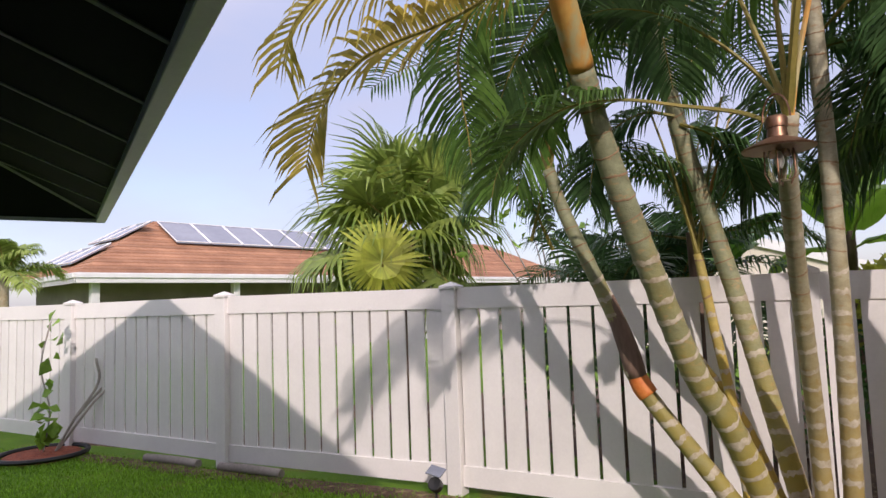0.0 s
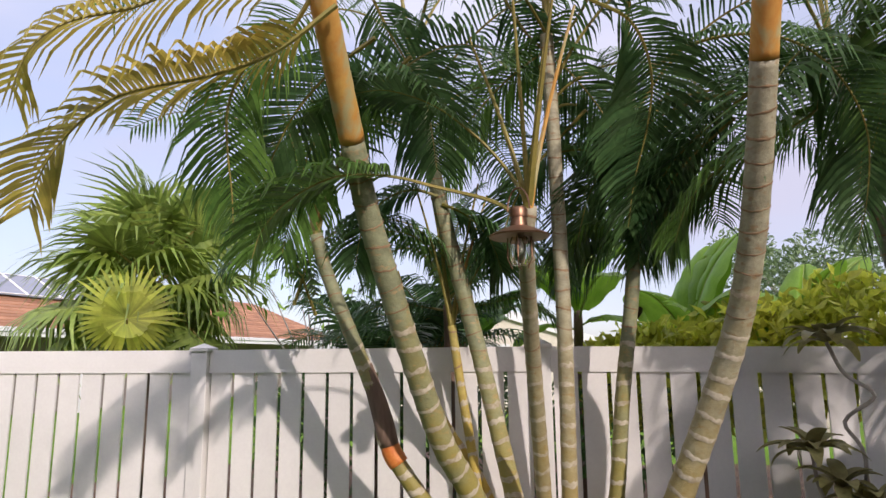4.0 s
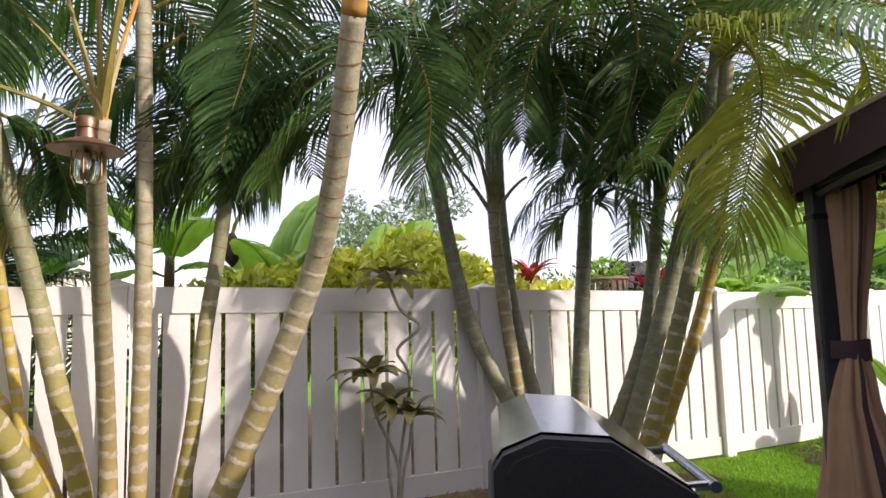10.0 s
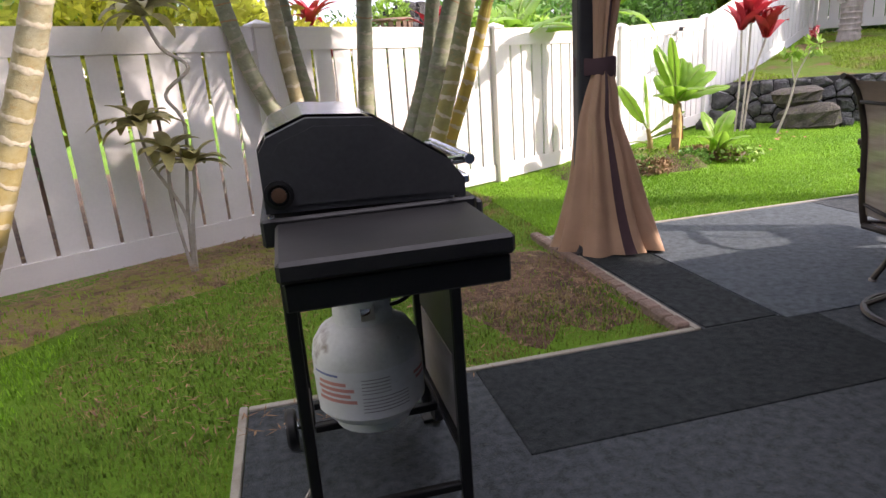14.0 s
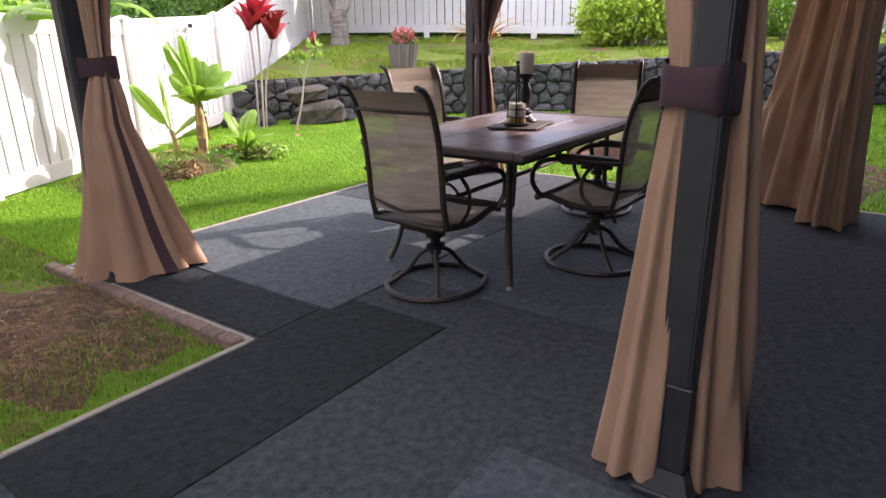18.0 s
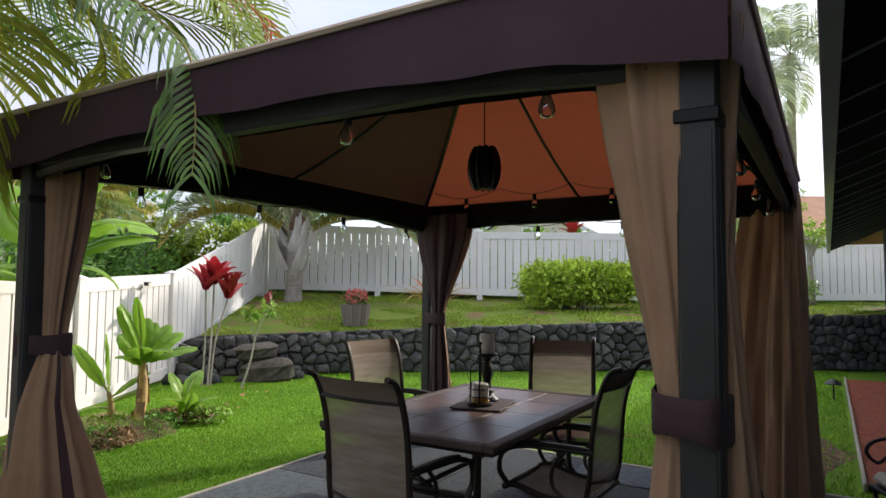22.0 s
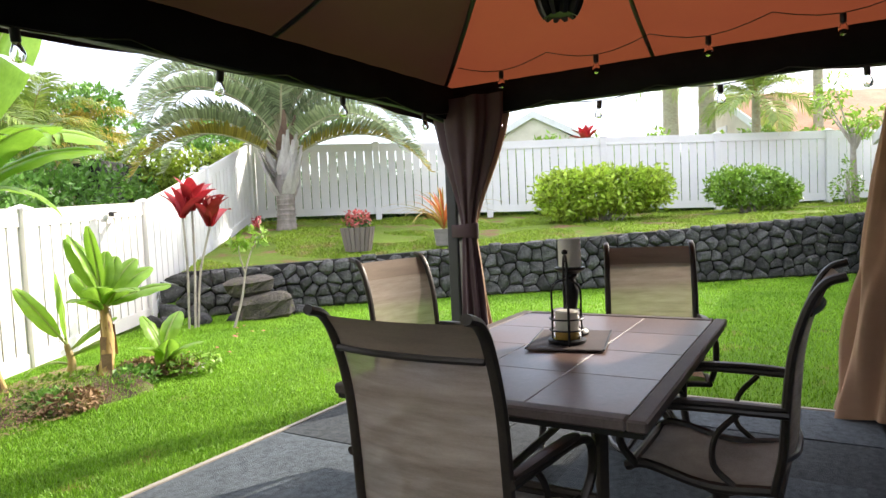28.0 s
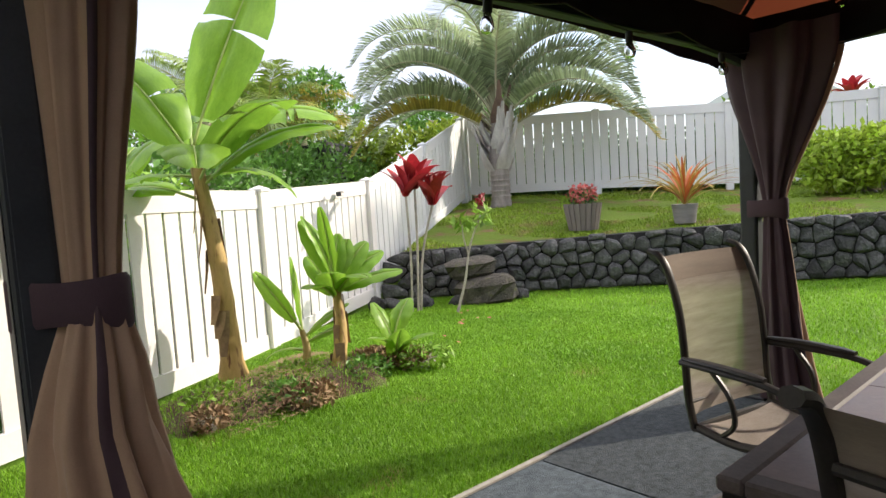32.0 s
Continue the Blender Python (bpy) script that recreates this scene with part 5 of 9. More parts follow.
# ---------------------------------------------------------------- patio table
def patio_table(m):
    tb = thing("patio_table", "rectangular patio table with brown slate tile inlay and dark bronze legs", "table", m)
    L, W = TABLE_L / 2, TABLE_W / 2
    b = 0.055
    for x0, x1, y0, y1 in ((-L, L, -W, -W + b), (-L, L, W - b, W), (-L, -L + b, -W + b + 0.001, W - b - 0.001), (L - b, L, -W + b + 0.001, W - b - 0.001)):
        part("rim", Shape().box(x0, x1, y0, y1, 0.688, 0.722, 0.006), TABLERIM, tb)
    nx, ny = 4, 3
    w, h = (2 * L - 2 * b) / nx, (2 * W - 2 * b) / ny
    for i in range(nx):
        for j in range(ny):
            x0, y0 = -L + b + i * w, -W + b + j * h
            part("tile", Shape().box(x0 + 0.002, x0 + w - 0.002, y0 + 0.002, y0 + h - 0.002, 0.70, 0.7185, 0.001), TABLETILE, tb)
    part("underframe", Shape().box(-L + 0.01, L - 0.01, -W + 0.01, W - 0.01, 0.672, 0.696), BLACKMETAL, tb)
    for sx in (-1, 1):
        for sy in (-1, 1):
            x, y = sx * (L - 0.17), sy * (W - 0.17)
            leg = spline([(x * 0.88, y * 0.82, 0.675), (x * 0.98, y * 0.98, 0.64), (x * 1.0, y * 1.0, 0.50), (x * 1.0, y * 1.0, 0.32), (x * 1.06, y * 1.08, 0.13), (x * 1.14, y * 1.18, 0.012)], 5)
            part("leg", Shape().tube(leg, 0.019, 8, squash=0.8), BRONZE, tb, smooth=True)
            scroll = spline([(x * 0.72, y * 0.72, 0.66), (x * 0.80, y * 0.82, 0.60), (x * 0.84, y * 0.86, 0.48), (x * 0.98, y * 0.98, 0.40)], 4)
            part("scroll_brace", Shape().tube(scroll, 0.014, 6), BRONZE, tb, smooth=True)
            part("foot", Shape().lathe([(0.018, 0.0), (0.019, 0.012), (0.014, 0.02)], 10, (x * 1.14, y * 1.18, 0)), CERAMIC, tb, smooth=True)
        part("stretcher", Shape().tube([(sx * (L - 0.17), -W + 0.17, 0.42), (sx * (L - 0.17), W - 0.17, 0.42)], 0.014, 8), BRONZE, tb, smooth=True)
    part("stretcher", Shape().tube([(-L + 0.17, 0, 0.42), (L - 0.17, 0, 0.42)], 0.014, 8), BRONZE, tb, smooth=True)
    return tb


TABLE_M = pose(TABLE_X, TABLE_Y, 0.006, 0, 0, TABLE_TURN)
patio_table(TABLE_M)


def on_table(x, y, turn=0):
    return TABLE_M @ pose(x, y, 0.7225, 0, 0, turn)


# tray, wire lantern with an oil jar, candle stick
tray = thing("woven_mat", "flat dark slate tray under the table lanterns", "tray", on_table(*TRAY, 12))
tr = Shape()
tr.box(-0.20, 0.20, -0.15, 0.15, 0.0, 0.008, 0.003)
part("plate", tr, TABLERIM, tray)
for y in (-0.15, 0.15):
    part("edge_strip", Shape().tube([(-0.20 + 0.02 * i, y + 0.0015 * (-1) ** i, 0.008) for i in range(21)], 0.004, 6), BLACKMETAL, tray, smooth=True)


def wire_lantern(m):
    ln = thing("wire_lantern", "black wire lantern with arched handle holding a candle jar", "lantern", m)
    part("base", Shape().lathe([(0.072, 0), (0.076, 0.006), (0.076, 0.014), (0.068, 0.018)], 20), BLACKMETAL, ln, smooth=True)
    arch = [(0.085 * math.cos(a), 0, 0.27 + 0.085 * math.sin(a)) for a in (math.pi * i / 14 for i in range(15))]
    part("hoop", Shape().tube([(0.085, 0, 0.0)] + arch + [(-0.085, 0, 0.0)], 0.0055, 6), BLACKMETAL, ln, smooth=True)
    arch2 = [(0, 0.058 * math.cos(a), 0.20 + 0.055 * math.sin(a)) for a in (math.pi * i / 12 for i in range(13))]
    part("inner_hoop", Shape().tube([(0, 0.058, 0.012)] + arch2 + [(0, -0.058, 0.012)], 0.0045, 6), BLACKMETAL, ln, smooth=True)
    for z, r in ((0.055, 0.068), (0.10, 0.068)):
        ring = [(r * math.cos(2 * math.pi * i / 20), r * math.sin(2 * math.pi * i / 20), z) for i in range(21)]
        part("band", Shape().tube(ring, 0.0035, 5), BLACKMETAL, ln, smooth=True)
    part("oil", Shape().lathe([(0.046, 0.018), (0.048, 0.024), (0.048, 0.045), (0.046, 0.047)], 18), AMBER, ln, "amber oil", smooth=True)
    part("candle", Shape().lathe([(0.046, 0.05), (0.047, 0.055), (0.047, 0.125), (0.042, 0.13), (0.0, 0.126)], 18), WAX, ln, "ivory pillar candle", smooth=True)
    part("glass_jar", Shape().lathe([(0.056, 0.018), (0.058, 0.022), (0.058, 0.13), (0.055, 0.135), (0.055, 0.024), (0.0, 0.02)], 20), CLEAR, ln, smooth=True)
    knob = Shape()
    knob.lathe([(0.0, 0.355), (0.012, 0.36), (0.012, 0.372), (0.0, 0.378)], 10)
    part("finial", knob, BLACKMETAL, ln, smooth=True)
    return ln


def candle_stick(m):
    cs = thing("candle_holder", "tall turned black candle holder with an ivory pillar candle", "candle holder", m)
    prof = [(0.07, 0), (0.075, 0.01), (0.07, 0.02), (0.045, 0.035), (0.038, 0.05), (0.048, 0.06), (0.03, 0.075), (0.024, 0.11), (0.034, 0.16), (0.036, 0.19), (0.026, 0.22), (0.02, 0.24), (0.034, 0.25), (0.03, 0.262), (0.05, 0.272), (0.064, 0.28), (0.066, 0.29), (0.0, 0.292)]
    part("stick", Shape().lathe(prof, 20), BLACKMETAL, cs, smooth=True)
    part("candle", Shape().lathe([(0.047, 0.293), (0.048, 0.30), (0.048, 0.405), (0.043, 0.412), (0.02, 0.404), (0.0, 0.404)], 20), WAX, cs, "ivory pillar candle", smooth=True)
    part("wick", Shape().tube([(0, 0, 0.404), (0.002, 0, 0.42)], 0.002, 5), BLACKMETAL, cs)
    return cs


wire_lantern(TABLE_M @ pose(TRAY[0] - 0.07, TRAY[1] - 0.01, 0.731, 0, 0, 25))
candle_stick(TABLE_M @ pose(TRAY[0] + 0.10, TRAY[1] + 0.03, 0.731))

# ---------------------------------------------------------------- gas grill
GRILL_LID = [(0.215, 0.955), (0.215, 1.075), (0.235, 1.105), (0.315, 1.137), (0.45, 1.127), (0.60, 1.028), (0.632, 0.985), (0.632, 0.945)]
gr = thing("gas_grill", "black gas grill with steel hood and side shelf on slim legs", "grill")
# dark cast ends of the lid, and the steel hood between them
for y in (1.505, 2.155):
    part("lid_end", Shape().prism([(x, y, z) for x, z in GRILL_LID], (0, 0.045, 0)), ENAMEL, gr, "matt dark grey lid end casting")
    inset = [(0.425 + (x - 0.425) * 0.88, y - 0.003 if y < 1.6 else y + 0.046, 1.035 + (z - 1.035) * 0.84) for x, z in GRILL_LID]
    part("lid_end_panel", Shape().prism(inset, (0, 0.004, 0)), ENAMEL, gr)
rows = []
for y in (1.545, 1.70, 1.85, 2.0, 2.16):
    rows.append([(0.425 + (x - 0.425) * 1.012, y, z + (0.006 if z > 1.0 else 0)) for x, z in GRILL_LID])
part("hood", Shape().grid(rows), STEEL, gr, "brushed steel hood")
part("hood_lip", Shape().box(0.625, 0.655, 1.545, 2.16, 0.965, 0.985, 0.004), STEEL, gr)
hd = part("handle", Shape().tube([(0.69, 1.66, 1.0), (0.69, 2.06, 1.0)], 0.013, 10), STEEL, gr, "steel bar handle", smooth=True)
for y in (1.68, 2.04):
    part("handle_bracket", Shape().tube([(0.625, y, 0.995), (0.69, y, 1.0)], 0.011, 8), STEEL, hd, smooth=True)
hole = part("spit_boss", Shape().lathe([(0.030, 0), (0.030, 0.006), (0.022, 0.008), (0.020, 0.002)], 18, m=pose(0.245, 1.503, 0.992, 90)), BLACKMETAL, gr, smooth=True)
part("spit_socket", Shape().lathe([(0.015, 0), (0.015, 0.010), (0.0, 0.011)], 14, m=pose(0.245, 1.502, 0.992, 90)), COPPER, hole, "rusty socket", smooth=True)
part("firebox", Shape().box(0.20, 0.655, 1.50, 2.21, 0.885, 0.944, 0.006), ENAMEL_DUST, gr)
part("burner_tray", Shape().box(0.24, 0.62, 1.54, 2.17, 0.77, 0.884, 0.008), BLACKMETAL, gr)
part("control_panel", Shape().box(0.656, 0.675, 1.52, 2.19, 0.79, 0.93, 0.006), ENAMEL, gr)
for y in (1.68, 1.86, 2.04):
    part("control_knob", Shape().lathe([(0.024, 0), (0.024, 0.012), (0.018, 0.026), (0.0, 0.028)], 14, m=pose(0.676, y, 0.86, 0, 90)), BLACKPLASTIC, gr, smooth=True)
for x, z in ((0.60, 0.948), (0.225, 0.948)):
    part("shelf_bolt", Shape().lathe([(0.007, 0), (0.007, 0.004), (0.0, 0.006)], 8, (x, 1.495, z)), STEEL, gr, smooth=True)
part("side_shelf", Shape().box(0.228, 0.635, 1.205, 1.497, 0.897, 0.935, 0.007), ENAMEL_DUST, gr, "dusty black side shelf")
part("shelf_apron", Shape().box(0.236, 0.627, 1.213, 1.490, 0.845, 0.8965, 0.004), BLACKMETAL, gr)
part("shelf_bracket", Shape().box(0.56, 0.60, 1.25, 1.50, 0.84, 0.896, 0.004), BLACKMETAL, gr)
part("far_shelf", Shape().box(0.228, 0.635, 2.213, 2.50, 0.897, 0.935, 0.007), ENAMEL_DUST, gr)
for x in (0.215, 0.615):
    for y in (1.645, 2.17):
        part("leg", Shape().box(x, x + 0.03, y, y + 0.03, 0.012 if y < 1.7 else 0.06, 0.884, 0.004), BLACKMETAL, gr)
    part("side_rail", Shape().box(x + 0.004, x + 0.026, 1.677, 2.168, 0.20, 0.225, 0.003), BLACKMETAL, gr)
for y, z in ((1.649, 0.10), (1.90, 0.207), (2.174, 0.13)):
    part("cross_rail", Shape().box(0.246, 0.614, y, y + 0.022, z, z + 0.024, 0.003), BLACKMETAL, gr)
part("front_panel", Shape().box(0.634, 0.642, 1.68, 2.165, 0.46, 0.85), ENAMEL, gr, "dark front panel")
part("lower_panel", Shape().box(0.635, 0.641, 1.68, 2.16, 0.16, 0.452), CERAMIC, gr, "grey front panel")
for y in (1.66, 2.185):
    part("leg_foot", Shape().box(0.612, 0.648, y - 0.02, y + 0.02, 0.0065, 0.02, 0.002), BLACKPLASTIC, gr)
part("axle", Shape().tube([(0.18, 2.185, 0.075), (0.68, 2.185, 0.075)], 0.007, 8), BLACKMETAL, gr)
for x in (0.165, 0.665):
    w = part("wheel", Shape().lathe([(0.03, -0.018), (0.06, -0.018), (0.068, -0.010), (0.068, 0.010), (0.06, 0.018), (0.03, 0.018)], 22, m=pose(x, 2.185, 0.075, 0, 90)), BLACKPLASTIC, gr, smooth=True)
    part("hub", Shape().lathe([(0.018, -0.021), (0.018, 0.021)], 12, m=pose(x, 2.185, 0.075, 0, 90)), STEEL, w, smooth=True)
part("tank_hook", Shape().tube([(0.42, 2.05, 0.78), (0.42, 2.0, 0.70), (0.42, 1.985, 0.64)], 0.008, 6), BLACKMETAL, gr)

tk = thing("propane_tank", "worn white propane tank with a faded label on the grill's rail", "gas tank", pose(0.42, 1.91, 0.233) @ Matrix.Diagonal((1, 1, 0.84, 1)))
part("foot_ring", Shape().lathe([(0.105, 0), (0.11, 0.004), (0.11, 0.035), (0.098, 0.04)], 24), TANK, tk, smooth=True)
part("body", Shape().lathe([(0.05, 0.022), (0.105, 0.030), (0.138, 0.055), (0.154, 0.095), (0.156, 0.14), (0.156, 0.265), (0.150, 0.305), (0.128, 0.345), (0.09, 0.372), (0.045, 0.382), (0.0, 0.384)], 32), TANK, tk, smooth=True)
part("weld_seam", Shape().lathe([(0.1565, 0.196), (0.1585, 0.20), (0.1565, 0.204)], 32), TANK, tk, smooth=True)
def ring(z0, z1, a0, a1, r0, r1):
    return Shape().grid([[(r * math.cos(a), r * math.sin(a), z) for a in (a0 + (a1 - a0) * i / 16 for i in range(17))] for r, z in ((r0, z0), (r1, z1))])


# guard collar with two hand holes and a rolled rim
for z0, z1, a0, a1 in ((0.366, 0.392, 0.9, 5.9), (0.436, 0.462, 0.9, 5.9), (0.392, 0.436, 0.9, 2.2), (0.392, 0.436, 2.8, 4.55), (0.392, 0.436, 5.0, 5.9)):
    part("collar", ring(z0, z1, a0, a1, 0.086, 0.084), TANK, tk, smooth="all")
part("collar_rim", Shape().tube([(0.084 * math.cos(a), 0.084 * math.sin(a), 0.463) for a in (0.9 + 5.0 * i / 24 for i in range(25))], 0.005, 6), TANK, tk, smooth=True)
part("valve", Shape().lathe([(0.022, 0.38), (0.022, 0.43), (0.024, 0.425), (0.024, 0.432), (0.0, 0.434)], 14), COPPER, tk, smooth=True)
part("valve_handle", Shape().lathe([(0.028, 0), (0.032, 0.008), (0.028, 0.016), (0.0, 0.017)], 14, m=pose(-0.01, -0.04, 0.43, 90)), STEEL, tk, smooth=True)


def band(z0, z1, a0, a1, r=0.1572):
    return Shape().grid([[(r * math.cos(radians(a0 + (a1 - a0) * i / 20)), r * math.sin(radians(a0 + (a1 - a0) * i / 20)), z) for i in range(21)] for z in (z0, z1)])


part("label", band(0.085, 0.255, 195, 350, 0.1578), LABELPAPER, tk, "white paper label", smooth="all")
part("label_stripe", band(0.235, 0.243, 198, 232, 0.1584), LABELBLUE, tk, smooth="all")
for z, a0, a1 in ((0.205, 205, 240), (0.185, 203, 248), (0.165, 206, 244), (0.145, 203, 250), (0.195, 315, 338), (0.175, 318, 340)):
    part("label_line", band(z, z + 0.012, a0, a1, 0.1584), LABELRED, tk, smooth="all")
for z in (0.225, 0.213, 0.201, 0.189, 0.177, 0.160, 0.148, 0.136, 0.124, 0.112):
    part("label_line", band(z, z + 0.003, 256, 305 - 20 * ((z * 1000) % 3 == 0), 0.1584), CERAMIC, tk, smooth="all")
part("hose", Shape().tube(spline([(0.02, 0.0, 0.43), (0.08, -0.04, 0.42), (0.15, -0.02, 0.45), (0.17, 0.0, 0.52), (0.14, 0.02, 0.56)], 5), 0.007, 6), BLACKPLASTIC, tk, smooth=True)

# ---------------------------------------------------------------- plant builders
def leaf_cloud(name, shells, n, size, mat, parent=None, seed=0, aspect=2.2, upright=0.0, label="", smooth=False, kind=""):
    """Many small folded leaves in and on a set of blobs (x, y, z, rx, ry, rz, power)."""
    g = np.random.default_rng(seed)
    vol = np.array([s[3] * s[4] * s[5] for s in shells]) ** 0.7
    pick = g.choice(len(shells), n, p=vol / vol.sum())
    S = np.array([s[:6] for s in shells])[pick]
    power = np.array([s[6] if len(s) > 6 else 2.0 for s in shells])[pick][:, None]
    d = g.normal(size=(n, 3))
    d /= (np.abs(d) ** power).sum(1, keepdims=True) ** (1 / power)
    rad = g.uniform(0.45, 1.0, (n, 1)) ** 0.45 * (1 + 0.10 * g.normal(size=(n, 1)))
    c = S[:, :3] + d * rad * S[:, 3:6]
    out = d / np.linalg.norm(d, axis=1, keepdims=True)
    ax = out * 0.8 + g.normal(size=(n, 3)) * 0.65 + np.array([0, 0, upright])
    ax /= np.linalg.norm(ax, axis=1, keepdims=True)
    sd = np.cross(ax, g.normal(size=(n, 3)))
    sd /= np.linalg.norm(sd, axis=1, keepdims=True)
    up = np.cross(sd, ax)
    L = size * g.uniform(0.6, 1.25, (n, 1))
    w = L / aspect
    a, b = c - ax * L * 0.5, c + ax * L * 0.5 - up * L * 0.12
    l, r = c + sd * w * 0.5 + up * w * 0.16, c - sd * w * 0.5 + up * w * 0.16
    V = np.stack([a, l, b, r], 1).reshape(-1, 3)
    i = np.arange(n)[:, None] * 4
    return np_mesh(name, V, np.concatenate([i, i + 1, i + 2, i, i + 2, i + 3], 1).reshape(-1, 3), mat, parent, label, kind)


def np_mesh(name, V, tri, mat, parent=None, label="", kind=""):
    me = bpy.data.meshes.new(name)
    me.vertices.add(len(V))
    me.vertices.foreach_set("co", np.asarray(V, np.float32).ravel())
    me.loops.add(tri.size)
    me.loops.foreach_set("vertex_index", np.asarray(tri, np.int32).ravel())
    me.polygons.add(len(tri))
    me.polygons.foreach_set("loop_start", np.arange(0, tri.size, 3, dtype=np.int32))
    me.update(calc_edges=True)
    me.materials.append(mat)
    ob = new(name, me)
    ob.parent = parent
    return tagged(ob, label=label, kind=kind)


def frond_mesh(name, spine, n, leaf, width, seed, mats, droop=0.35, vee=0.5, bare=0.18, sweep=0.34, r0=0.012):
    """A feather leaf: a tapering stalk along the spine, with narrow leaflets on both sides."""
    r = random.Random(seed)
    pts = spline(spine, 6)
    sh = Shape().tube(pts, [r0 * (1 - 0.85 * i / (len(pts) - 1)) for i in range(len(pts))], 5)
    stalk = len(sh.f)
    cum = [0.0]
    for a, b in zip(pts, pts[1:]):
        cum.append(cum[-1] + (b - a).length)
    total = cum[-1]

    def along(s):
        s = max(0.0, min(total * 0.9999, s))
        i = max(k for k in range(len(cum)) if cum[k] <= s)
        i = min(i, len(pts) - 2)
        t = (s - cum[i]) / max(1e-6, cum[i + 1] - cum[i])
        return pts[i].lerp(pts[i + 1], t), (pts[i + 1] - pts[i]).normalized()

    for k in range(n):
        f = bare + (1 - bare) * (k + 0.5) / n
        p, d = along(f * total)
        side = d.cross(Vector((0, 0, 1)))
        if side.length < 0.15:
            side = d.cross(Vector((0.3, 0.9, 0)))
        side.normalize()
        up = side.cross(d)
        env = math.sin(math.pi * min(1, (0.12 + 0.88 * (f - bare) / (1 - bare)))) ** 0.55 if f < 0.985 else 0.4
        for s in (-1, 1):
            L = leaf * env * r.uniform(0.85, 1.12)
            w = width * (0.6 + 0.4 * env)
            out = (side * s + d * (sweep + 0.62 * f ** 3) + up * vee * r.uniform(0.5, 1.2)).normalized()
            q0 = p
            q1 = p + out * L * 0.45 + Vector((0, 0, -droop * L * 0.10))
            q2 = p + out * L * 0.80 + Vector((0, 0, -droop * L * 0.42))
            q3 = p + out * L * 0.98 + Vector((0, 0, -droop * L * (0.85 + r.uniform(0, 0.3))))
            across = out.cross(up).normalized()
            if r.random() < 0.5:
                across = (across + up * 0.35 * r.uniform(-1, 1)).normalized()
            i0 = len(sh.v)
            sh.v += [tuple(q0 + across * w * 0.25), tuple(q0 - across * w * 0.25), tuple(q1 + across * w * 0.5), tuple(q1 - across * w * 0.5), tuple(q2 + across * w * 0.36), tuple(q2 - across * w * 0.36), tuple(q3)]
            sh.f += [(i0, i0 + 1, i0 + 3, i0 + 2), (i0 + 2, i0 + 3, i0 + 5, i0 + 4), (i0 + 4, i0 + 5, i0 + 6)]
    me = sh.mesh(name, False)
    me.materials.append(mats[0])
    me.materials.append(mats[1])
    me.polygons.foreach_set("material_index", [0] * stalk + [1] * (len(sh.f) - stalk))
    return me


def arc(L, rise, fall):
    """A spine that leaves the crown at rise degrees and bends over by fall degrees."""
    p, out = Vector((0, 0, 0)), [Vector((0, 0, 0))]
    n = 7
    for i in range(n):
        a = radians(rise - fall * ((i + 0.5) / n) ** 1.3)
        p = p + Vector((math.cos(a), 0, math.sin(a))) * (L / n)
        out.append(p)
    return out


FRONDS = {}
for tone, lf in (("green", LEAF), ("dark", LEAF_BLUE), ("fresh", LEAF_FRESH), ("gold", LEAF_GOLD)):
    FRONDS[tone] = [frond_mesh("frond", arc(L, rise, fall), 50, 0.46, 0.023, 11 + i, (RACHIS, lf), droop=0.5) for i, (L, rise, fall) in enumerate(((2.1, 78, 95), (2.2, 60, 110), (2.0, 45, 120), (1.8, 30, 100), (2.2, 70, 130)))]


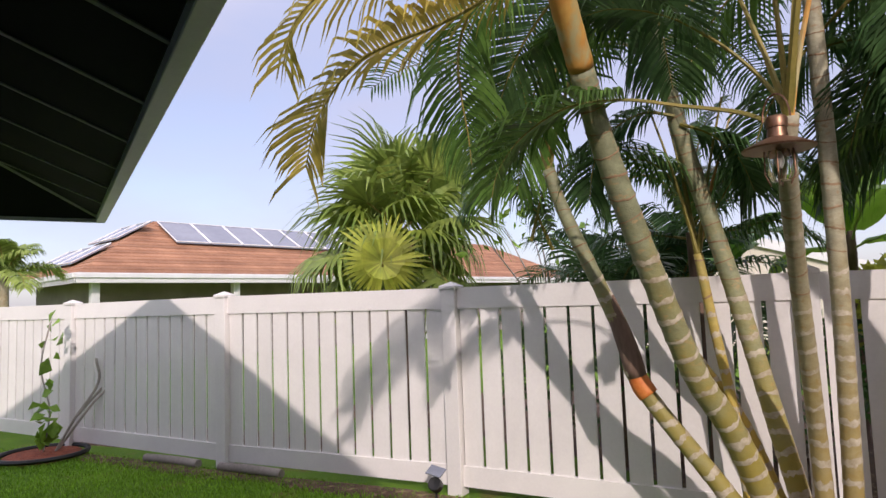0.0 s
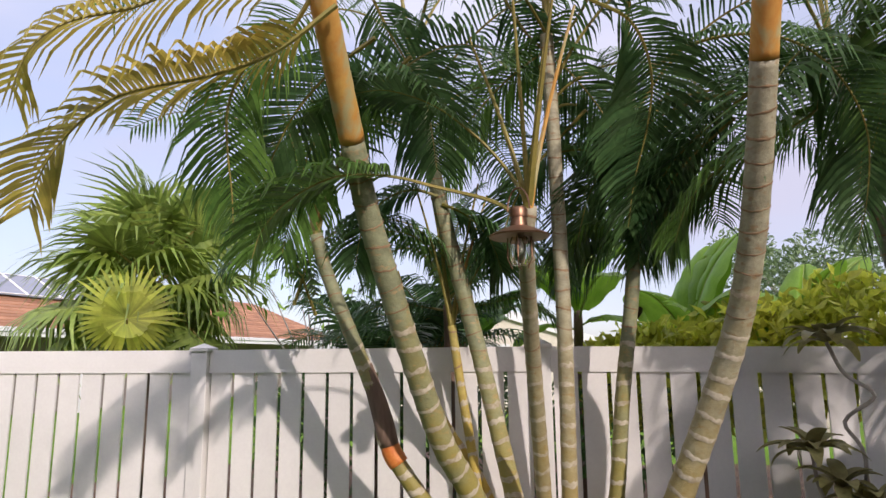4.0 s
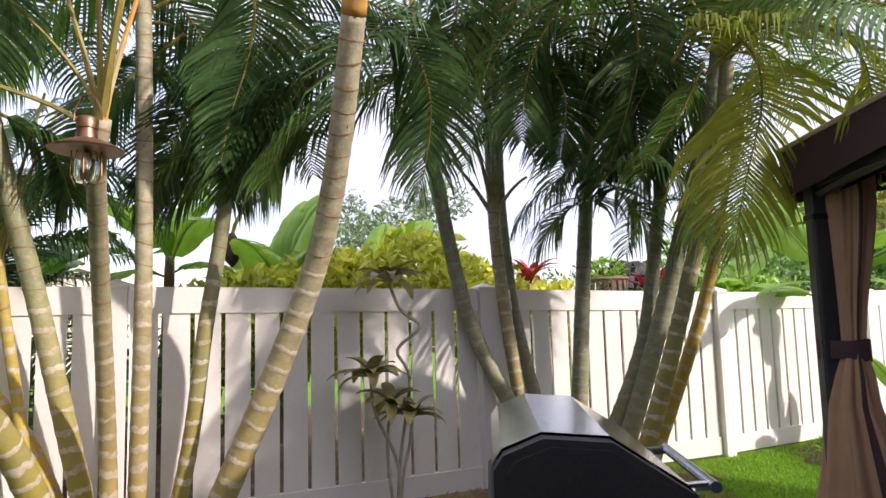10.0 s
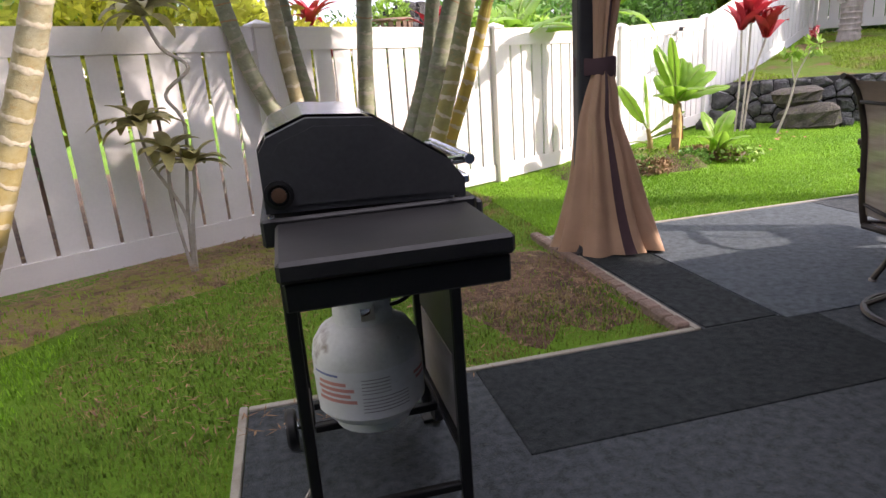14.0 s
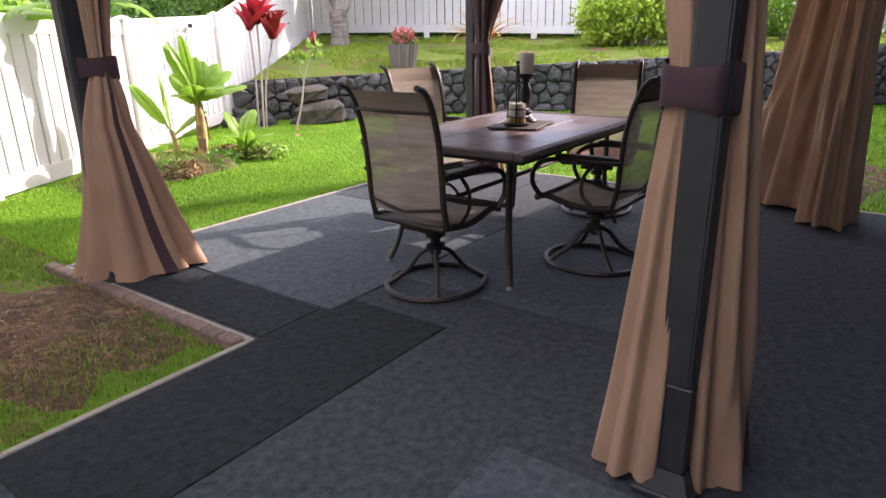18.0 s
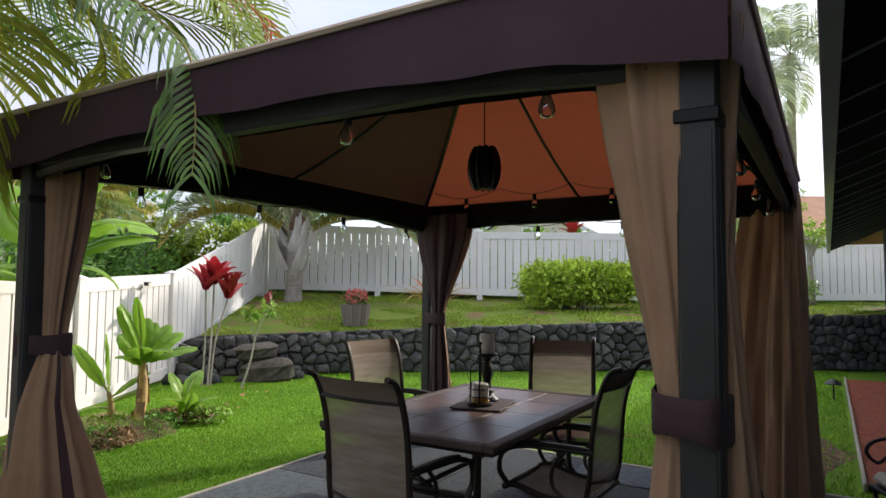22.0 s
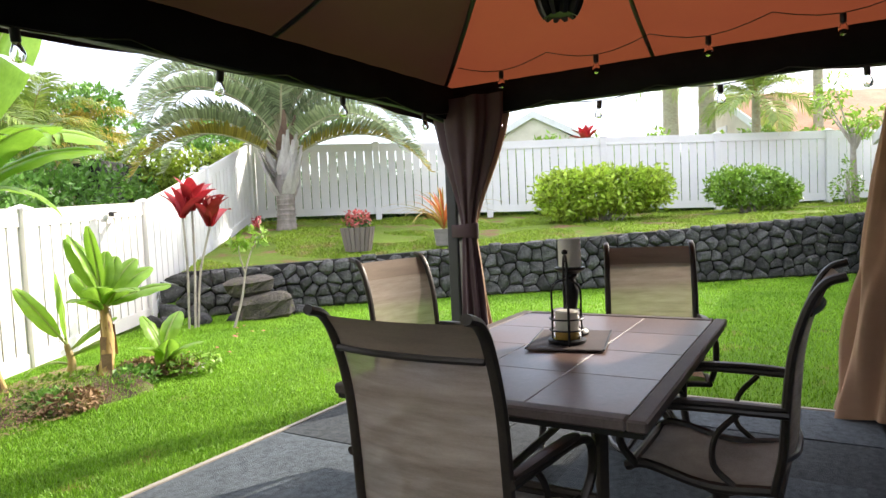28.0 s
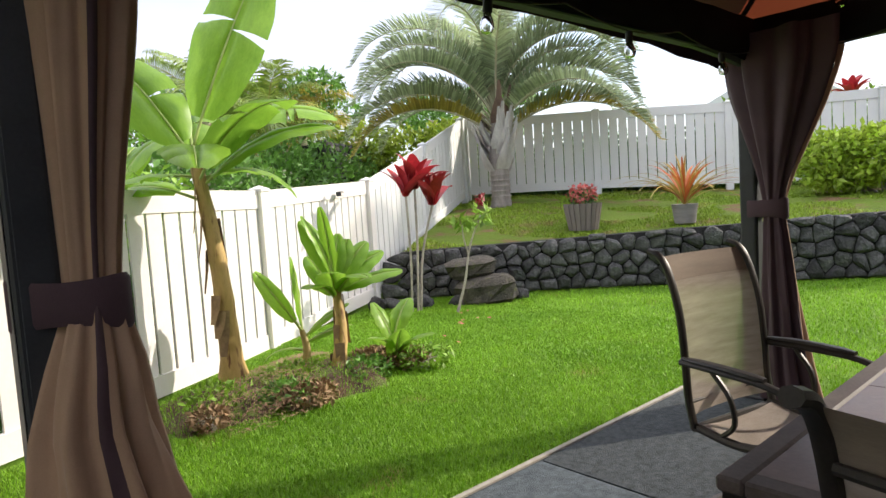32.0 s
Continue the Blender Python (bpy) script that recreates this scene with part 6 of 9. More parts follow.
def palm_trunk(parent, pts, r0, r1, mat, scar, top_mat=None, top_share=0.0, ring=0.115):
    """A ringed cane: swollen foot, slight steps at the joints, pale leaf scars."""
    path = spline(pts, 8)
    cum = [0.0]
    for a, b in zip(path, path[1:]):
        cum.append(cum[-1] + (b - a).length)
    total = cum[-1]
    fine, rad, scars = [], [], []
    n = max(8, int(total / (ring / 3)))
    for i in range(n + 1):
        s = total * i / n
        k = max(j for j in range(len(cum)) if cum[j] <= s + 1e-9)
        k = min(k, len(path) - 2)
        p = path[k].lerp(path[k + 1], (s - cum[k]) / max(1e-6, cum[k + 1] - cum[k]))
        t = s / total
        r = r0 + (r1 - r0) * t + r0 * 0.55 * max(0, 1 - s / 0.22) ** 2
        ph = (s / ring) % 1.0
        fine.append(p)
        rad.append(r * (1 + 0.05 * (1 - ph)))
        if i and int(s / ring) != int((s - total / n) / ring):
            scars.append((p, r, (path[k + 1] - path[k]).normalized(), t))
    cut = int(len(fine) * (1 - top_share))
    part("trunk", Shape().tube(fine[: cut + 1], rad[: cut + 1], 12), mat, parent, smooth="all")
    k = max(2, int(0.30 / (total / n)))
    part("root_foot", Shape().tube(fine[: k + 1], [q * (1.06 + 0.10 * max(0, 1 - 2 * i / k)) for i, q in enumerate(rad[: k + 1])], 12), ROOTBASE, parent, "pale swollen foot of the cane", smooth="all")
    if top_share:
        part("crownshaft", Shape().tube(fine[cut:], [q * 1.035 for q in rad[cut:]], 12), top_mat, parent, "smooth orange and green crownshaft", smooth="all")
    rr = random.Random(int(total * 1000))
    for p, r, d, t in scars:
        if t < 1 - top_share:
            # pale and ragged on the old wood, thin and brown higher up
            old = p.z < 1.6 + rr.uniform(-0.3, 0.4)
            h = rr.uniform(0.010, 0.017) + 0.010 * max(0, 1.0 - p.z) if old else rr.uniform(0.003, 0.006)
            side = d.orthogonal().normalized()
            other = d.cross(side)
            tilt = Vector((rr.uniform(-0.012, 0.012), rr.uniform(-0.012, 0.012), 0))
            rows = []
            for e in (-1, 0, 1):
                row = []
                for k in range(25):
                    a = 2 * math.pi * (k % 24) / 24
                    o = side * math.cos(a) + other * math.sin(a)
                    wob = (noise.noise(p * 9 + o * 2.2 + Vector((0, 0, e * 3.1))) + (0.8 * noise.noise(p * 7 + o * 7 + Vector((0, 0, e * 5.3))) if e else 0)) * h * (0.9 if e else 0.2)
                    row.append(p + o * r * (1.075 if e == 0 else 1.042) + d * (e * h + wob + tilt.x * math.cos(a) + tilt.y * math.sin(a)))
                rows.append(row)
            part("ring_scar", Shape().grid(rows), scar if old else SCAR_BROWN, parent, smooth="all")
    return fine[-1], (fine[-1] - fine[-3]).normalized()


def crown(parent, top, aim, count, tones, seed, scale=1.0, low=0, turn0=None, steep=False):
    r = random.Random(seed)
    a0 = r.uniform(0, 360) if turn0 is None else turn0
    for k in range(count):
        tone = tones[k % len(tones)]
        v = min(4, int(5 * k / count)) if low == 0 else r.choice([2, 3, 1])
        if steep:
            v = 4 * (k % 2)
        me = FRONDS[tone][v]
        m = Matrix.Translation(top) @ Matrix.Rotation(radians(a0 + 137.5 * k + r.uniform(-12, 12)), 4, "Z") @ Matrix.Rotation(radians(r.uniform(-9, 9)), 4, "X") @ Matrix.Rotation(radians(r.uniform(-8, 8)), 4, "Y") @ Matrix.Scale(scale * r.uniform(0.88, 1.1), 4)
        part("frond", me, None, parent, m=m)
    # unopened spear
    part("spear", Shape().tube(bend(top, top + aim * 0.5, top + aim * 1.1 + Vector((0.03, 0.02, 0)), 6), [0.022, 0.018, 0.015, 0.012, 0.009, 0.006, 0.002], 6), RACHIS, parent, smooth=True)


BARK = {"green": (BARK_GREEN, RINGSCAR), "pale": (BARK_OLD, RINGSCAR), "yellow": (BARK_YELLOW, RINGSCAR), "dark": (BARK_DARK, SCAR_DARK)}
SEEN_PALMS = []


def areca_palm(k, bark, pts, r0, r1, share, count, tones):
    """One cane of the clumps, with its bark, crown and older leaves."""
    where = "beside the white fence" if k < 9 else "in the clump behind the grill"
    pt = thing("areca_palm", {"green": "green ringed areca palm cane ", "pale": "pale grey ringed areca palm cane ", "yellow": "yellow ringed areca palm cane ", "dark": "dark green ringed areca palm cane "}[bark] + where, "palm tree", group="areca palms")
    top, aim = palm_trunk(pt, pts, r0, r1, *BARK[bark], SHAFT, share)
    crown(pt, top, aim, {0: 3, 1: 2, 2: 4, 3: 0, 4: 3, 5: 2, 6: 2, 7: 0, 8: 0, 9: 3, 10: 5, 11: 5, 12: 7, 16: 3}.get(k, count + (2 if k > 8 else 0)), tones, 100 + k, 0.6 if k == 16 else 1.1 if k > 8 else 1.0, steep=k in (0, 1, 3, 6))
    if k in (2, 4, 5):
        # older leaves that hang on the side away from the yard
        rr = random.Random(600 + k)
        for j in range(6 if k == 2 else 4):
            at_z = Vector(top) - aim * (0.35 + 0.06 * j)
            part("frond", FRONDS["dark"][(1, 2, 3, 4, 2, 1)[j]], None, pt, m=Matrix.Translation(at_z) @ Matrix.Rotation(radians(15 + 38 * j + rr.uniform(-8, 8)), 4, "Z") @ Matrix.Scale(rr.uniform(0.85, 1.0), 4))
    SEEN_PALMS.append((pt, top))


areca_palm(0, "green", [(-2.08, 3.66, 0.0), (-2.12, 3.27, 0.73), (-2.15, 2.97, 1.15), (-2.09, 2.42, 2.12), (-2.01, 2.18, 2.54), (-1.75, 1.72, 3.08)], 0.072, 0.055, 0.2, 6, ("dark", "green"))
areca_palm(1, "green", [(-2.1, 3.5, 0.0), (-2.22, 3.36, 0.33), (-2.56, 3.05, 0.98), (-2.61, 2.98, 1.28), (-2.79, 2.74, 2.01), (-2.84, 2.67, 2.29)], 0.055, 0.038, 0.0, 6, ("green", "dark", "fresh"))
areca_palm(2, "green", [(-2.04, 3.84, 0.0), (-2.27, 3.63, 1.4), (-2.36, 3.5, 2.01), (-2.43, 3.36, 2.59), (-2.48, 3.16, 3.5)], 0.058, 0.048, 0.0, 7, ("dark", "green"))
areca_palm(3, "pale", [(-1.9, 3.72, 0.0), (-1.86, 3.61, 0.73), (-1.64, 3.16, 1.58), (-1.42, 2.76, 2.02), (-1.34, 2.66, 2.22)], 0.047, 0.038, 0.0, 5, ("dark", "green"))
areca_palm(4, "pale", [(-1.84, 3.86, 0.0), (-1.78, 3.78, 0.7), (-1.71, 3.67, 1.65), (-1.66, 3.55, 2.67), (-1.62, 3.43, 3.5)], 0.05, 0.04, 0.0, 7, ("dark", "green"))
areca_palm(5, "green", [(-1.72, 4.0, 0.0), (-1.58, 3.99, 0.66), (-1.49, 3.97, 1.3), (-1.36, 3.97, 2.19), (-1.31, 3.94, 3.34)], 0.048, 0.04, 0.0, 7, ("dark", "green"))
areca_palm(6, "pale", [(-1.52, 3.78, 0.0), (-1.4, 3.86, 0.22), (-0.84, 3.76, 1.43), (-0.59, 3.53, 2.07), (-0.34, 3.01, 2.94), (-0.25, 2.8, 3.3)], 0.076, 0.055, 0.16, 5, ("dark", "green"))
areca_palm(7, "yellow", [(-2.3, 3.66, 0.0), (-2.36, 3.64, 0.71), (-2.44, 3.59, 1.34), (-2.48, 3.55, 1.75)], 0.032, 0.028, 0.0, 5, ("fresh", "dark"))
areca_palm(8, "yellow", [(-2.16, 3.86, 0.0), (-2.39, 3.74, 0.69), (-2.57, 3.52, 1.15), (-2.66, 3.36, 1.61), (-2.71, 3.22, 2.1)], 0.048, 0.04, 0.0, 5, ("dark", "green"))
areca_palm(9, "dark", [(0.62, 5.26, 0.0), (0.42, 5.21, 0.56), (0.05, 5.14, 1.39), (-0.21, 4.98, 2.82), (-0.27, 4.89, 3.48)], 0.062, 0.048, 0.0, 7, ("dark",))
areca_palm(10, "pale", [(0.5, 5.33, 0.0), (0.46, 5.31, 0.54), (0.35, 5.27, 1.38), (0.29, 5.22, 2.04), (0.27, 5.17, 2.9)], 0.055, 0.042, 0.0, 6, ("dark", "green"))
areca_palm(11, "dark", [(0.7, 5.5, 0.0), (0.61, 5.5, 0.51), (0.43, 5.48, 1.38), (0.35, 5.45, 2.21), (0.34, 5.42, 3.02)], 0.055, 0.042, 0.0, 6, ("dark",))
areca_palm(12, "dark", [(0.9, 5.48, 0.0), (0.91, 5.47, 0.45), (0.97, 5.44, 1.36), (1.04, 5.4, 2.26), (1.12, 5.36, 3.29)], 0.068, 0.05, 0.0, 7, ("dark", "green"))
areca_palm(13, "dark", [(0.92, 5.18, 0.0), (1.07, 5.14, 0.39), (1.35, 5.04, 1.15), (1.49, 4.95, 2.08), (1.6, 4.86, 2.77)], 0.058, 0.045, 0.0, 6, ("dark", "green"))
areca_palm(14, "dark", [(1.04, 5.06, 0.0), (1.17, 5.02, 0.37), (1.46, 4.88, 1.35), (1.8, 4.61, 2.8), (1.87, 4.51, 3.39)], 0.068, 0.05, 0.0, 7, ("green", "fresh"))
areca_palm(15, "green", [(1.1, 4.86, 0.0), (1.25, 4.8, 0.38), (1.48, 4.69, 1.17), (1.78, 4.49, 2.45), (1.85, 4.41, 2.99)], 0.062, 0.046, 0.0, 6, ("green", "fresh"))
areca_palm(16, "yellow", [(1.24, 5.1, 0.0), (1.39, 5.08, 0.31), (1.67, 4.96, 1.11), (1.81, 4.88, 1.62), (1.9, 4.82, 2.04)], 0.052, 0.04, 0.0, 5, ("green", "fresh"))


def hero_frond(parent, pts, n, leaf, width, tone, seed, droop=0.6, vee=0.3, bare=0.12):
    part("frond", frond_mesh("frond", pts, n, leaf, width, seed, (RACHIS, tone), droop=droop, vee=vee, bare=bare), None, parent)

# drooping single leaves that hang into view
for owner, tone, n, leaf, width, droop, vee, spine in (
    (0, LEAF_GOLD, 64, 0.40, 0.022, 0.35, 0.30, [(-1.69, 1.77, 2.96), (-1.89, 1.62, 2.76), (-1.99, 1.4, 2.61), (-2.04, 1.22, 2.52), (-2.07, 1.08, 2.43), (-2.1, 0.98, 2.3), (-2.16, 0.93, 2.18), (-2.21, 0.91, 2.03)]),
    (0, LEAF_GOLD, 40, 0.34, 0.022, 0.5, 0.2, [(-1.75, 1.72, 3.04), (-1.88, 1.3, 2.9), (-1.97, 1.08, 2.74), (-2.0, 0.9, 2.62), (-2.03, 0.81, 2.5), (-2.09, 0.79, 2.37)]),
    (0, LEAF, 52, 0.26, 0.018, 0.8, 0.1, [(-1.75, 1.72, 3.04), (-1.94, 1.72, 2.9), (-2.13, 1.65, 2.78), (-2.23, 1.64, 2.62), (-2.28, 1.68, 2.44), (-2.31, 1.73, 2.27), (-2.33, 1.76, 2.1)]),
    (3, LEAF, 58, 0.40, 0.022, 0.5, 0.35, [(-1.36, 2.68, 2.16), (-1.52, 2.62, 2.27), (-1.72, 2.47, 2.34), (-1.86, 2.27, 2.38), (-2.0, 2.07, 2.36), (-2.16, 1.93, 2.25), (-2.26, 1.86, 2.11), (-2.3, 1.84, 1.98)]),
    (3, LEAF_BLUE, 58, 0.42, 0.022, 0.5, 0.3, [(-1.36, 2.7, 2.24), (-1.54, 2.8, 2.47), (-1.69, 2.74, 2.67), (-1.89, 2.65, 2.86), (-2.06, 2.46, 2.93), (-2.22, 2.32, 2.9)]),
    (2, LEAF_BLUE, 56, 0.46, 0.024, 0.6, 0.2, [(-1.9, 2.21, 3.07), (-2.15, 2.18, 2.98), (-2.41, 2.16, 2.82), (-2.55, 2.12, 2.59), (-2.66, 2.1, 2.32)]),
    (2, LEAF, 56, 0.46, 0.024, 0.6, 0.2, [(-1.97, 2.56, 3.13), (-2.35, 2.49, 2.92), (-2.57, 2.42, 2.76), (-2.74, 2.43, 2.49), (-2.84, 2.42, 2.14)]),
    (5, LEAF_BLUE, 66, 0.44, 0.022, 0.6, 0.1, [(-1.08, 3.6, 3.14), (-0.8, 3.59, 3.23), (-0.5, 3.62, 3.2), (-0.28, 3.67, 3.07), (-0.14, 3.77, 2.87), (-0.08, 3.87, 2.62), (-0.12, 3.95, 2.32), (-0.19, 3.99, 2.09)]),
    (6, LEAF, 64, 0.52, 0.026, 0.6, 0.2, [(-0.25, 3.9, 3.0), (-0.31, 4.0, 2.84), (-0.58, 3.93, 2.7), (-0.8, 3.86, 2.57), (-0.96, 3.81, 2.4), (-1.06, 3.83, 2.18)]),
    (5, LEAF_BLUE, 60, 0.44, 0.024, 0.6, 0.2, [(-1.23, 3.21, 3.49), (-1.06, 3.37, 3.36), (-1.02, 3.52, 3.12), (-1.09, 3.61, 2.85), (-1.22, 3.68, 2.54), (-1.29, 3.72, 2.28)]),
    (9, LEAF, 44, 0.32, 0.022, 0.7, 0.1, [(0.04, 3.74, 3.72), (0.07, 3.88, 3.5), (0.09, 3.95, 3.23), (0.03, 4.03, 2.94), (-0.08, 4.13, 2.61)]),
    (12, LEAF_BLUE, 40, 0.42, 0.022, 0.7, 0.2, [(1.12, 5.2, 2.75), (1.06, 4.9, 2.57), (0.83, 4.87, 2.39), (0.59, 4.83, 2.21), (0.44, 4.82, 2.0)]),
    (15, LEAF_LIME, 66, 0.52, 0.022, 0.55, 0.2, [(1.3, 3.76, 2.76), (1.35, 3.65, 2.85), (1.45, 3.55, 2.87), (1.55, 3.49, 2.78), (1.63, 3.46, 2.61), (1.66, 3.52, 2.41), (1.63, 3.59, 2.2), (1.6, 3.71, 1.95), (1.56, 3.76, 1.66)]),
    (15, LEAF_LIME, 52, 0.40, 0.022, 0.6, 0.3, [(1.47, 3.73, 2.67), (1.61, 3.46, 2.77), (1.73, 3.3, 2.75), (1.86, 3.16, 2.63), (1.95, 3.12, 2.46), (1.99, 3.16, 2.26)]),
    (10, LEAF_BLUE, 56, 0.46, 0.024, 0.6, 0.2, [(0.63, 4.08, 3.44), (0.3, 4.09, 3.24), (0.04, 4.13, 3.02), (-0.1, 4.18, 2.74), (-0.18, 4.27, 2.4)]),
    (11, LEAF_BLUE, 44, 0.36, 0.024, 0.6, 0.2, [(0.83, 4.24, 3.52), (0.64, 4.31, 3.21), (0.52, 4.43, 2.92), (0.49, 4.55, 2.56)]),
    (12, LEAF_BLUE, 50, 0.46, 0.024, 0.6, 0.2, [(1.22, 4.36, 3.59), (1.29, 4.45, 3.12), (1.2, 4.51, 2.71), (1.08, 4.63, 2.35)]),
    (13, LEAF_BLUE, 46, 0.42, 0.022, 0.7, 0.2, [(1.0, 4.76, 2.26), (1.2, 4.59, 2.39), (1.41, 4.5, 2.34), (1.54, 4.45, 2.14), (1.59, 4.47, 1.84)]),
    (15, LEAF, 70, 0.32, 0.022, 0.9, 0.1, [(1.85, 4.41, 2.99), (1.72, 3.8, 3.1), (1.80, 3.1, 2.78), (1.90, 2.65, 2.46), (1.94, 2.52, 2.30), (1.91, 2.44, 2.05), (1.85, 2.37, 1.82)]),
    (15, LEAF_FRESH, 56, 0.45, 0.026, 0.4, 0.2, [(1.85, 4.41, 2.99), (1.66, 3.6, 3.05), (1.82, 3.26, 2.85), (1.98, 3.11, 2.72), (2.21, 2.91, 2.64), (2.40, 2.70, 2.60)]),
    (15, LEAF_FRESH, 40, 0.5, 0.028, 0.5, 0.2, [(1.85, 4.41, 2.99), (2.2, 3.7, 3.55), (2.6, 3.0, 3.5), (2.85, 2.7, 3.2)]),
    (5, LEAF_BLUE, 52, 0.46, 0.025, 0.6, 0.2, [(-0.55, 3.87, 3.01), (-0.82, 3.87, 2.85), (-1.06, 3.87, 2.66), (-1.24, 3.89, 2.4), (-1.32, 3.92, 2.11)]),
    (4, LEAF_BLUE, 52, 0.46, 0.025, 0.6, 0.2, [(-1.0, 3.82, 3.1), (-1.29, 3.81, 2.87), (-1.52, 3.79, 2.65), (-1.68, 3.8, 2.39), (-1.77, 3.81, 2.14)]),
    (5, LEAF, 52, 0.46, 0.025, 0.6, 0.2, [(-1.44, 4.25, 2.38), (-1.67, 4.15, 2.4), (-1.83, 4.09, 2.32), (-1.97, 4.05, 2.16)]),
    (4, LEAF_BLUE, 52, 0.46, 0.025, 0.6, 0.2, [(-1.52, 3.73, 3.08), (-1.76, 3.7, 2.88), (-1.94, 3.67, 2.68), (-2.09, 3.66, 2.43), (-2.17, 3.68, 2.16)]),
    (5, LEAF_BLUE, 52, 0.46, 0.025, 0.6, 0.2, [(-1.84, 3.17, 3.86), (-1.76, 3.43, 3.56), (-1.58, 3.66, 3.32), (-1.43, 3.87, 3.0), (-1.4, 4.02, 2.61)]),
    (4, LEAF, 52, 0.46, 0.025, 0.6, 0.2, [(-1.32, 3.59, 3.85), (-1.59, 3.63, 3.58), (-1.98, 3.55, 3.36), (-2.3, 3.48, 3.06), (-2.5, 3.47, 2.7)]),
    (2, LEAF_BLUE, 52, 0.46, 0.025, 0.6, 0.2, [(-2.34, 2.55, 3.75), (-2.33, 2.78, 3.48), (-2.28, 3.04, 3.15), (-2.32, 3.21, 2.72)]),
    (13, LEAF_BLUE, 46, 0.42, 0.024, 0.6, 0.2, [(0.99, 4.6, 3.38), (1.21, 4.68, 3.06), (1.32, 4.76, 2.72), (1.32, 4.84, 2.35)]),
    (14, LEAF_BLUE, 46, 0.42, 0.024, 0.6, 0.2, [(1.5, 4.4, 3.31), (1.4, 4.55, 2.98), (1.23, 4.69, 2.67), (1.01, 4.8, 2.37)]),
    (12, LEAF_BLUE, 46, 0.42, 0.024, 0.6, 0.2, [(0.63, 4.68, 3.31), (0.83, 4.79, 2.95), (0.79, 4.91, 2.5)]),
    (14, LEAF, 46, 0.42, 0.024, 0.6, 0.2, [(1.65, 4.27, 2.94), (1.52, 4.4, 2.65), (1.35, 4.51, 2.39), (1.2, 4.61, 2.06)]),
    (8, LEAF_BLUE, 46, 0.42, 0.024, 0.6, 0.2, [(-3.22, 2.82, 1.89), (-3.1, 2.89, 2.26), (-2.87, 3.09, 2.45), (-2.63, 3.32, 2.42), (-2.48, 3.5, 2.19)]),
    (7, LEAF_BLUE, 46, 0.42, 0.024, 0.6, 0.2, [(-2.6, 3.71, 1.79), (-2.41, 3.8, 2.18), (-2.23, 3.89, 2.33), (-2.03, 4.02, 2.28), (-1.89, 4.14, 2.04)]),
    (7, LEAF, 46, 0.42, 0.024, 0.6, 0.2, [(-2.59, 3.72, 1.83), (-2.69, 3.57, 2.3), (-2.88, 3.37, 2.42), (-3.1, 3.2, 2.26)]),
    (8, LEAF_BLUE, 46, 0.42, 0.024, 0.6, 0.2, [(-3.21, 3.0, 1.83), (-3.28, 2.85, 2.2), (-3.4, 2.67, 2.31), (-3.53, 2.51, 2.15)]),
    (12, LEAF_BLUE, 46, 0.44, 0.024, 0.6, 0.2, [(1.06, 5.38, 2.70), (1.3, 4.83, 2.95), (1.57, 4.76, 2.93), (1.76, 4.74, 2.78), (1.8, 4.79, 2.56)]),
    (12, LEAF_BLUE, 46, 0.44, 0.024, 0.6, 0.2, [(1.05, 5.35, 2.4), (1.27, 4.95, 2.49), (1.49, 4.9, 2.49), (1.67, 4.87, 2.38), (1.73, 4.89, 2.16)]),
    (12, LEAF_BLUE, 46, 0.44, 0.024, 0.6, 0.2, [(1.06, 5.38, 2.70), (0.77, 4.89, 3.04), (0.56, 4.88, 3.13), (0.38, 4.94, 3.0), (0.26, 5.02, 2.71)]),
    (12, LEAF_BLUE, 46, 0.44, 0.024, 0.6, 0.2, [(1.05, 5.36, 2.6), (1.2, 5.01, 2.28), (1.36, 5.0, 2.07), (1.45, 5.01, 1.85)]),
    (12, LEAF_BLUE, 46, 0.44, 0.024, 0.6, 0.2, [(1.08, 5.37, 2.9), (1.14, 4.74, 3.28), (1.36, 4.66, 3.35), (1.57, 4.67, 3.19), (1.69, 4.73, 2.9)]),
    (12, LEAF, 46, 0.44, 0.024, 0.6, 0.2, [(1.03, 5.36, 2.3), (0.93, 5.07, 2.2), (0.74, 5.12, 2.06), (0.62, 5.15, 1.87)]),
    (8, LEAF_BLUE, 46, 0.44, 0.024, 0.6, 0.2, [(-2.39, 3.3, 2.58), (-2.52, 3.18, 2.62), (-2.67, 3.07, 2.54), (-2.79, 3.01, 2.35), (-2.85, 3.01, 2.12)]),
    (2, LEAF_BLUE, 46, 0.44, 0.024, 0.6, 0.2, [(-2.38, 3.33, 2.53), (-2.26, 3.45, 2.45), (-2.16, 3.56, 2.29), (-2.12, 3.63, 2.09)]),
    (5, LEAF_BLUE, 46, 0.46, 0.025, 0.6, 0.2, [(-0.7, 3.97, 3.05), (-1.04, 3.89, 3.0), (-1.34, 3.85, 2.84), (-1.56, 3.83, 2.58), (-1.7, 3.85, 2.22)]),
    (5, LEAF_BLUE, 46, 0.46, 0.025, 0.6, 0.2, [(-0.72, 4.02, 2.91), (-1.02, 4.01, 2.69), (-1.22, 4.02, 2.43), (-1.33, 4.04, 2.17)]),
    (4, LEAF_BLUE, 46, 0.46, 0.025, 0.6, 0.2, [(-1.85, 3.81, 2.88), (-1.64, 3.92, 2.89), (-1.46, 4.04, 2.81), (-1.33, 4.15, 2.6)]),
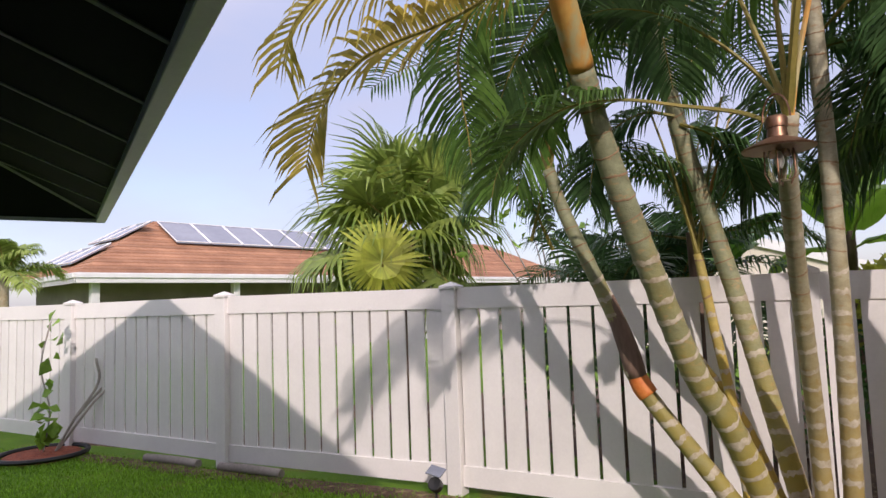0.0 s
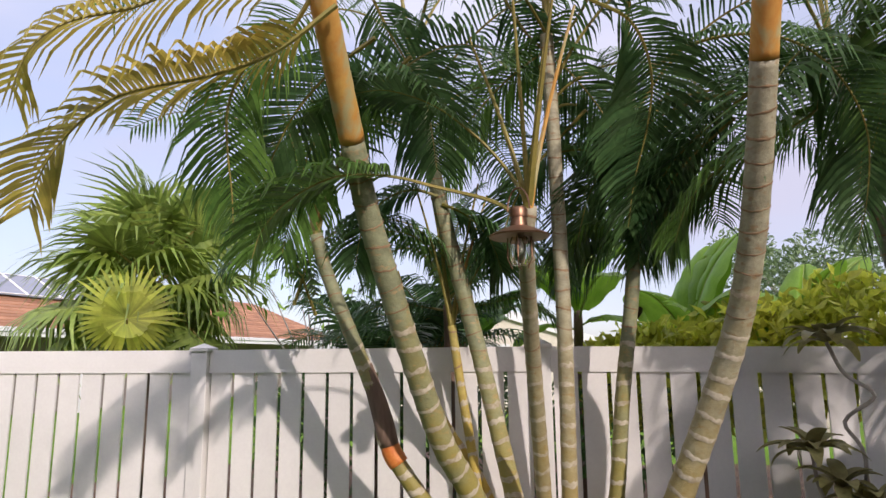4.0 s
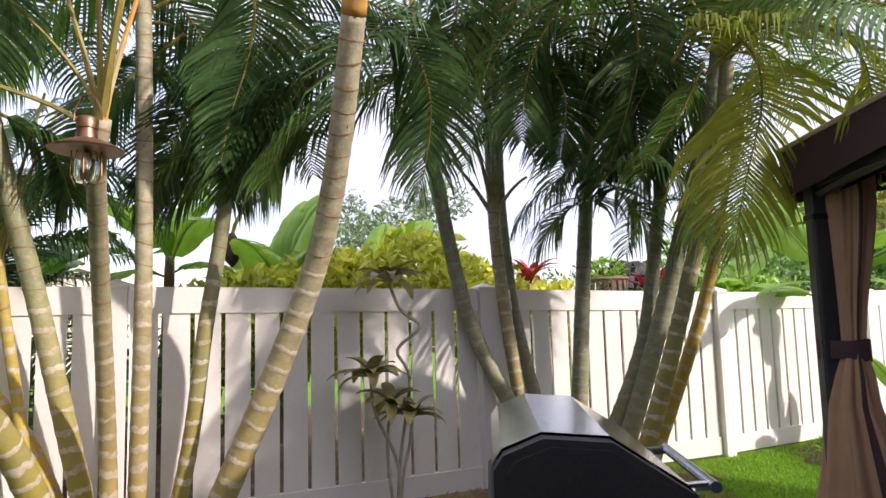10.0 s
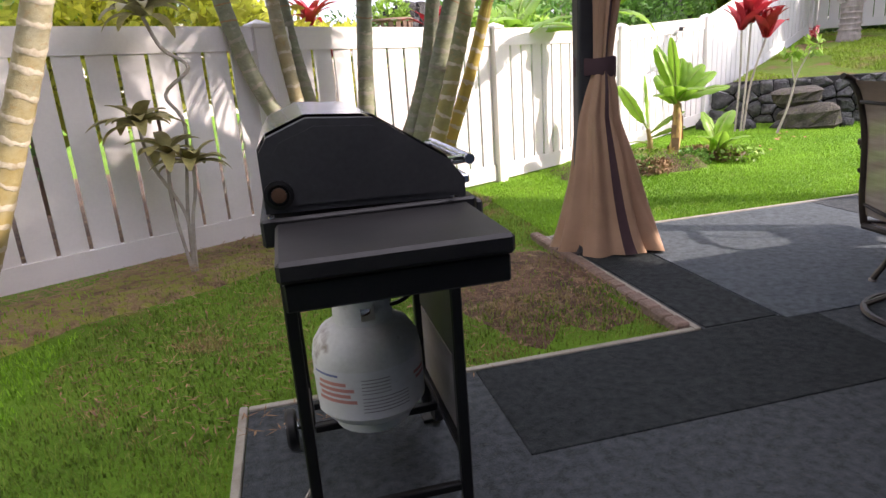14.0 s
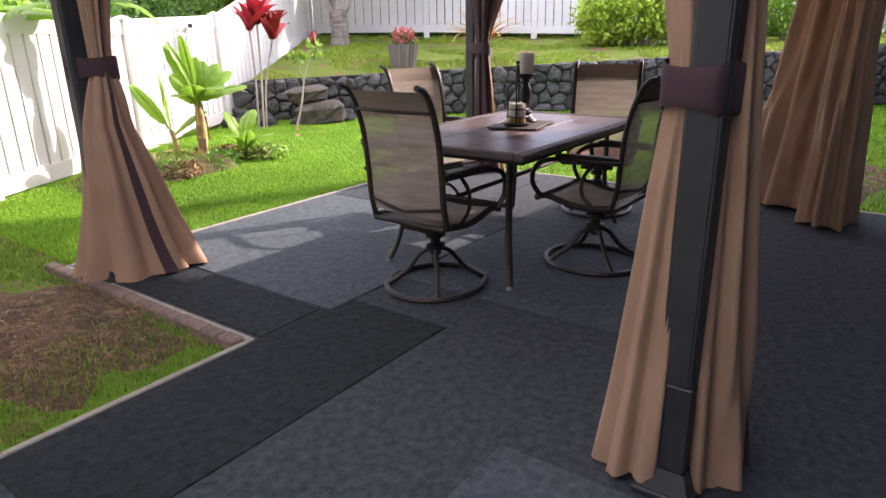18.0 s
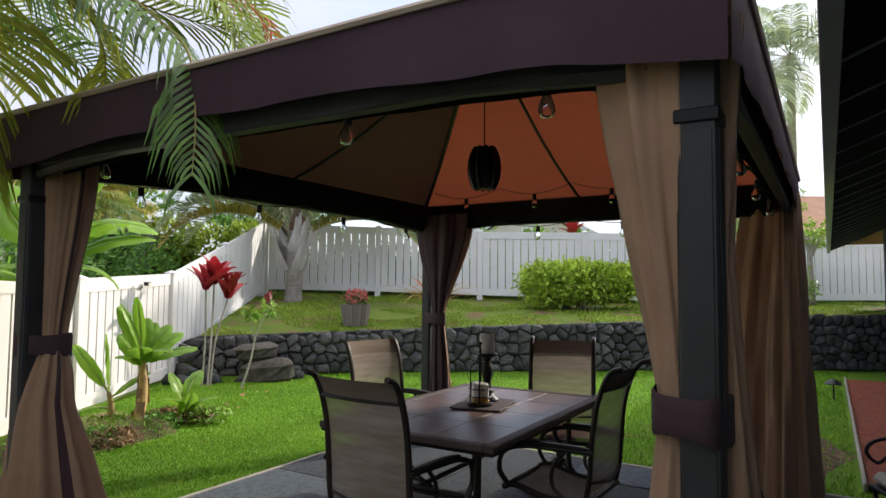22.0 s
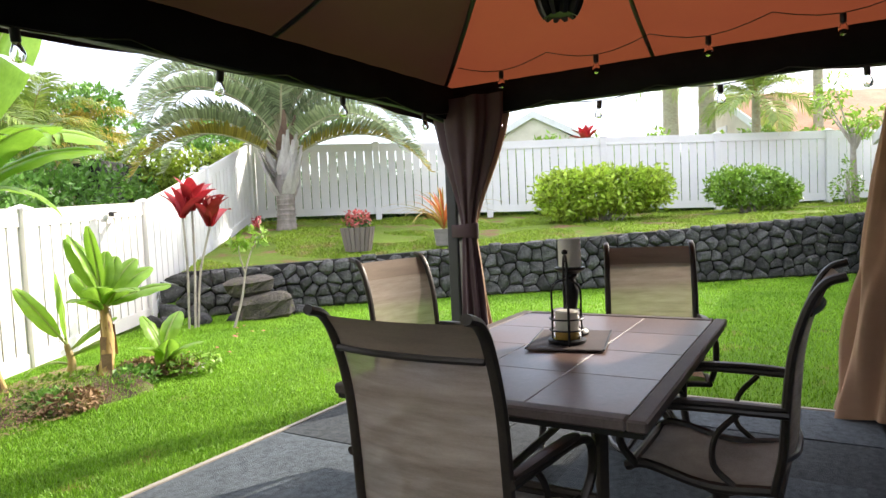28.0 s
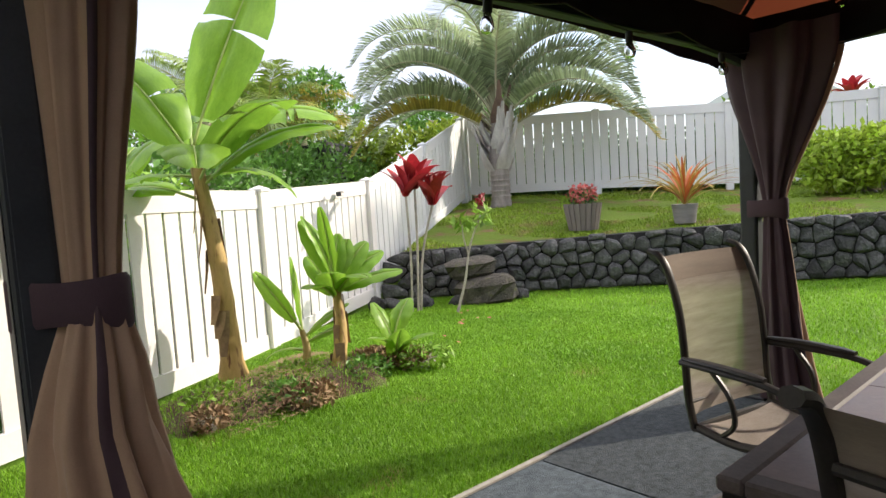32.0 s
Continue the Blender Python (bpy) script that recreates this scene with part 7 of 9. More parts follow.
    (5, LEAF_BLUE, 46, 0.46, 0.025, 0.6, 0.2, [(-0.9, 4.62, 2.83), (-1.27, 4.52, 2.8), (-1.6, 4.42, 2.69), (-1.92, 4.34, 2.45), (-2.04, 4.33, 2.23)]),
    (5, LEAF_BLUE, 46, 0.46, 0.025, 0.6, 0.2, [(-0.81, 4.28, 2.62), (-1.02, 4.24, 2.56), (-1.18, 4.23, 2.41), (-1.26, 4.24, 2.25)]),
    (4, LEAF_BLUE, 46, 0.46, 0.025, 0.6, 0.2, [(-1.55, 4.52, 2.44), (-1.74, 4.45, 2.35), (-1.95, 4.39, 2.19), (-2.05, 4.35, 2.09)]),
    (14, LEAF_DEAD, 40, 0.34, 0.024, 0.5, 0.2, [(1.87, 4.51, 3.3), (2.3, 3.9, 3.5), (2.61, 3.48, 3.32), (2.76, 3.33, 3.15), (2.86, 3.19, 2.99), (2.99, 3.15, 2.85)]),
):
    hero_frond(SEEN_PALMS[owner][0], spine, n, leaf, width, tone, n + owner, droop, vee, 0.46 if owner == 3 else 0.12)

# orange sheaths and scars on the canes
lab = SEEN_PALMS[1][0]
part("peeling_sheath", Shape().tube(spline([(-2.565, 3.035, 1.03), (-2.61, 2.98, 1.28), (-2.66, 2.92, 1.50)], 5), [0.056, 0.060, 0.062, 0.060, 0.058, 0.056, 0.053, 0.050, 0.048, 0.046, 0.044], 12), SHEATH_DRY, lab, "peeling brown leaf sheath", smooth="all")
part("fresh_scar", Shape().tube(spline([(-2.525, 3.075, 0.92), (-2.56, 3.05, 0.99), (-2.59, 3.02, 1.12)], 4), [0.060, 0.061, 0.062, 0.061, 0.060, 0.058, 0.056, 0.054, 0.05], 12), SHAFT_HOT, lab, "bright orange fresh scar", smooth="all")
for cane_no, foot, tips in (
    (10, (0.29, 5.22, 2.12), ((-0.14, 4.94, 2.67), (0.09, 4.91, 3.0), (0.28, 4.87, 3.13), (0.44, 4.91, 3.13), (0.55, 5.1, 2.42))),
    (12, (1.07, 5.38, 2.75), ((0.92, 4.93, 3.24), (1.02, 4.87, 3.34), (1.16, 4.88, 3.24))),
):
    for tip_at in tips:
        mid = Vector(foot).lerp(Vector(tip_at), 0.45) + Vector((0, 0, 0.10))
        part("leaf_stalk", Shape().tube(bend(foot, mid, tip_at, 6), [0.020, 0.018, 0.015, 0.013, 0.012, 0.011, 0.010], 6), BARK_GREEN, SEEN_PALMS[cane_no][0], smooth=True)
for x, y, z, k in ((-1.34, 2.66, 2.18, 0), (-2.48, 3.55, 1.72, 1), (-2.84, 2.67, 2.25, 2)):
    for j in range(4):
        a = 1.7 * j + k
        part("leaf_stalk", Shape().tube(bend((x, y, z), (x + 0.06 * math.cos(a), y + 0.06 * math.sin(a), z + 0.35), (x + 0.28 * math.cos(a), y + 0.28 * math.sin(a), z + 0.95), 5), [0.018, 0.015, 0.012, 0.010, 0.008, 0.007], 6), RACHIS if j else SHAFT, SEEN_PALMS[(3, 7, 1)[k]][0], smooth=True)

# copper lantern hung on a cane
lp = thing("garden_lantern", "copper garden lantern with a glass jar strapped to a palm cane", "lantern", pose(-1.36, 2.60, 2.09) @ Matrix.Scale(1.18, 4))
part("shade", Shape().lathe([(0.115, -0.018), (0.118, -0.012), (0.07, 0.012), (0.034, 0.026), (0.030, 0.060), (0.0, 0.062)], 24), COPPER, lp, smooth=True)
part("collar", Shape().lathe([(0.034, 0.06), (0.036, 0.09), (0.03, 0.10), (0.0, 0.10)], 16), COPPER, lp, smooth=True)
part("glass_jar", Shape().lathe([(0.034, -0.02), (0.040, -0.04), (0.040, -0.10), (0.030, -0.125), (0.0, -0.13)], 16), CLEAR, lp, smooth=True)
part("bulb", Shape().lathe([(0.010, -0.02), (0.018, -0.045), (0.020, -0.06), (0.012, -0.08), (0.0, -0.085)], 12), WAX, lp, smooth=True)
for k in range(4):
    a = k * math.pi / 2 + 0.4
    part("cage_wire", Shape().tube([(0.045 * math.cos(a), 0.045 * math.sin(a), -0.01), (0.047 * math.cos(a), 0.047 * math.sin(a), -0.10), (0.03 * math.cos(a), 0.03 * math.sin(a), -0.14)], 0.003, 5), COPPER, lp)
part("hoop", Shape().tube([(0.05 * math.cos(t), 0, 0.09 + 0.09 * math.sin(t)) for t in (math.pi * i / 10 for i in range(11))], 0.0035, 5), COPPER, lp)


# ---------------------------------------------------------------- fan palm behind the fence
def fan_leaf(r, mat, n=38, R=0.62, stalk=0.5, spread=150):
    """A round pleated leaf with split, hanging finger tips; it faces up from a stalk along +x."""
    s = Shape()
    for k in range(n):
        a = radians(-spread + 2 * spread * k / (n - 1))
        d = Vector((math.cos(a), math.sin(a), 0))
        side = Vector((-d.y, d.x, 0))
        w = R * 0.040
        L = R * (0.85 + 0.15 * math.cos(a)) * r.uniform(0.92, 1.08)
        o = Vector((stalk, 0, 0))
        drop = r.uniform(0.35, 1.15)
        q = [o, o + d * L * 0.44 + Vector((0, 0, 0.04)), o + d * L * 0.80 + Vector((0, 0, -0.10 * drop)), o + d * L * 1.02 + Vector((0, 0, -0.42 * drop * R / 0.6))]
        i0 = len(s.v)
        s.v += [tuple(q[0] + side * 0.006), tuple(q[0] - side * 0.006), tuple(q[1] + side * w), tuple(q[1] - side * w + Vector((0, 0, 0.012))), tuple(q[2] + side * w * 0.55), tuple(q[2] - side * w * 0.55), tuple(q[3])]
        s.f += [(i0, i0 + 1, i0 + 3, i0 + 2), (i0 + 2, i0 + 3, i0 + 5, i0 + 4), (i0 + 4, i0 + 5, i0 + 6)]
    leaf = len(s.f)
    s.tube([(0, 0, 0), (stalk * 0.6, 0, 0.05), (stalk, 0, 0)], [0.014, 0.010, 0.008], 5)
    me = s.mesh("fan_leaf", False)
    me.materials.append(mat)
    me.materials.append(RACHIS)
    me.polygons.foreach_set("material_index", [0] * leaf + [1] * (len(s.f) - leaf))
    return me


def fan_palm(x, y, z0, z1, label, count, scale, seed, tones):
    r = random.Random(seed)
    fp = thing("fan_palm", label, "palm tree")
    part("trunk", Shape().tube([(x, y, z0), (x, y, z1)], [0.13, 0.11], 12), SHEATH_DRY, fp, smooth="all")
    meshes = [fan_leaf(random.Random(seed + i), tones[i % len(tones)], stalk=0.45 + 0.1 * (i % 3)) for i in range(6)]
    for k in range(count):
        t = k / count
        el = 80 - 125 * t + r.uniform(-8, 8)
        m = Matrix.Translation((x, y, z1 - 0.25 * t)) @ Matrix.Rotation(radians(137.5 * k), 4, "Z") @ Matrix.Rotation(radians(-el), 4, "Y") @ Matrix.Rotation(radians(r.uniform(-20, 20)), 4, "X") @ Matrix.Scale(scale * r.uniform(0.85, 1.12), 4)
        part("fan_leaf", meshes[k % 6], None, fp, m=m)
    return fp


fan = fan_palm(-6.98, 3.76, -0.05, 2.45, "bushy green fan palm rising behind the white fence", 30, 1.22, 21, (LEAF_FAN, LEAF_FRESH, LEAF_FAN, LEAF_FRESH, LEAF_FAN))
# one old yellow leaf that faces the yard, and unopened spears
facing = Vector((0.88, -0.44, 0.10)).normalized()
rise = (Vector((0, 0, 1)) - facing * facing.z).normalized()
turn = Matrix((rise, facing.cross(rise), facing)).transposed().to_4x4()
part("fan_leaf", fan_leaf(random.Random(5), LEAF_LIME, 46, 0.60, 0.05, 172), None, fan, "yellow-green fan leaf", m=Matrix.Translation((-6.00, 3.07, 1.90)) @ turn)
for k in range(5):
    a = 1.25 * k
    part("spear", Shape().tube([(-6.98, 3.76, 2.4), (-6.98 + 0.14 * math.cos(a), 3.76 + 0.14 * math.sin(a), 3.05), (-6.98 + 0.34 * math.cos(a), 3.76 + 0.34 * math.sin(a), 3.55 + 0.06 * k)], [0.020, 0.016, 0.003], 5), LEAF_FAN, fan, smooth=True)


# ---------------------------------------------------------------- bananas
def banana_leaf(L, W, rise, fall, mat, seed, torn=0.05):
    """A long paddle leaf, raised beside its midrib and hanging at its rim, with a few tears."""
    r = random.Random(seed)
    p, pts = Vector((0, 0, 0)), [Vector((0, 0, 0))]
    n = 20
    for i in range(n):
        a = radians(rise - fall * ((i + 0.5) / n) ** 1.4)
        p = p + Vector((math.cos(a), 0, math.sin(a))) * (L / n)
        pts.append(p)
    stalk, cols = 0.15, (0.0, 0.3, 0.65, 1.0)
    wave = r.uniform(0, 6)

    def row(i, sd, pull=0.0):
        u = (i / n - stalk) / (1 - stalk)
        w = W * max(0.0, math.sin(math.pi * min(1.0, 0.03 + 0.95 * max(0.0, u)))) ** 0.5
        d = (pts[min(i + 1, n)] - pts[max(i - 1, 0)]).normalized()
        up = d.cross(Vector((0, 1, 0))) * -1
        up = up if up.z > 0 or abs(up.z) < 0.05 else -up
        out = []
        for c in cols:
            ripple = 0.05 * math.sin(i * 1.3 + wave + sd) * c
            q = pts[i] + Vector((0, sd * w * c, 0)) + up * w * (0.42 * c - 0.55 * c * c + ripple)
            q += (pts[max(i - 1, 0)] - pts[i]) * pull * c - Vector((0, 0, pull * w * 0.3 * c))
            out.append(q)
        return out

    s = Shape()
    first = next(i for i in range(n) if i / n >= stalk)
    for sd in (-1, 1):
        for i in range(first, n):
            a, b = row(i, sd), row(i + 1, sd, 0.5 if r.random() < torn else 0.0)
            for k in range(3):
                s.quad(a[k], b[k], b[k + 1], a[k + 1])
    leaf = len(s.f)
    s.tube(pts, [0.013 * (1 - 0.85 * i / n) for i in range(n + 1)], 5)
    me = s.mesh("banana_leaf", False)
    me.materials.append(mat)
    me.materials.append(MIDRIB)
    me.polygons.foreach_set("material_index", [0] * leaf + [1] * (len(s.f) - leaf))
    bm = bmesh.new()
    bm.from_mesh(me)
    bmesh.ops.remove_doubles(bm, verts=bm.verts, dist=0.0004)
    bm.to_mesh(me)
    bm.free()
    me.polygons.foreach_set("use_smooth", [True] * len(me.polygons))
    return me


def banana_plant(name, label, base, top, r0, leaves, seed, stem=None, mat=None, husk=True, torn=0.05):
    """Stem from base to top and leaves (turn, length, width, rise, fall)."""
    bp = thing(name, label, "banana plant", pose(*base))
    base, top = Vector((0, 0, 0)), Vector(top) - Vector(base)
    mid = base.lerp(top, 0.5) + Vector((0.03, -0.02, 0))
    path = spline([base, mid, top], 8)
    n = len(path) - 1
    part("stem", Shape().tube(path, [r0 * (1 + 0.5 * max(0, 1 - 6 * i / n)) * (1 - 0.5 * i / n) * (1 + 0.05 * math.sin(i * 2.3)) for i in range(n + 1)], 12), stem or BANANA_STEM, bp, smooth="all")
    if husk:
        r = random.Random(seed)
        for k in range(7):
            i = r.randrange(2, n - 2)
            a = r.uniform(0, 6.28)
            p = path[i]
            rr = r0 * (1 - 0.5 * i / n) * 1.05
            o = Vector((math.cos(a), math.sin(a), 0))
            q = Vector((-math.sin(a), math.cos(a), 0))
            h = r.uniform(0.12, 0.3)
            part("husk", Shape().grid([[p + o * rr + q * w * rr * 0.7 + Vector((0, 0, 0.05)) for w in (-1, 0, 1)], [p + o * rr * 1.25 + q * w * rr * 0.6 + Vector((0, 0, -h * 0.4)) for w in (-1, 0, 1)], [p + o * rr * 1.7 + q * w * rr * 0.3 + Vector((0, 0, -h)) for w in (-1, 0, 1)]]), DRYLEAF, bp, "dry brown husk", smooth="all")
    for j, (turn, L, W, rise, fall, *roll) in enumerate(leaves):
        me = banana_leaf(L, W, rise, fall, mat or BANANA, seed * 31 + j, torn)
        spin = Matrix.Rotation(radians(sum(roll)), 4, Vector((math.cos(radians(rise)), 0, math.sin(radians(rise)))))
        part("leaf", me, None, bp, m=Matrix.Translation(top - Vector((0, 0, 0.04 * j if len(leaves) < 12 else 0.012 * j))) @ Matrix.Rotation(radians(turn), 4, "Z") @ spin)
    return bp


banana_plant("banana_plant", "tall banana plant with orange-brown stem by the white fence", (3.67, 6.74, 0.0), (3.54, 6.80, 1.78), 0.085, [(-25, 1.55, 0.27, 70, 22, 72), (-40, 1.15, 0.20, 38, 70, 30), (150, 1.0, 0.24, 62, 40, -65), (-110, 1.0, 0.22, 20, 60), (70, 1.1, 0.22, 55, 60), (165, 0.75, 0.17, 10, 60), (-30, 0.8, 0.15, 25, 90), (-75, 1.2, 0.2, 50, 60), (-45, 1.15, 0.16, 44, 56, 30), (135, 1.0, 0.17, 25, 80, -20)], 3, torn=0.07)
banana_plant("banana_plant", "young banana plant with broad light green leaves in the earth bed", (4.27, 6.28, 0.02), (4.36, 6.36, 0.72), 0.062, [(154, 0.55, 0.111, 72, 20, -50), (175, 0.59, 0.086, 76, 22, -40), (140, 0.62, 0.07, 86, 10, 60), (40, 0.44, 0.082, 80, 24), (0, 0.42, 0.09, 74, 26, 40), (-22, 0.47, 0.098, 62, 34, 45), (-31, 0.5, 0.102, 50, 40, 40), (-48, 0.55, 0.115, 30, 34, 20), (-88, 0.49, 0.107, 50, 70), (230, 0.42, 0.115, 62, 66), (112, 0.46, 0.098, 62, 40, -30), (205, 0.45, 0.098, 48, 66)], 5, torn=0.0)
banana_plant("banana_plant", "small banana sucker with upright leaves in the earth bed", (4.17, 6.62, 0.02), (4.20, 6.64, 0.36), 0.042, [(152, 0.58, 0.085, 58, 6, -50), (70, 0.62, 0.10, 86, 8, 70), (-35, 0.46, 0.05, 45, 30, 30), (-45, 0.42, 0.045, 30, 30, 30), (140, 0.35, 0.03, 15, 70)], 7, husk=False, stem=BARK_OLD, torn=0.0)
banana_plant("banana_plant", "small banana sucker with pale green leaves", (4.77, 6.24, 0.02), (4.80, 6.26, 0.20), 0.03, [(20, 0.42, 0.10, 65, 40), (110, 0.40, 0.10, 75, 30), (200, 0.36, 0.09, 50, 50), (290, 0.45, 0.10, 48, 50), (340, 0.5, 0.10, 25, 45), (250, 0.4, 0.1, 70, 30)], 9, husk=False, stem=BARK_GREEN, torn=0.0)
for (x, y, z), lean, stem, tone, leaves, k in (
    ((-3.10, 6.50, 2.10), 0.06, SHEATH_DRY, BANANA, [(20, 1.1, 0.24, 68, 60), (75, 1.2, 0.25, 75, 50), (140, 1.1, 0.24, 60, 70), (205, 1.2, 0.26, 66, 65), (262, 1.1, 0.26, 60, 75), (318, 1.15, 0.25, 55, 80), (350, 0.9, 0.2, 25, 80), (240, 0.9, 0.2, 20, 80)], 11),
    ((-2.02, 7.00, 1.72), 0.03, SHEATH_DRY, BANANA, [(10, 1.15, 0.27, 78, 30, 50), (-40, 1.25, 0.28, 72, 40, 70), (60, 1.2, 0.26, 80, 30, 20), (130, 1.1, 0.27, 70, 40, -60), (190, 1.1, 0.26, 62, 60, -50), (250, 1.05, 0.27, 66, 60), (300, 1.2, 0.27, 58, 60, 40), (335, 1.0, 0.22, 40, 60, 40)], 13),
    ((-1.05, 7.35, 1.55), 0.03, SHEATH_DRY, BANANA, [(0, 1.2, 0.25, 70, 50, 60), (-60, 1.1, 0.24, 75, 50, 30), (90, 1.2, 0.24, 78, 40), (180, 1.1, 0.25, 66, 60, -60), (240, 1.0, 0.24, 60, 70), (310, 1.0, 0.22, 45, 70)], 15),
    ((-4.20, 5.90, 1.70), 0.05, SHEATH_DRY, BANANA_DEEP, [(45 * q + 7, 1.1, 0.24, 60 - 4 * q, 70) for q in range(8)], 17),
    ((3.60, 9.20, 1.50), 0.05, SHEATH_DRY, BANANA, [(45 * q + 9, 1.15, 0.24, 70 - 4 * q, 70) for q in range(8)], 23),
):
    banana_plant("banana_plant", "leafy banana plant growing behind the white fence", (x, y, -0.1), (x + lean, y + lean, z), 0.09, leaves, k, stem=stem, mat=tone, husk=False)
bf = thing("banana_flower", "dark purple banana flower bud hanging behind the fence", "flower", pose(-2.45, 6.72, 2.14) @ Matrix.Scale(1.25, 4))
part("bud", Shape().lathe([(0.0, -0.18), (0.05, -0.12), (0.075, -0.03), (0.06, 0.06), (0.02, 0.12)], 12), TRIMCLOTH, bf, smooth="all")
part("stalk", Shape().tube(bend((0, 0, 0.1), (0.02, 0.05, 0.35), (0.2, 0.2, 0.45), 5), 0.018, 6), RACHIS, bf, smooth=True)


# ---------------------------------------------------------------- strappy plants
def rosette(parent, at, n, L, W, rise, fall, mat, seed, name="leaf", label=""):
    r = random.Random(seed)
    shape_cache = []
    for v in range(3):
        spine = arc(L * (0.85 + 0.15 * v), rise - 12 * v, fall + 10 * v)
        sh = Shape()
        pts = spline(spine, 2)
        m = len(pts) - 1
        rows = []
        for i, p in enumerate(pts):
            w = W * math.sin(math.pi * min(1, 0.12 + 0.86 * i / m)) ** 0.7
            rows.append([(p.x, -w, p.z + w * 0.35), (p.x, 0, p.z), (p.x, w, p.z + w * 0.35)])
        shape_cache.append(sh.grid(rows).mesh(name, "all"))
    for me in shape_cache:
        me.materials.append(mat)
    for k in range(n):
        m = Matrix.Translation(at) @ Matrix.Rotation(radians(137.5 * k + r.uniform(-15, 15)), 4, "Z") @ Matrix.Rotation(radians(r.uniform(-22, 12)), 4, "Y") @ Matrix.Scale(r.uniform(0.75, 1.1), 4)
        part(name, shape_cache[k % 3], None, parent, label, m=m)


ti = thing("ti_plant", "red-leaved ti plant on thin bent canes by the lava wall", "ti plant", pose(6.50, 8.02, 0.0))
for x0, y0, x1, y1, z1, n in ((0.0, 0.0, 0.05, -0.02, 1.68, 13), (0.06, 0.02, 0.22, -0.12, 1.48, 11), (-0.05, 0.05, -0.06, 0.02, 1.60, 7)):
    part("cane", Shape().tube(spline([(x0, y0, 0), (x0 * 0.7 + x1 * 0.3 + 0.05, y0 + 0.02, z1 * 0.45), (x1, y1, z1 - 0.22)], 6), 0.014, 7), TWIG, ti, smooth=True)
    rosette(ti, (x1, y1, z1 - 0.24), n, 0.46, 0.088, 80, 30, TI_RED, int(z1 * 100))
tg = thing("croton_sapling", "thin sapling with small pale green leaves and a red tip", "sapling", pose(6.7, 7.55, 0.0))
part("cane", Shape().tube(spline([(0, 0, 0), (0.10, -0.05, 0.35), (0.16, -0.10, 0.75), (0.30, -0.16, 1.1)], 6), [0.018 - 0.0006 * i for i in range(19)], 7), TWIG, tg, smooth=True)
part("branch", Shape().tube(spline([(0.14, -0.09, 0.65), (0.05, -0.12, 0.85), (0.02, -0.14, 1.0)], 4), 0.010, 6), TWIG, tg, smooth=True)
leaf_cloud("foliage", [(0.30, -0.16, 1.1, 0.14, 0.14, 0.16), (0.02, -0.14, 1.02, 0.12, 0.12, 0.10)], 60, 0.14, SHRUB, tg, 5, 2.4)
leaf_cloud("red_tip", [(0.30, -0.16, 1.28, 0.06, 0.06, 0.07)], 16, 0.10, TI_RED, tg, 6, 2.4)

# bromeliad and dracaena stems in front of the fence
dr = thing("dracaena", "spindly dracaena with olive rosettes on crooked stems at the fence", "dracaena", pose(-0.42, 4.45, 0.0))
for path, n, L in (([(0.0, 0, 0), (0.02, 0, 0.4), (-0.12, -0.03, 0.75), (-0.15, -0.03, 0.98)], 13, 0.26), ([(0.02, 0, 0), (0.05, 0, 0.35), (0.10, -0.02, 0.55), (0.12, -0.05, 0.72)], 12, 0.24), ([(0.0, 0.02, 0), (0.03, 0.03, 0.45), (0.10, 0.05, 0.95), (0.02, 0.05, 1.15), (0.18, 0.03, 1.30), (0.05, 0.02, 1.42), (-0.02, 0.0, 1.60)], 16, 0.26), ([(0.0, 0.0, 0), (-0.05, 0.0, 0.5), (-0.02, 0, 0.80)], 9, 0.22)):
    part("stem", Shape().tube(spline(path, 5), 0.011, 6), TWIG, dr, smooth=True)
    rosette(dr, path[-1], n + 6, L * 1.1, 0.046, 46, 60, LEAF_OLIVE, int(L * 1000) + n)
sp = thing("spiky_plant", "orange and green spiky potted plant on the wall top", "potted plant", pose(10.15, 6.55, on_terrace(10.15, 6.55)))
part("pot", Shape().lathe([(0.11, 0), (0.14, 0.02), (0.17, 0.26), (0.18, 0.28), (0.15, 0.28), (0.0, 0.24)], 18), CERAMIC, sp, "grey pot", smooth=True)
rosette(sp, (0, 0, 0.26), 40, 1.05, 0.016, 66, 62, BROM_TIP, 71)
rosette(sp, (0, 0, 0.28), 26, 0.75, 0.022, 74, 40, BROM_RED, 72)
pl = thing("potted_flowers", "grey tapered pot of pink flowers on the lava wall", "potted plant", pose(9.42, 7.72, on_terrace(9.42, 7.72)) @ Matrix.Scale(1.15, 4))
part("pot", Shape().lathe([(0.15, 0), (0.165, 0.01), (0.215, 0.30), (0.22, 0.33), (0.20, 0.33), (0.19, 0.29), (0.0, 0.28)], 24), POTWOOD, pl, "grey-brown weathered pot", smooth=True)
for k in range(20):
    part("stave", Shape().prism([(0.172, -0.024, 0.004), (0.172, 0.024, 0.004), (0.232, 0.031, 0.335), (0.232, -0.031, 0.335)], (0.010, 0, 0)), POTWOOD, pl, m=pose(0, 0, 0, 0, 0, 18 * k))
leaf_cloud("leaves", [(0, 0, 0.40, 0.17, 0.17, 0.12)], 160, 0.07, HEDGE, pl, 31)
leaf_cloud("flower_head", [(0, 0, 0.46, 0.19, 0.19, 0.12)], 260, 0.05, FLOWER_PINK, pl, 32, 1.3)


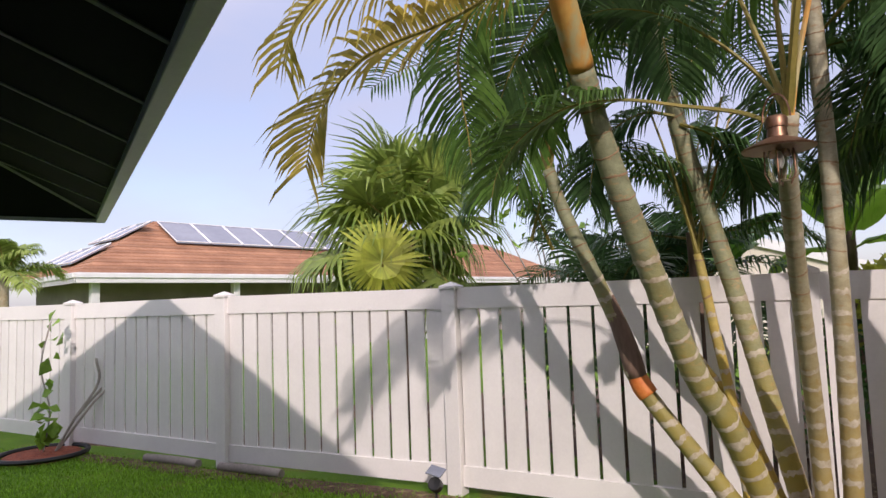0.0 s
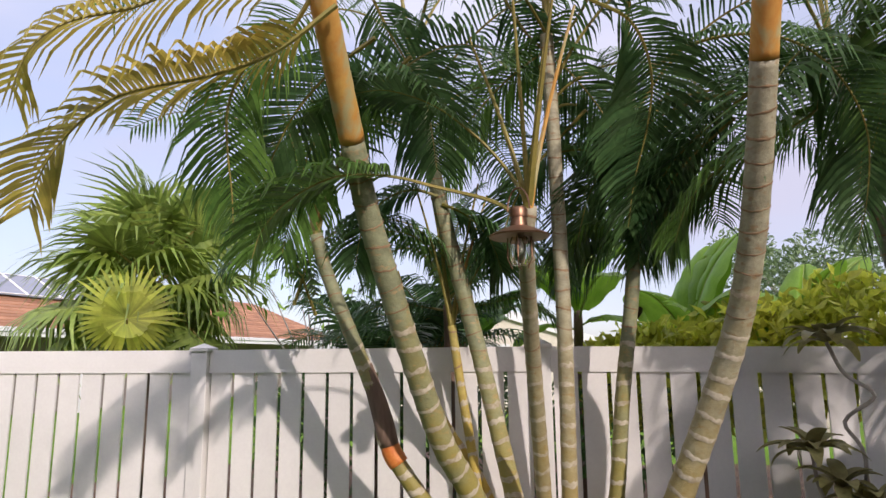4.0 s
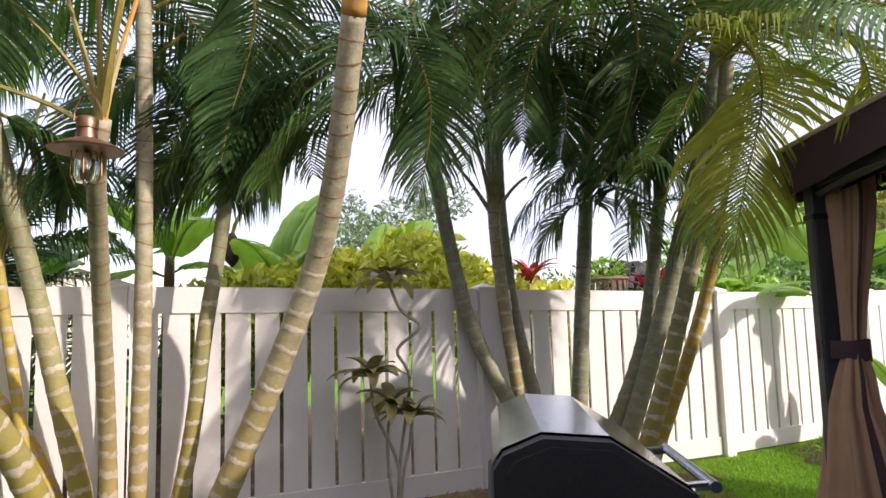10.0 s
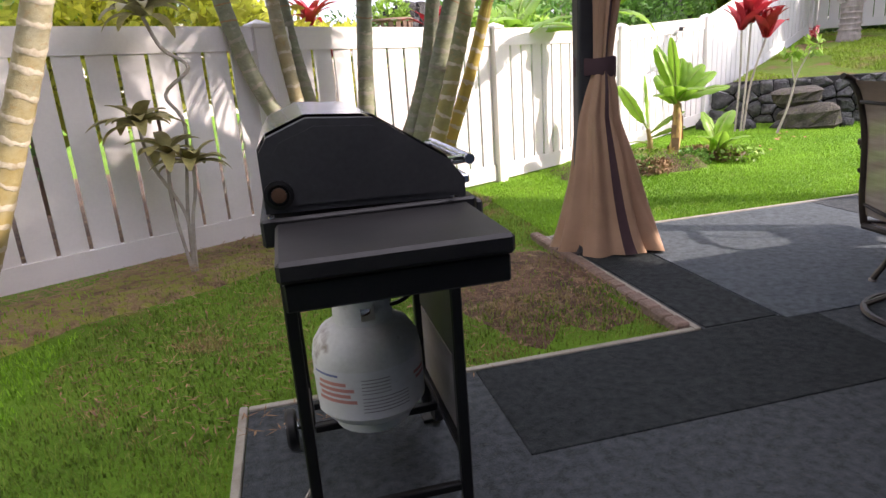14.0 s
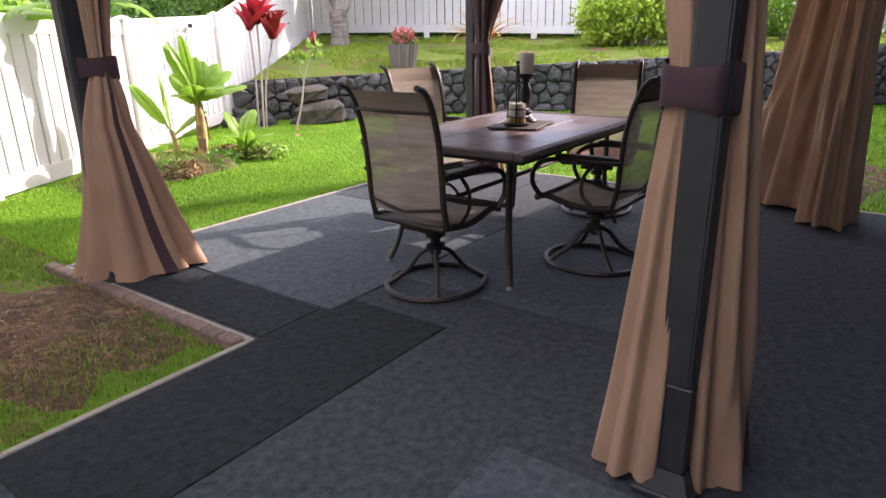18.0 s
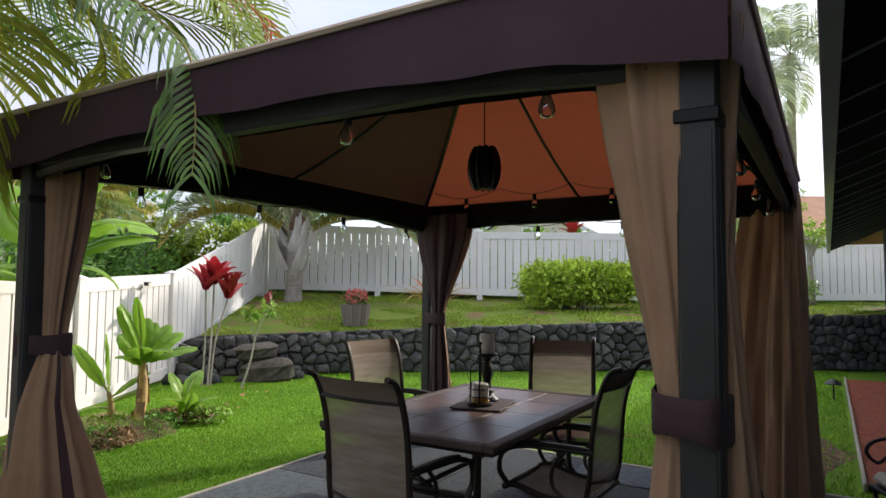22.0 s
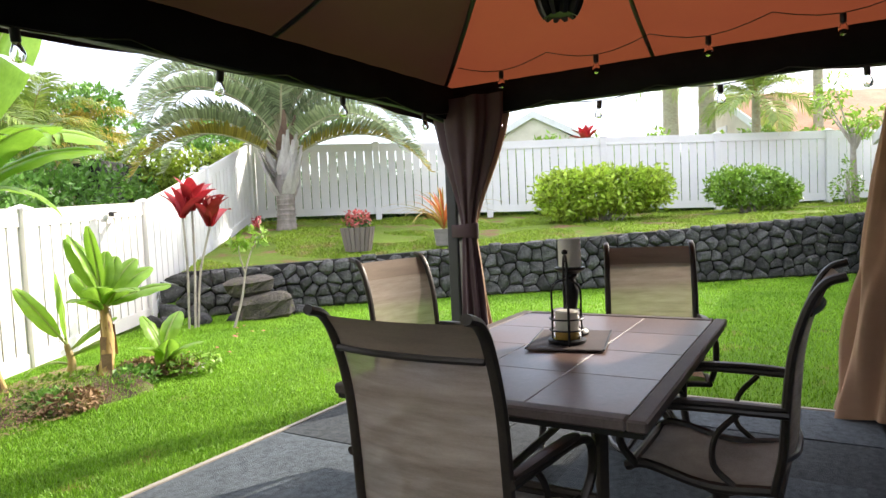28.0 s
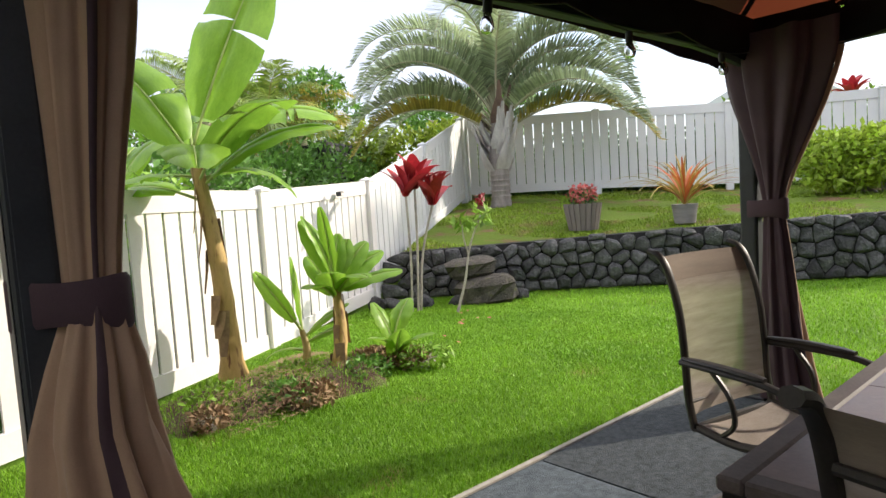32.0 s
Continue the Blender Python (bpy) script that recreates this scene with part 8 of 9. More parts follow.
# ---------------------------------------------------------------- shrubs and hedges
def shrub(name, label, category, m, shells, n, size, mat, seed, stems=6, extra=None, group=""):
    sb = thing(name, label, category, m, group)
    r = random.Random(seed)
    for k in range(stems):
        s = r.choice(shells)
        st = Shape()
        st.tube(bend((r.uniform(-0.1, 0.1) + s[0] * 0.3, r.uniform(-0.1, 0.1) + s[1] * 0.3, 0), (s[0] * 0.6, s[1] * 0.6, s[2] * 0.5), (s[0] + r.uniform(-0.5, 0.5) * s[3], s[1] + r.uniform(-0.5, 0.5) * s[4], s[2]), 5), [0.016, 0.014, 0.012, 0.009, 0.007, 0.004], 5)
        part("branch", st, TWIG, sb, smooth=True)
    leaf_cloud("foliage", shells, n, size, mat, sb, seed)
    if extra:
        leaf_cloud("flowers", shells, extra[0], extra[1], extra[2], sb, seed + 1, 1.4)
    return sb


hx, hy = 13.75, 5.05
shrub("box_hedge", "clipped light green hedge block against the far fence", "hedge", pose(hx, hy, on_terrace(hx, hy), 0, 0, -60), [(0, 0, 0.60, 1.25, 0.46, 0.42, 4.0), (-0.75, 0.05, 0.55, 0.5, 0.48, 0.46, 2.6), (-0.2, -0.1, 0.62, 0.55, 0.50, 0.46, 2.6), (0.45, 0.0, 0.58, 0.55, 0.47, 0.44, 2.6), (0.95, -0.05, 0.62, 0.38, 0.42, 0.38, 2.4), (-0.6, -0.15, 0.25, 0.5, 0.35, 0.22, 2.2)], 7600, 0.135, BOXLEAF, 41, 26)
hx, hy = 15.25, 2.55
shrub("garden_shrub", "loose light green shrub against the far fence", "shrub", pose(hx, hy, on_terrace(hx, hy), 0, 0, -60), [(0, 0, 0.5, 0.75, 0.45, 0.42), (0.4, 0, 0.42, 0.5, 0.4, 0.36), (-0.45, 0, 0.5, 0.42, 0.4, 0.4), (0.7, 0, 0.35, 0.3, 0.3, 0.3)], 4200, 0.10, SHRUB, 43, 12)
hx, hy = 16.6, 0.9
shrub("garden_shrub", "small sparse shrub by the fence", "shrub", pose(hx, hy, on_terrace(hx, hy)), [(0, 0, 0.35, 0.35, 0.35, 0.32), (0, 0, 0.7, 0.12, 0.12, 0.3)], 260, 0.09, SHRUB, 44, 6)
# weeds on the banana bed
for i, (x, y, s, n) in enumerate(((4.95, 6.05, 0.16, 150), (4.42, 6.12, 0.14, 120), (4.0, 6.45, 0.18, 170), (3.75, 6.05, 0.13, 110), (3.4, 6.4, 0.16, 140))):
    shrub("weeds", "low weedy ground cover on the earth bed", "weeds", pose(x, y, 0.02), [(0, 0, 0.06, s * 1.5, s * 1.3, 0.10)], n * 2, 0.06, HEDGE_LUSH if i % 2 else SHRUB, 50 + i, 3, group="weeds")
for i, (x, y, sx, n) in enumerate(((4.72, 6.42, 0.24, 420), (4.9, 6.2, 0.2, 260), (3.85, 6.0, 0.22, 320), (3.2, 6.05, 0.13, 150))):
    shrub("dead_leaf_heap", "heap of dry brown banana leaves on the earth bed", "dead leaves", pose(x, y, 0.02), [(0, 0, 0.04, sx, sx * 0.9, 0.08)], n * 2, 0.055, DRYLEAF, 350 + i, 9, group="dead leaf heaps")
# hedges and shrubs beyond the left fence
shrub("green_bush", "yellow-green bushes beyond the fence corner", "shrub", pose(10.9, 13.6, 0.2, 0, 0, -45), [(-1.0, 0, 2.2, 0.8, 0.6, 0.75), (0, 0, 2.0, 0.8, 0.6, 0.8), (1.1, 0, 2.2, 0.8, 0.6, 0.75), (0, 0, 1.2, 1.6, 0.6, 0.8)], 4200, 0.20, CROTON_GREEN, 67, 10)
shrub("hedge", "dense dark green hedge beyond the white fence", "hedge", pose(7.2, 12.4, -0.1, 0, 0, 31), [(-4.2, 0, 1.05, 1.5, 0.8, 1.2, 3.0), (-2.2, 0, 1.25, 1.5, 0.8, 1.2, 3.0), (0, 0.1, 1.35, 1.5, 0.9, 1.25, 3.0), (1.9, 0.2, 1.40, 1.4, 0.9, 1.25, 3.0), (3.6, 0.3, 1.40, 1.1, 0.8, 1.2, 2.6)], 15000, 0.15, HEDGE_LUSH, 61, 20)
shrub("croton_bush", "yellow-green croton bush beyond the white fence", "shrub", pose(-0.7, 7.0, -0.1, 0, 0, 30), [(-0.7, 0, 1.55, 0.7, 0.6, 0.62), (0.2, 0, 1.72, 0.75, 0.6, 0.62), (1.0, 0.1, 1.5, 0.7, 0.5, 0.55), (-1.6, 0, 1.45, 0.7, 0.5, 0.5), (1.9, 0.1, 1.35, 0.6, 0.5, 0.5)], 7500, 0.17, CROTON, 62, 14)
shrub("green_bush", "low green bushes beyond the white fence", "shrub", pose(-3.6, 5.2, -0.1, 0, 0, 30), [(-1.2, 0, 0.95, 0.9, 0.6, 0.7), (0.2, 0, 0.9, 0.9, 0.6, 0.75), (1.5, 0.3, 0.95, 0.8, 0.6, 0.7)], 2200, 0.13, HEDGE, 63, 12)
shrub("green_bush", "rounded clipped green bush beyond the white fence", "shrub", pose(1.15, 8.4, -0.1), [(-0.1, 0, 1.5, 0.75, 0.6, 0.5, 3.0), (-0.1, 0, 0.8, 0.7, 0.6, 0.6)], 2000, 0.075, HEDGE, 64, 8)
shrub("green_bush", "leafy bright bushes beyond the white fence", "shrub", pose(3.0, 8.8, -0.1, 0, 0, 30), [(-0.5, 0, 1.1, 0.8, 0.6, 0.8), (0.6, 0, 1.2, 0.9, 0.6, 0.75), (1.6, 0.1, 1.1, 0.8, 0.6, 0.8)], 2400, 0.14, SHRUB, 65, 10)
for i, (x, y, z, s) in enumerate(((0.70, 7.6, 1.80, 1.0), (0.85, 7.3, 1.45, 0.8), (1.95, 7.4, 1.68, 0.8), (-0.25, 6.4, 1.5, 0.6), (2.35, 8.3, 1.75, 0.8))):
    rt = thing("ti_plant", "red ti plant showing above the white fence", "ti plant", pose(x, y, -0.1))
    part("cane", Shape().tube([(0, 0, 0), (0.03, 0, z * 0.5), (0, 0, z)], 0.02, 6), TWIG, rt, smooth=True)
    rosette(rt, (0, 0, z), 14, 0.42 * s, 0.05 * s, 65, 50, TI_RED, 80 + i)


# ---------------------------------------------------------------- trees
def tree(name, label, x, y, z0, height, spread, mat, seed, size=0.16, n=3000, gaps=9, trunk=0.12):
    r = random.Random(seed)
    tr = thing(name, label, "tree", pose(x, y, z0))
    part("trunk", Shape().tube(spline([(0, 0, 0), (0.05, 0.03, height * 0.3), (-0.03, 0.04, height * 0.62)], 5), [trunk * (1 - 0.04 * i) for i in range(11)], 9), TWIG, tr, smooth="all")
    shells = []
    for k in range(gaps):
        a = 2.4 * k
        q = r.uniform(0.3, 1.0) * spread
        c = Vector((math.cos(a) * q, math.sin(a) * q, height * r.uniform(0.6, 0.95)))
        shells.append((c.x, c.y, c.z, spread * r.uniform(0.28, 0.42), spread * r.uniform(0.28, 0.42), height * r.uniform(0.08, 0.14)))
        part("limb", Shape().tube(bend((0, 0, height * 0.45), (c.x * 0.4, c.y * 0.4, height * 0.62), c, 5), [trunk * 0.5, trunk * 0.4, trunk * 0.3, trunk * 0.2, trunk * 0.14, trunk * 0.08], 6), TWIG, tr, smooth=True)
    leaf_cloud("crown", shells, n, size, mat, tr, seed, 2.6)
    return tr


tree("feathery_tree", "pale feathery tree beyond the neighbouring yard", -1.9, 13.9, -0.1, 4.3, 1.7, PALEGREEN, 91, 0.13, 5000, 11)
tree("shade_tree", "distant green tree behind the houses", 9.6, 17.5, 0.5, 3.9, 2.2, HEDGE_LUSH, 92, 0.2, 4200, 12)
tree("shade_tree", "distant green tree behind the houses", 7.2, 17.0, 0.5, 3.6, 2.0, SHRUB, 93, 0.2, 3600, 11)
tree("papaya_tree", "thin young tree with tufted leaves by the far fence", 17.0, 0.75, on_terrace(17.0, 0.75), 2.5, 0.8, SHRUB, 94, 0.13, 620, 9, 0.075)
tree("shade_tree", "green treetops beyond the fence corner", 14.0, 14.6, 1.0, 3.4, 2.0, HEDGE_LUSH, 97, 0.2, 3400, 12)
tree("plumeria_tree", "bare-branched plumeria behind the white fence", -5.15, 4.75, -0.1, 2.7, 0.9, SHRUB, 98, 0.16, 120, 10, 0.05)


def feather_palm(name, label, x, y, z0, h, r0, count, L, mat, seed, droop=0.5, rise0=82, rise1=5, leaf=0.5, bark=None, width=0.03, n=46, fall=75, stalk=None, thick=0.014):
    """A single-trunked feather palm with an open crown."""
    r = random.Random(seed)
    fp = thing(name, label, "palm tree", pose(x, y, z0))
    part("trunk", Shape().tube(spline([(0, 0, -0.05), (0.02, 0.01, h * 0.5), (0, 0, h)], 5), [r0 * (1.15 - 0.02 * i) for i in range(11)], 12), bark or BARK_OLD, fp, smooth="all")
    meshes = [frond_mesh("frond", arc(L * (0.9 + 0.06 * i), rise0 - (rise0 - rise1) * i / 4, fall + 6 * i), n, leaf, width, seed + i, (stalk or RACHIS, mat), droop=droop, vee=0.45, r0=thick) for i in range(5)]
    for k in range(count):
        v = min(4, int(5 * k / count))
        part("frond", meshes[v], None, fp, m=Matrix.Translation((0, 0, h - 0.12 * k / count)) @ Matrix.Rotation(radians(137.5 * k + r.uniform(-10, 10)), 4, "Z") @ Matrix.Rotation(radians(r.uniform(-10, 10)), 4, "X") @ Matrix.Scale(r.uniform(0.9, 1.1), 4))
    return fp


tp = thing("triangle_palm", "silvery triangle palm with stubby trunk on the upper lawn", "palm tree", pose(10.75, 10.55, 1.10))
part("trunk", Shape().tube(spline([(0, 0, -0.05), (0.02, 0.01, 0.4), (0, 0, 0.86), (0, 0, 1.75)], 5), [0.235, 0.20, 0.185, 0.18, 0.18, 0.175, 0.175, 0.18, 0.18, 0.18, 0.18, 0.17, 0.16, 0.14, 0.12, 0.10], 14), BARK_TRI, tp, smooth="all")
for k in range(6):
    z = 0.10 + 0.10 * k
    part("ring_scar", Shape().tube([(0.01, 0.005, z - 0.012), (0.01, 0.005, z + 0.012)], [0.208 - 0.003 * k, 0.198 - 0.003 * k], 14, cap=False), BARK_TRI, tp, smooth="all")
rr = random.Random(131)
for rank, az in enumerate((134, -46, 44, 224)):
    for k in range((11, 11, 6, 3)[rank]):
        t = k / 10 if rank < 2 else k / 14
        rise = 87 - 52 * t + rr.uniform(-3, 3)
        L = (3.7 - 0.5 * t) * rr.uniform(0.95, 1.05)
        tone = LEAF_GOLD if rank < 2 and k == 10 else LEAF_SILVER
        me = frond_mesh("frond", arc(L, rise, rise + 62 + rr.uniform(-6, 10)), 130, 0.46, 0.032, 300 + 20 * rank + k, (RACHIS_PALE, tone), droop=0.16, vee=0.85, bare=0.14, r0=0.026)
        part("frond", me, None, tp, m=Matrix.Translation((0, 0, 1.85 - 0.55 * t)) @ Matrix.Rotation(radians(az + rr.uniform(-26, 26) + (12, -12, 60, 30)[rank] * (k % 3 - 1)), 4, "Z"))
for k in range(30):
    a, t = radians(120 * k + 14 + 26 * math.sin(k * 1.7)), k / 30
    o = Vector((math.cos(a), math.sin(a), 0))
    q = Vector((-math.sin(a), math.cos(a), 0))
    z = 0.64 + 0.95 * t
    keel = [[o * (ra + (0.03 if w == 0 else 0)) + q * w * wd + Vector((0, 0, z + up)) for w in (-1, -0.5, 0, 0.5, 1)] for ra, wd, up in ((0.16, 0.13, 0.0), (0.23, 0.16, 0.10), (0.30, 0.12, 0.26), (0.38, 0.05, 0.48), (0.47, 0.025, 0.74))]
    part("leaf_base", Shape().grid(keel), BARK_WHITE if k < 24 else SHEATH_DRY, tp, "whitish clasping leaf base" if k < 24 else "brown fibrous leaf base", smooth="all")
feather_palm("coconut_palm", "distant palm beyond the fence", 8.0, 14.3, 0.3, 2.9, 0.10, 14, 1.5, LEAF_FRESH, 141, 0.6)
feather_palm("coconut_palm", "distant palm beyond the fence", 9.6, 15.8, 0.4, 2.9, 0.10, 14, 1.5, LEAF_GOLD, 142, 0.6)
feather_palm("coconut_palm", "distant palm beyond the fence", 6.4, 13.6, 0.2, 3.0, 0.10, 13, 1.6, LEAF_FAN, 143, 0.6)
feather_palm("coconut_palm", "palm far beyond the house eave", 17.5, 2.6, 1.1, 2.5, 0.09, 14, 1.3, LEAF_FAN, 145, 0.6)
feather_palm("coconut_palm", "slim young palm beyond the white fence", -10.7, -0.5, -0.1, 2.2, 0.06, 9, 0.7, LEAF_FAN, 146, 0.6, 80, 35, 0.3)
feather_palm("coconut_palm", "tall far palm beyond the house eave", 25.5, 1.4, 0.5, 9.2, 0.14, 18, 3.2, LEAF_SILVER, 149, 0.8, 70, -10, 0.8, None, 0.06)
for x, y, h in ((26.2, 6.1, 6.0), (26.5, 4.9, 6.0)):
    feather_palm("coconut_palm", "tall far palm trunk beyond the fence", x, y, 0.5, h, 0.28, 10, 2.4, LEAF_FAN, 147, 0.6)

# things seen over the fences
rt = thing("ti_plant", "red ti plant showing above the far fence", "ti plant", pose(17.9, 6.69, 0.9))
part("cane", Shape().tube([(0, 0, 0), (0.03, 0, 1.0), (0, 0, 2.0)], 0.03, 6), TWIG, rt, smooth=True)
rosette(rt, (0, 0, 2.0), 18, 0.62, 0.09, 75, 40, TI_RED, 95)
for name, label, x0, y0, x1, y1, z0, z1 in (
    ("lava_pier", "short dark lava rock pier beyond the white fence", 1.92, 8.95, 2.42, 9.2, -0.1, 2.02),
    ("lava_garden_wall", "dark lava rock wall beyond the rising fence", 8.6, 13.4, 11.2, 15.0, 0.2, 2.62),
):
    lp2 = thing(name, label, "stone wall", pose(x0, y0, 0, 0, 0, math.degrees(math.atan2(y1 - y0, x1 - x0))))
    ln = math.hypot(x1 - x0, y1 - y0)
    part("core", Shape().box(0, ln, 0, 0.4, z0, z1 - 0.06), LAVA_GAP, lp2)
    rr = random.Random(len(name))
    zz = z1 - 0.10
    while zz > 1.2:
        ss = rr.uniform(0, 0.1)
        while ss < ln:
            ww = rr.uniform(0.16, 0.32)
            part("stone", rock(rr, ww * 0.55, 0.13, 0.12, 0.6), LAVA, lp2, m=pose(ss + ww / 2, 0.02, zz + rr.uniform(-0.03, 0.03), rr.uniform(-12, 12), rr.uniform(-12, 12), rr.uniform(-10, 10)))
            ss += ww
        zz -= 0.19
pb = thing("slatted_planter", "round wooden slatted planter beyond the white fence", "planter", pose(1.75, 8.6, -0.1))
for k in range(18):
    a = 2 * math.pi * k / 18
    part("slat", Shape().box(-0.032, 0.032, -0.012, 0.012, 0.9, 1.86, 0.004), SHEATH_DRY, pb, m=pose(0.26 * math.cos(a), 0.26 * math.sin(a), 0, 0, 0, math.degrees(a) + 90))
part("rim", Shape().tube([(0.27 * math.cos(2 * math.pi * i / 24), 0.27 * math.sin(2 * math.pi * i / 24), 1.87) for i in range(25)], 0.025, 6), SHEATH_DRY, pb, smooth=True)
part("pedestal", Shape().lathe([(0.22, 0.0), (0.22, 0.9), (0.0, 0.92)], 16), STONEPIPE, pb, smooth=True)
leaf_cloud("foliage", [(0, 0, 1.98, 0.26, 0.26, 0.16)], 240, 0.10, SHRUB, pb, 88)

yp = thing("young_palm", "young dark green feather palm close behind the white fence", "palm tree")
part("trunk", Shape().tube(spline([(-2.98, 4.22, -0.1), (-2.95, 4.16, 0.9), (-2.91, 4.07, 1.95)], 5), [0.06 - 0.002 * i for i in range(11)], 10), SHEATH_DRY, yp, smooth="all")
for k, spine in enumerate((
    [(-2.91, 4.07, 1.95), (-2.98, 3.96, 2.27), (-3.11, 3.83, 2.39), (-3.25, 3.71, 2.31), (-3.37, 3.65, 2.06)],
    [(-2.91, 4.07, 1.95), (-2.77, 4.14, 2.22), (-2.61, 4.23, 2.35), (-2.42, 4.36, 2.29), (-2.32, 4.45, 2.12)],
    [(-2.92, 4.08, 1.9), (-3.13, 3.9, 1.95), (-3.33, 3.75, 1.95), (-3.5, 3.62, 1.84)],
    [(-2.92, 4.08, 1.9), (-2.68, 4.25, 1.95), (-2.45, 4.4, 1.99), (-2.24, 4.53, 1.84)],
    [(-2.91, 4.07, 1.95), (-2.95, 4.3, 2.35), (-3.0, 4.6, 2.5), (-3.05, 4.9, 2.4)],
    [(-2.91, 4.07, 1.95), (-2.88, 4.1, 2.4), (-2.83, 4.2, 2.75), (-2.75, 4.35, 2.95)],
)):
    hero_frond(yp, spine, 44, 0.36, 0.026, (LEAF_BLUE, LEAF)[k % 2], 160 + k, 0.5, 0.3, 0.16)
for x, y, h, k in ((-3.75, 4.9, 1.6, 151), (-4.1, 4.5, 1.35, 153)):
    feather_palm("young_palm", "young dark green feather palm behind the white fence", x, y, -0.1, h, 0.05, 15, 1.35, LEAF_BLUE, k, 0.5, 78, 15, 0.42, SHEATH_DRY, 0.028, 40, 85)

# dark planting close behind the far fence
far = [(a[0] * (1 - t) + b[0] * t + 0.95, a[1] * (1 - t) + b[1] * t + 0.62) for a, b in zip(FAR_FENCE, FAR_FENCE[1:]) for t in (0.15, 0.65)]
for i in range(0, len(far), 2):
    (x, y), (x2, y2) = far[i], far[i + 1]
    hedge = shrub("hedge", "dense dark green hedge close behind the far fence", "hedge", pose(x, y, -0.1), [(0, 0, 1.95 + (i > 3) * 0.35, 0.75, 0.45, 0.72, 2.6), (x2 - x, y2 - y, 1.95 + (i > 3) * 0.4, 0.8, 0.5, 0.74, 2.6), (0, 0, 1.3, 0.75, 0.4, 0.6, 3.0), (x2 - x, y2 - y, 1.3, 0.8, 0.4, 0.6, 3.0), ((x2 - x) * 1.5, (y2 - y) * 1.5, 1.7, 0.9, 0.6, 0.9, 3.0), ((x2 - x) / 2, (y2 - y) / 2, 1.9 + (i > 3) * 0.4, 0.7, 0.5, 0.6, 2.6)], 3600, 0.17, SHRUB if i > 3 else HEDGE, 900 + i, 4, group="hedges behind the far fence")
    # added solid block that keeps the fence gaps dark where leaves are sparse
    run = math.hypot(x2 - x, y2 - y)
    part("inner_growth", Shape().box(-0.15 * run, 1.95 * run, -0.12, 0.12, 0.7, 2.30 + (i > 3) * 0.2, 0.05), HEDGE, hedge, "solid dark filler block added inside the hedge", m=pose(0, 0, 0, 0, 0, math.degrees(math.atan2(y2 - y, x2 - x))))

# low dark planting added close behind the rising and left fences to darken gaps
for i, (x, y, z) in enumerate(((3.1, 7.55, 0.5), (4.5, 8.35, 0.5), (5.9, 9.2, 0.55), (7.4, 10.1, 0.9), (8.9, 11.05, 1.3), (10.3, 12.0, 1.6))):
    shrub("hedge", "low dark green planting added behind the white fence to darken its gaps", "hedge", pose(x, y, -0.1, 0, 0, 31), [(-0.4, 0, z, 0.6, 0.3, 0.62, 3.0), (0.4, 0, z, 0.6, 0.3, 0.62, 3.0)], 1700, 0.15, HEDGE, 940 + i, 4, group="hedges behind the left fence")

# ---------------------------------------------------------------- small things
# mossy stone steps at the lava wall
for i, (x, y, z, sx, sy, sz, turn) in enumerate(((7.42, 7.78, 0.14, 0.40, 0.28, 0.20, -46), (7.36, 7.98, 0.43, 0.33, 0.25, 0.13, -40))):
    st = tagged(part("stone_slab", rock(random.Random(304 + i), sx, sy, sz, 0.16), MOSSROCK, None, smooth=False, m=pose(x, y, z, 3, -4, turn)), "flat mossy stone slab stacked against the lava wall", "stone", "stone slabs")
for i in range(9):
    r = random.Random(330 + i)
    tagged(part("loose_stone", rock(r, r.uniform(0.07, 0.16), r.uniform(0.07, 0.14), r.uniform(0.05, 0.1)), LAVA, None, smooth="all", m=pose(6.35 + 0.2 * i * r.uniform(0.6, 1.1), 8.55 - 0.13 * i + r.uniform(-0.1, 0.1), 0.03, r.uniform(0, 40), r.uniform(0, 40), r.uniform(0, 360))), "loose dark lava stone at the wall's foot", "stone", "loose stones")
# solar lamp on the fence, number plate on the far fence
fl = thing("fence_lamp", "small black solar lamp on the fence rail", "lamp", pose(5.86, 8.62, 1.44, 0, 0, 30))
part("housing", Shape().box(-0.05, 0.05, -0.085, -0.024, -0.02, 0.035, 0.008), BLACKPLASTIC, fl)
part("lens", Shape().box(-0.036, 0.036, -0.09, -0.086, -0.015, 0.02, 0.001), WAX, fl)
tagged(part("fence_plate", Shape().box(-0.09, 0.09, -0.03, -0.024, -0.012, 0.03, 0.002), BLACKPLASTIC, None, m=pose(11.68, 11.0, 2.60, 0, 0, -57)), "small dark plate on the far fence", "plate")
# solar spotlight by the fence post
sp2 = thing("solar_spotlight", "black solar spotlight on a stake by a fence post", "spotlight", pose(-4.18, 2.58, 0.0))
part("stake", Shape().tube([(0, 0, -0.05), (0, 0, 0.10)], 0.009, 6), BLACKPLASTIC, sp2)
part("head", Shape().lathe([(0.035, -0.05), (0.05, -0.02), (0.052, 0.05), (0.045, 0.055), (0.0, 0.05)], 14, m=pose(0, 0, 0.13, 60, 0, 40)), BLACKPLASTIC, sp2, smooth=True)
part("panel", Shape().box(-0.065, 0.065, -0.05, 0.05, -0.006, 0.006, 0.002), SOLAR, sp2, m=pose(0, 0, 0.235, 25, 10, 30))
# path light at the mulch bed
pt2 = thing("path_light", "low black path light at the mulch bed's corner", "path light", pose(10.4, 0.42, 0.0))
part("stake", Shape().tube([(0, 0, -0.05), (0, 0, 0.2)], 0.012, 6), BLACKPLASTIC, pt2)
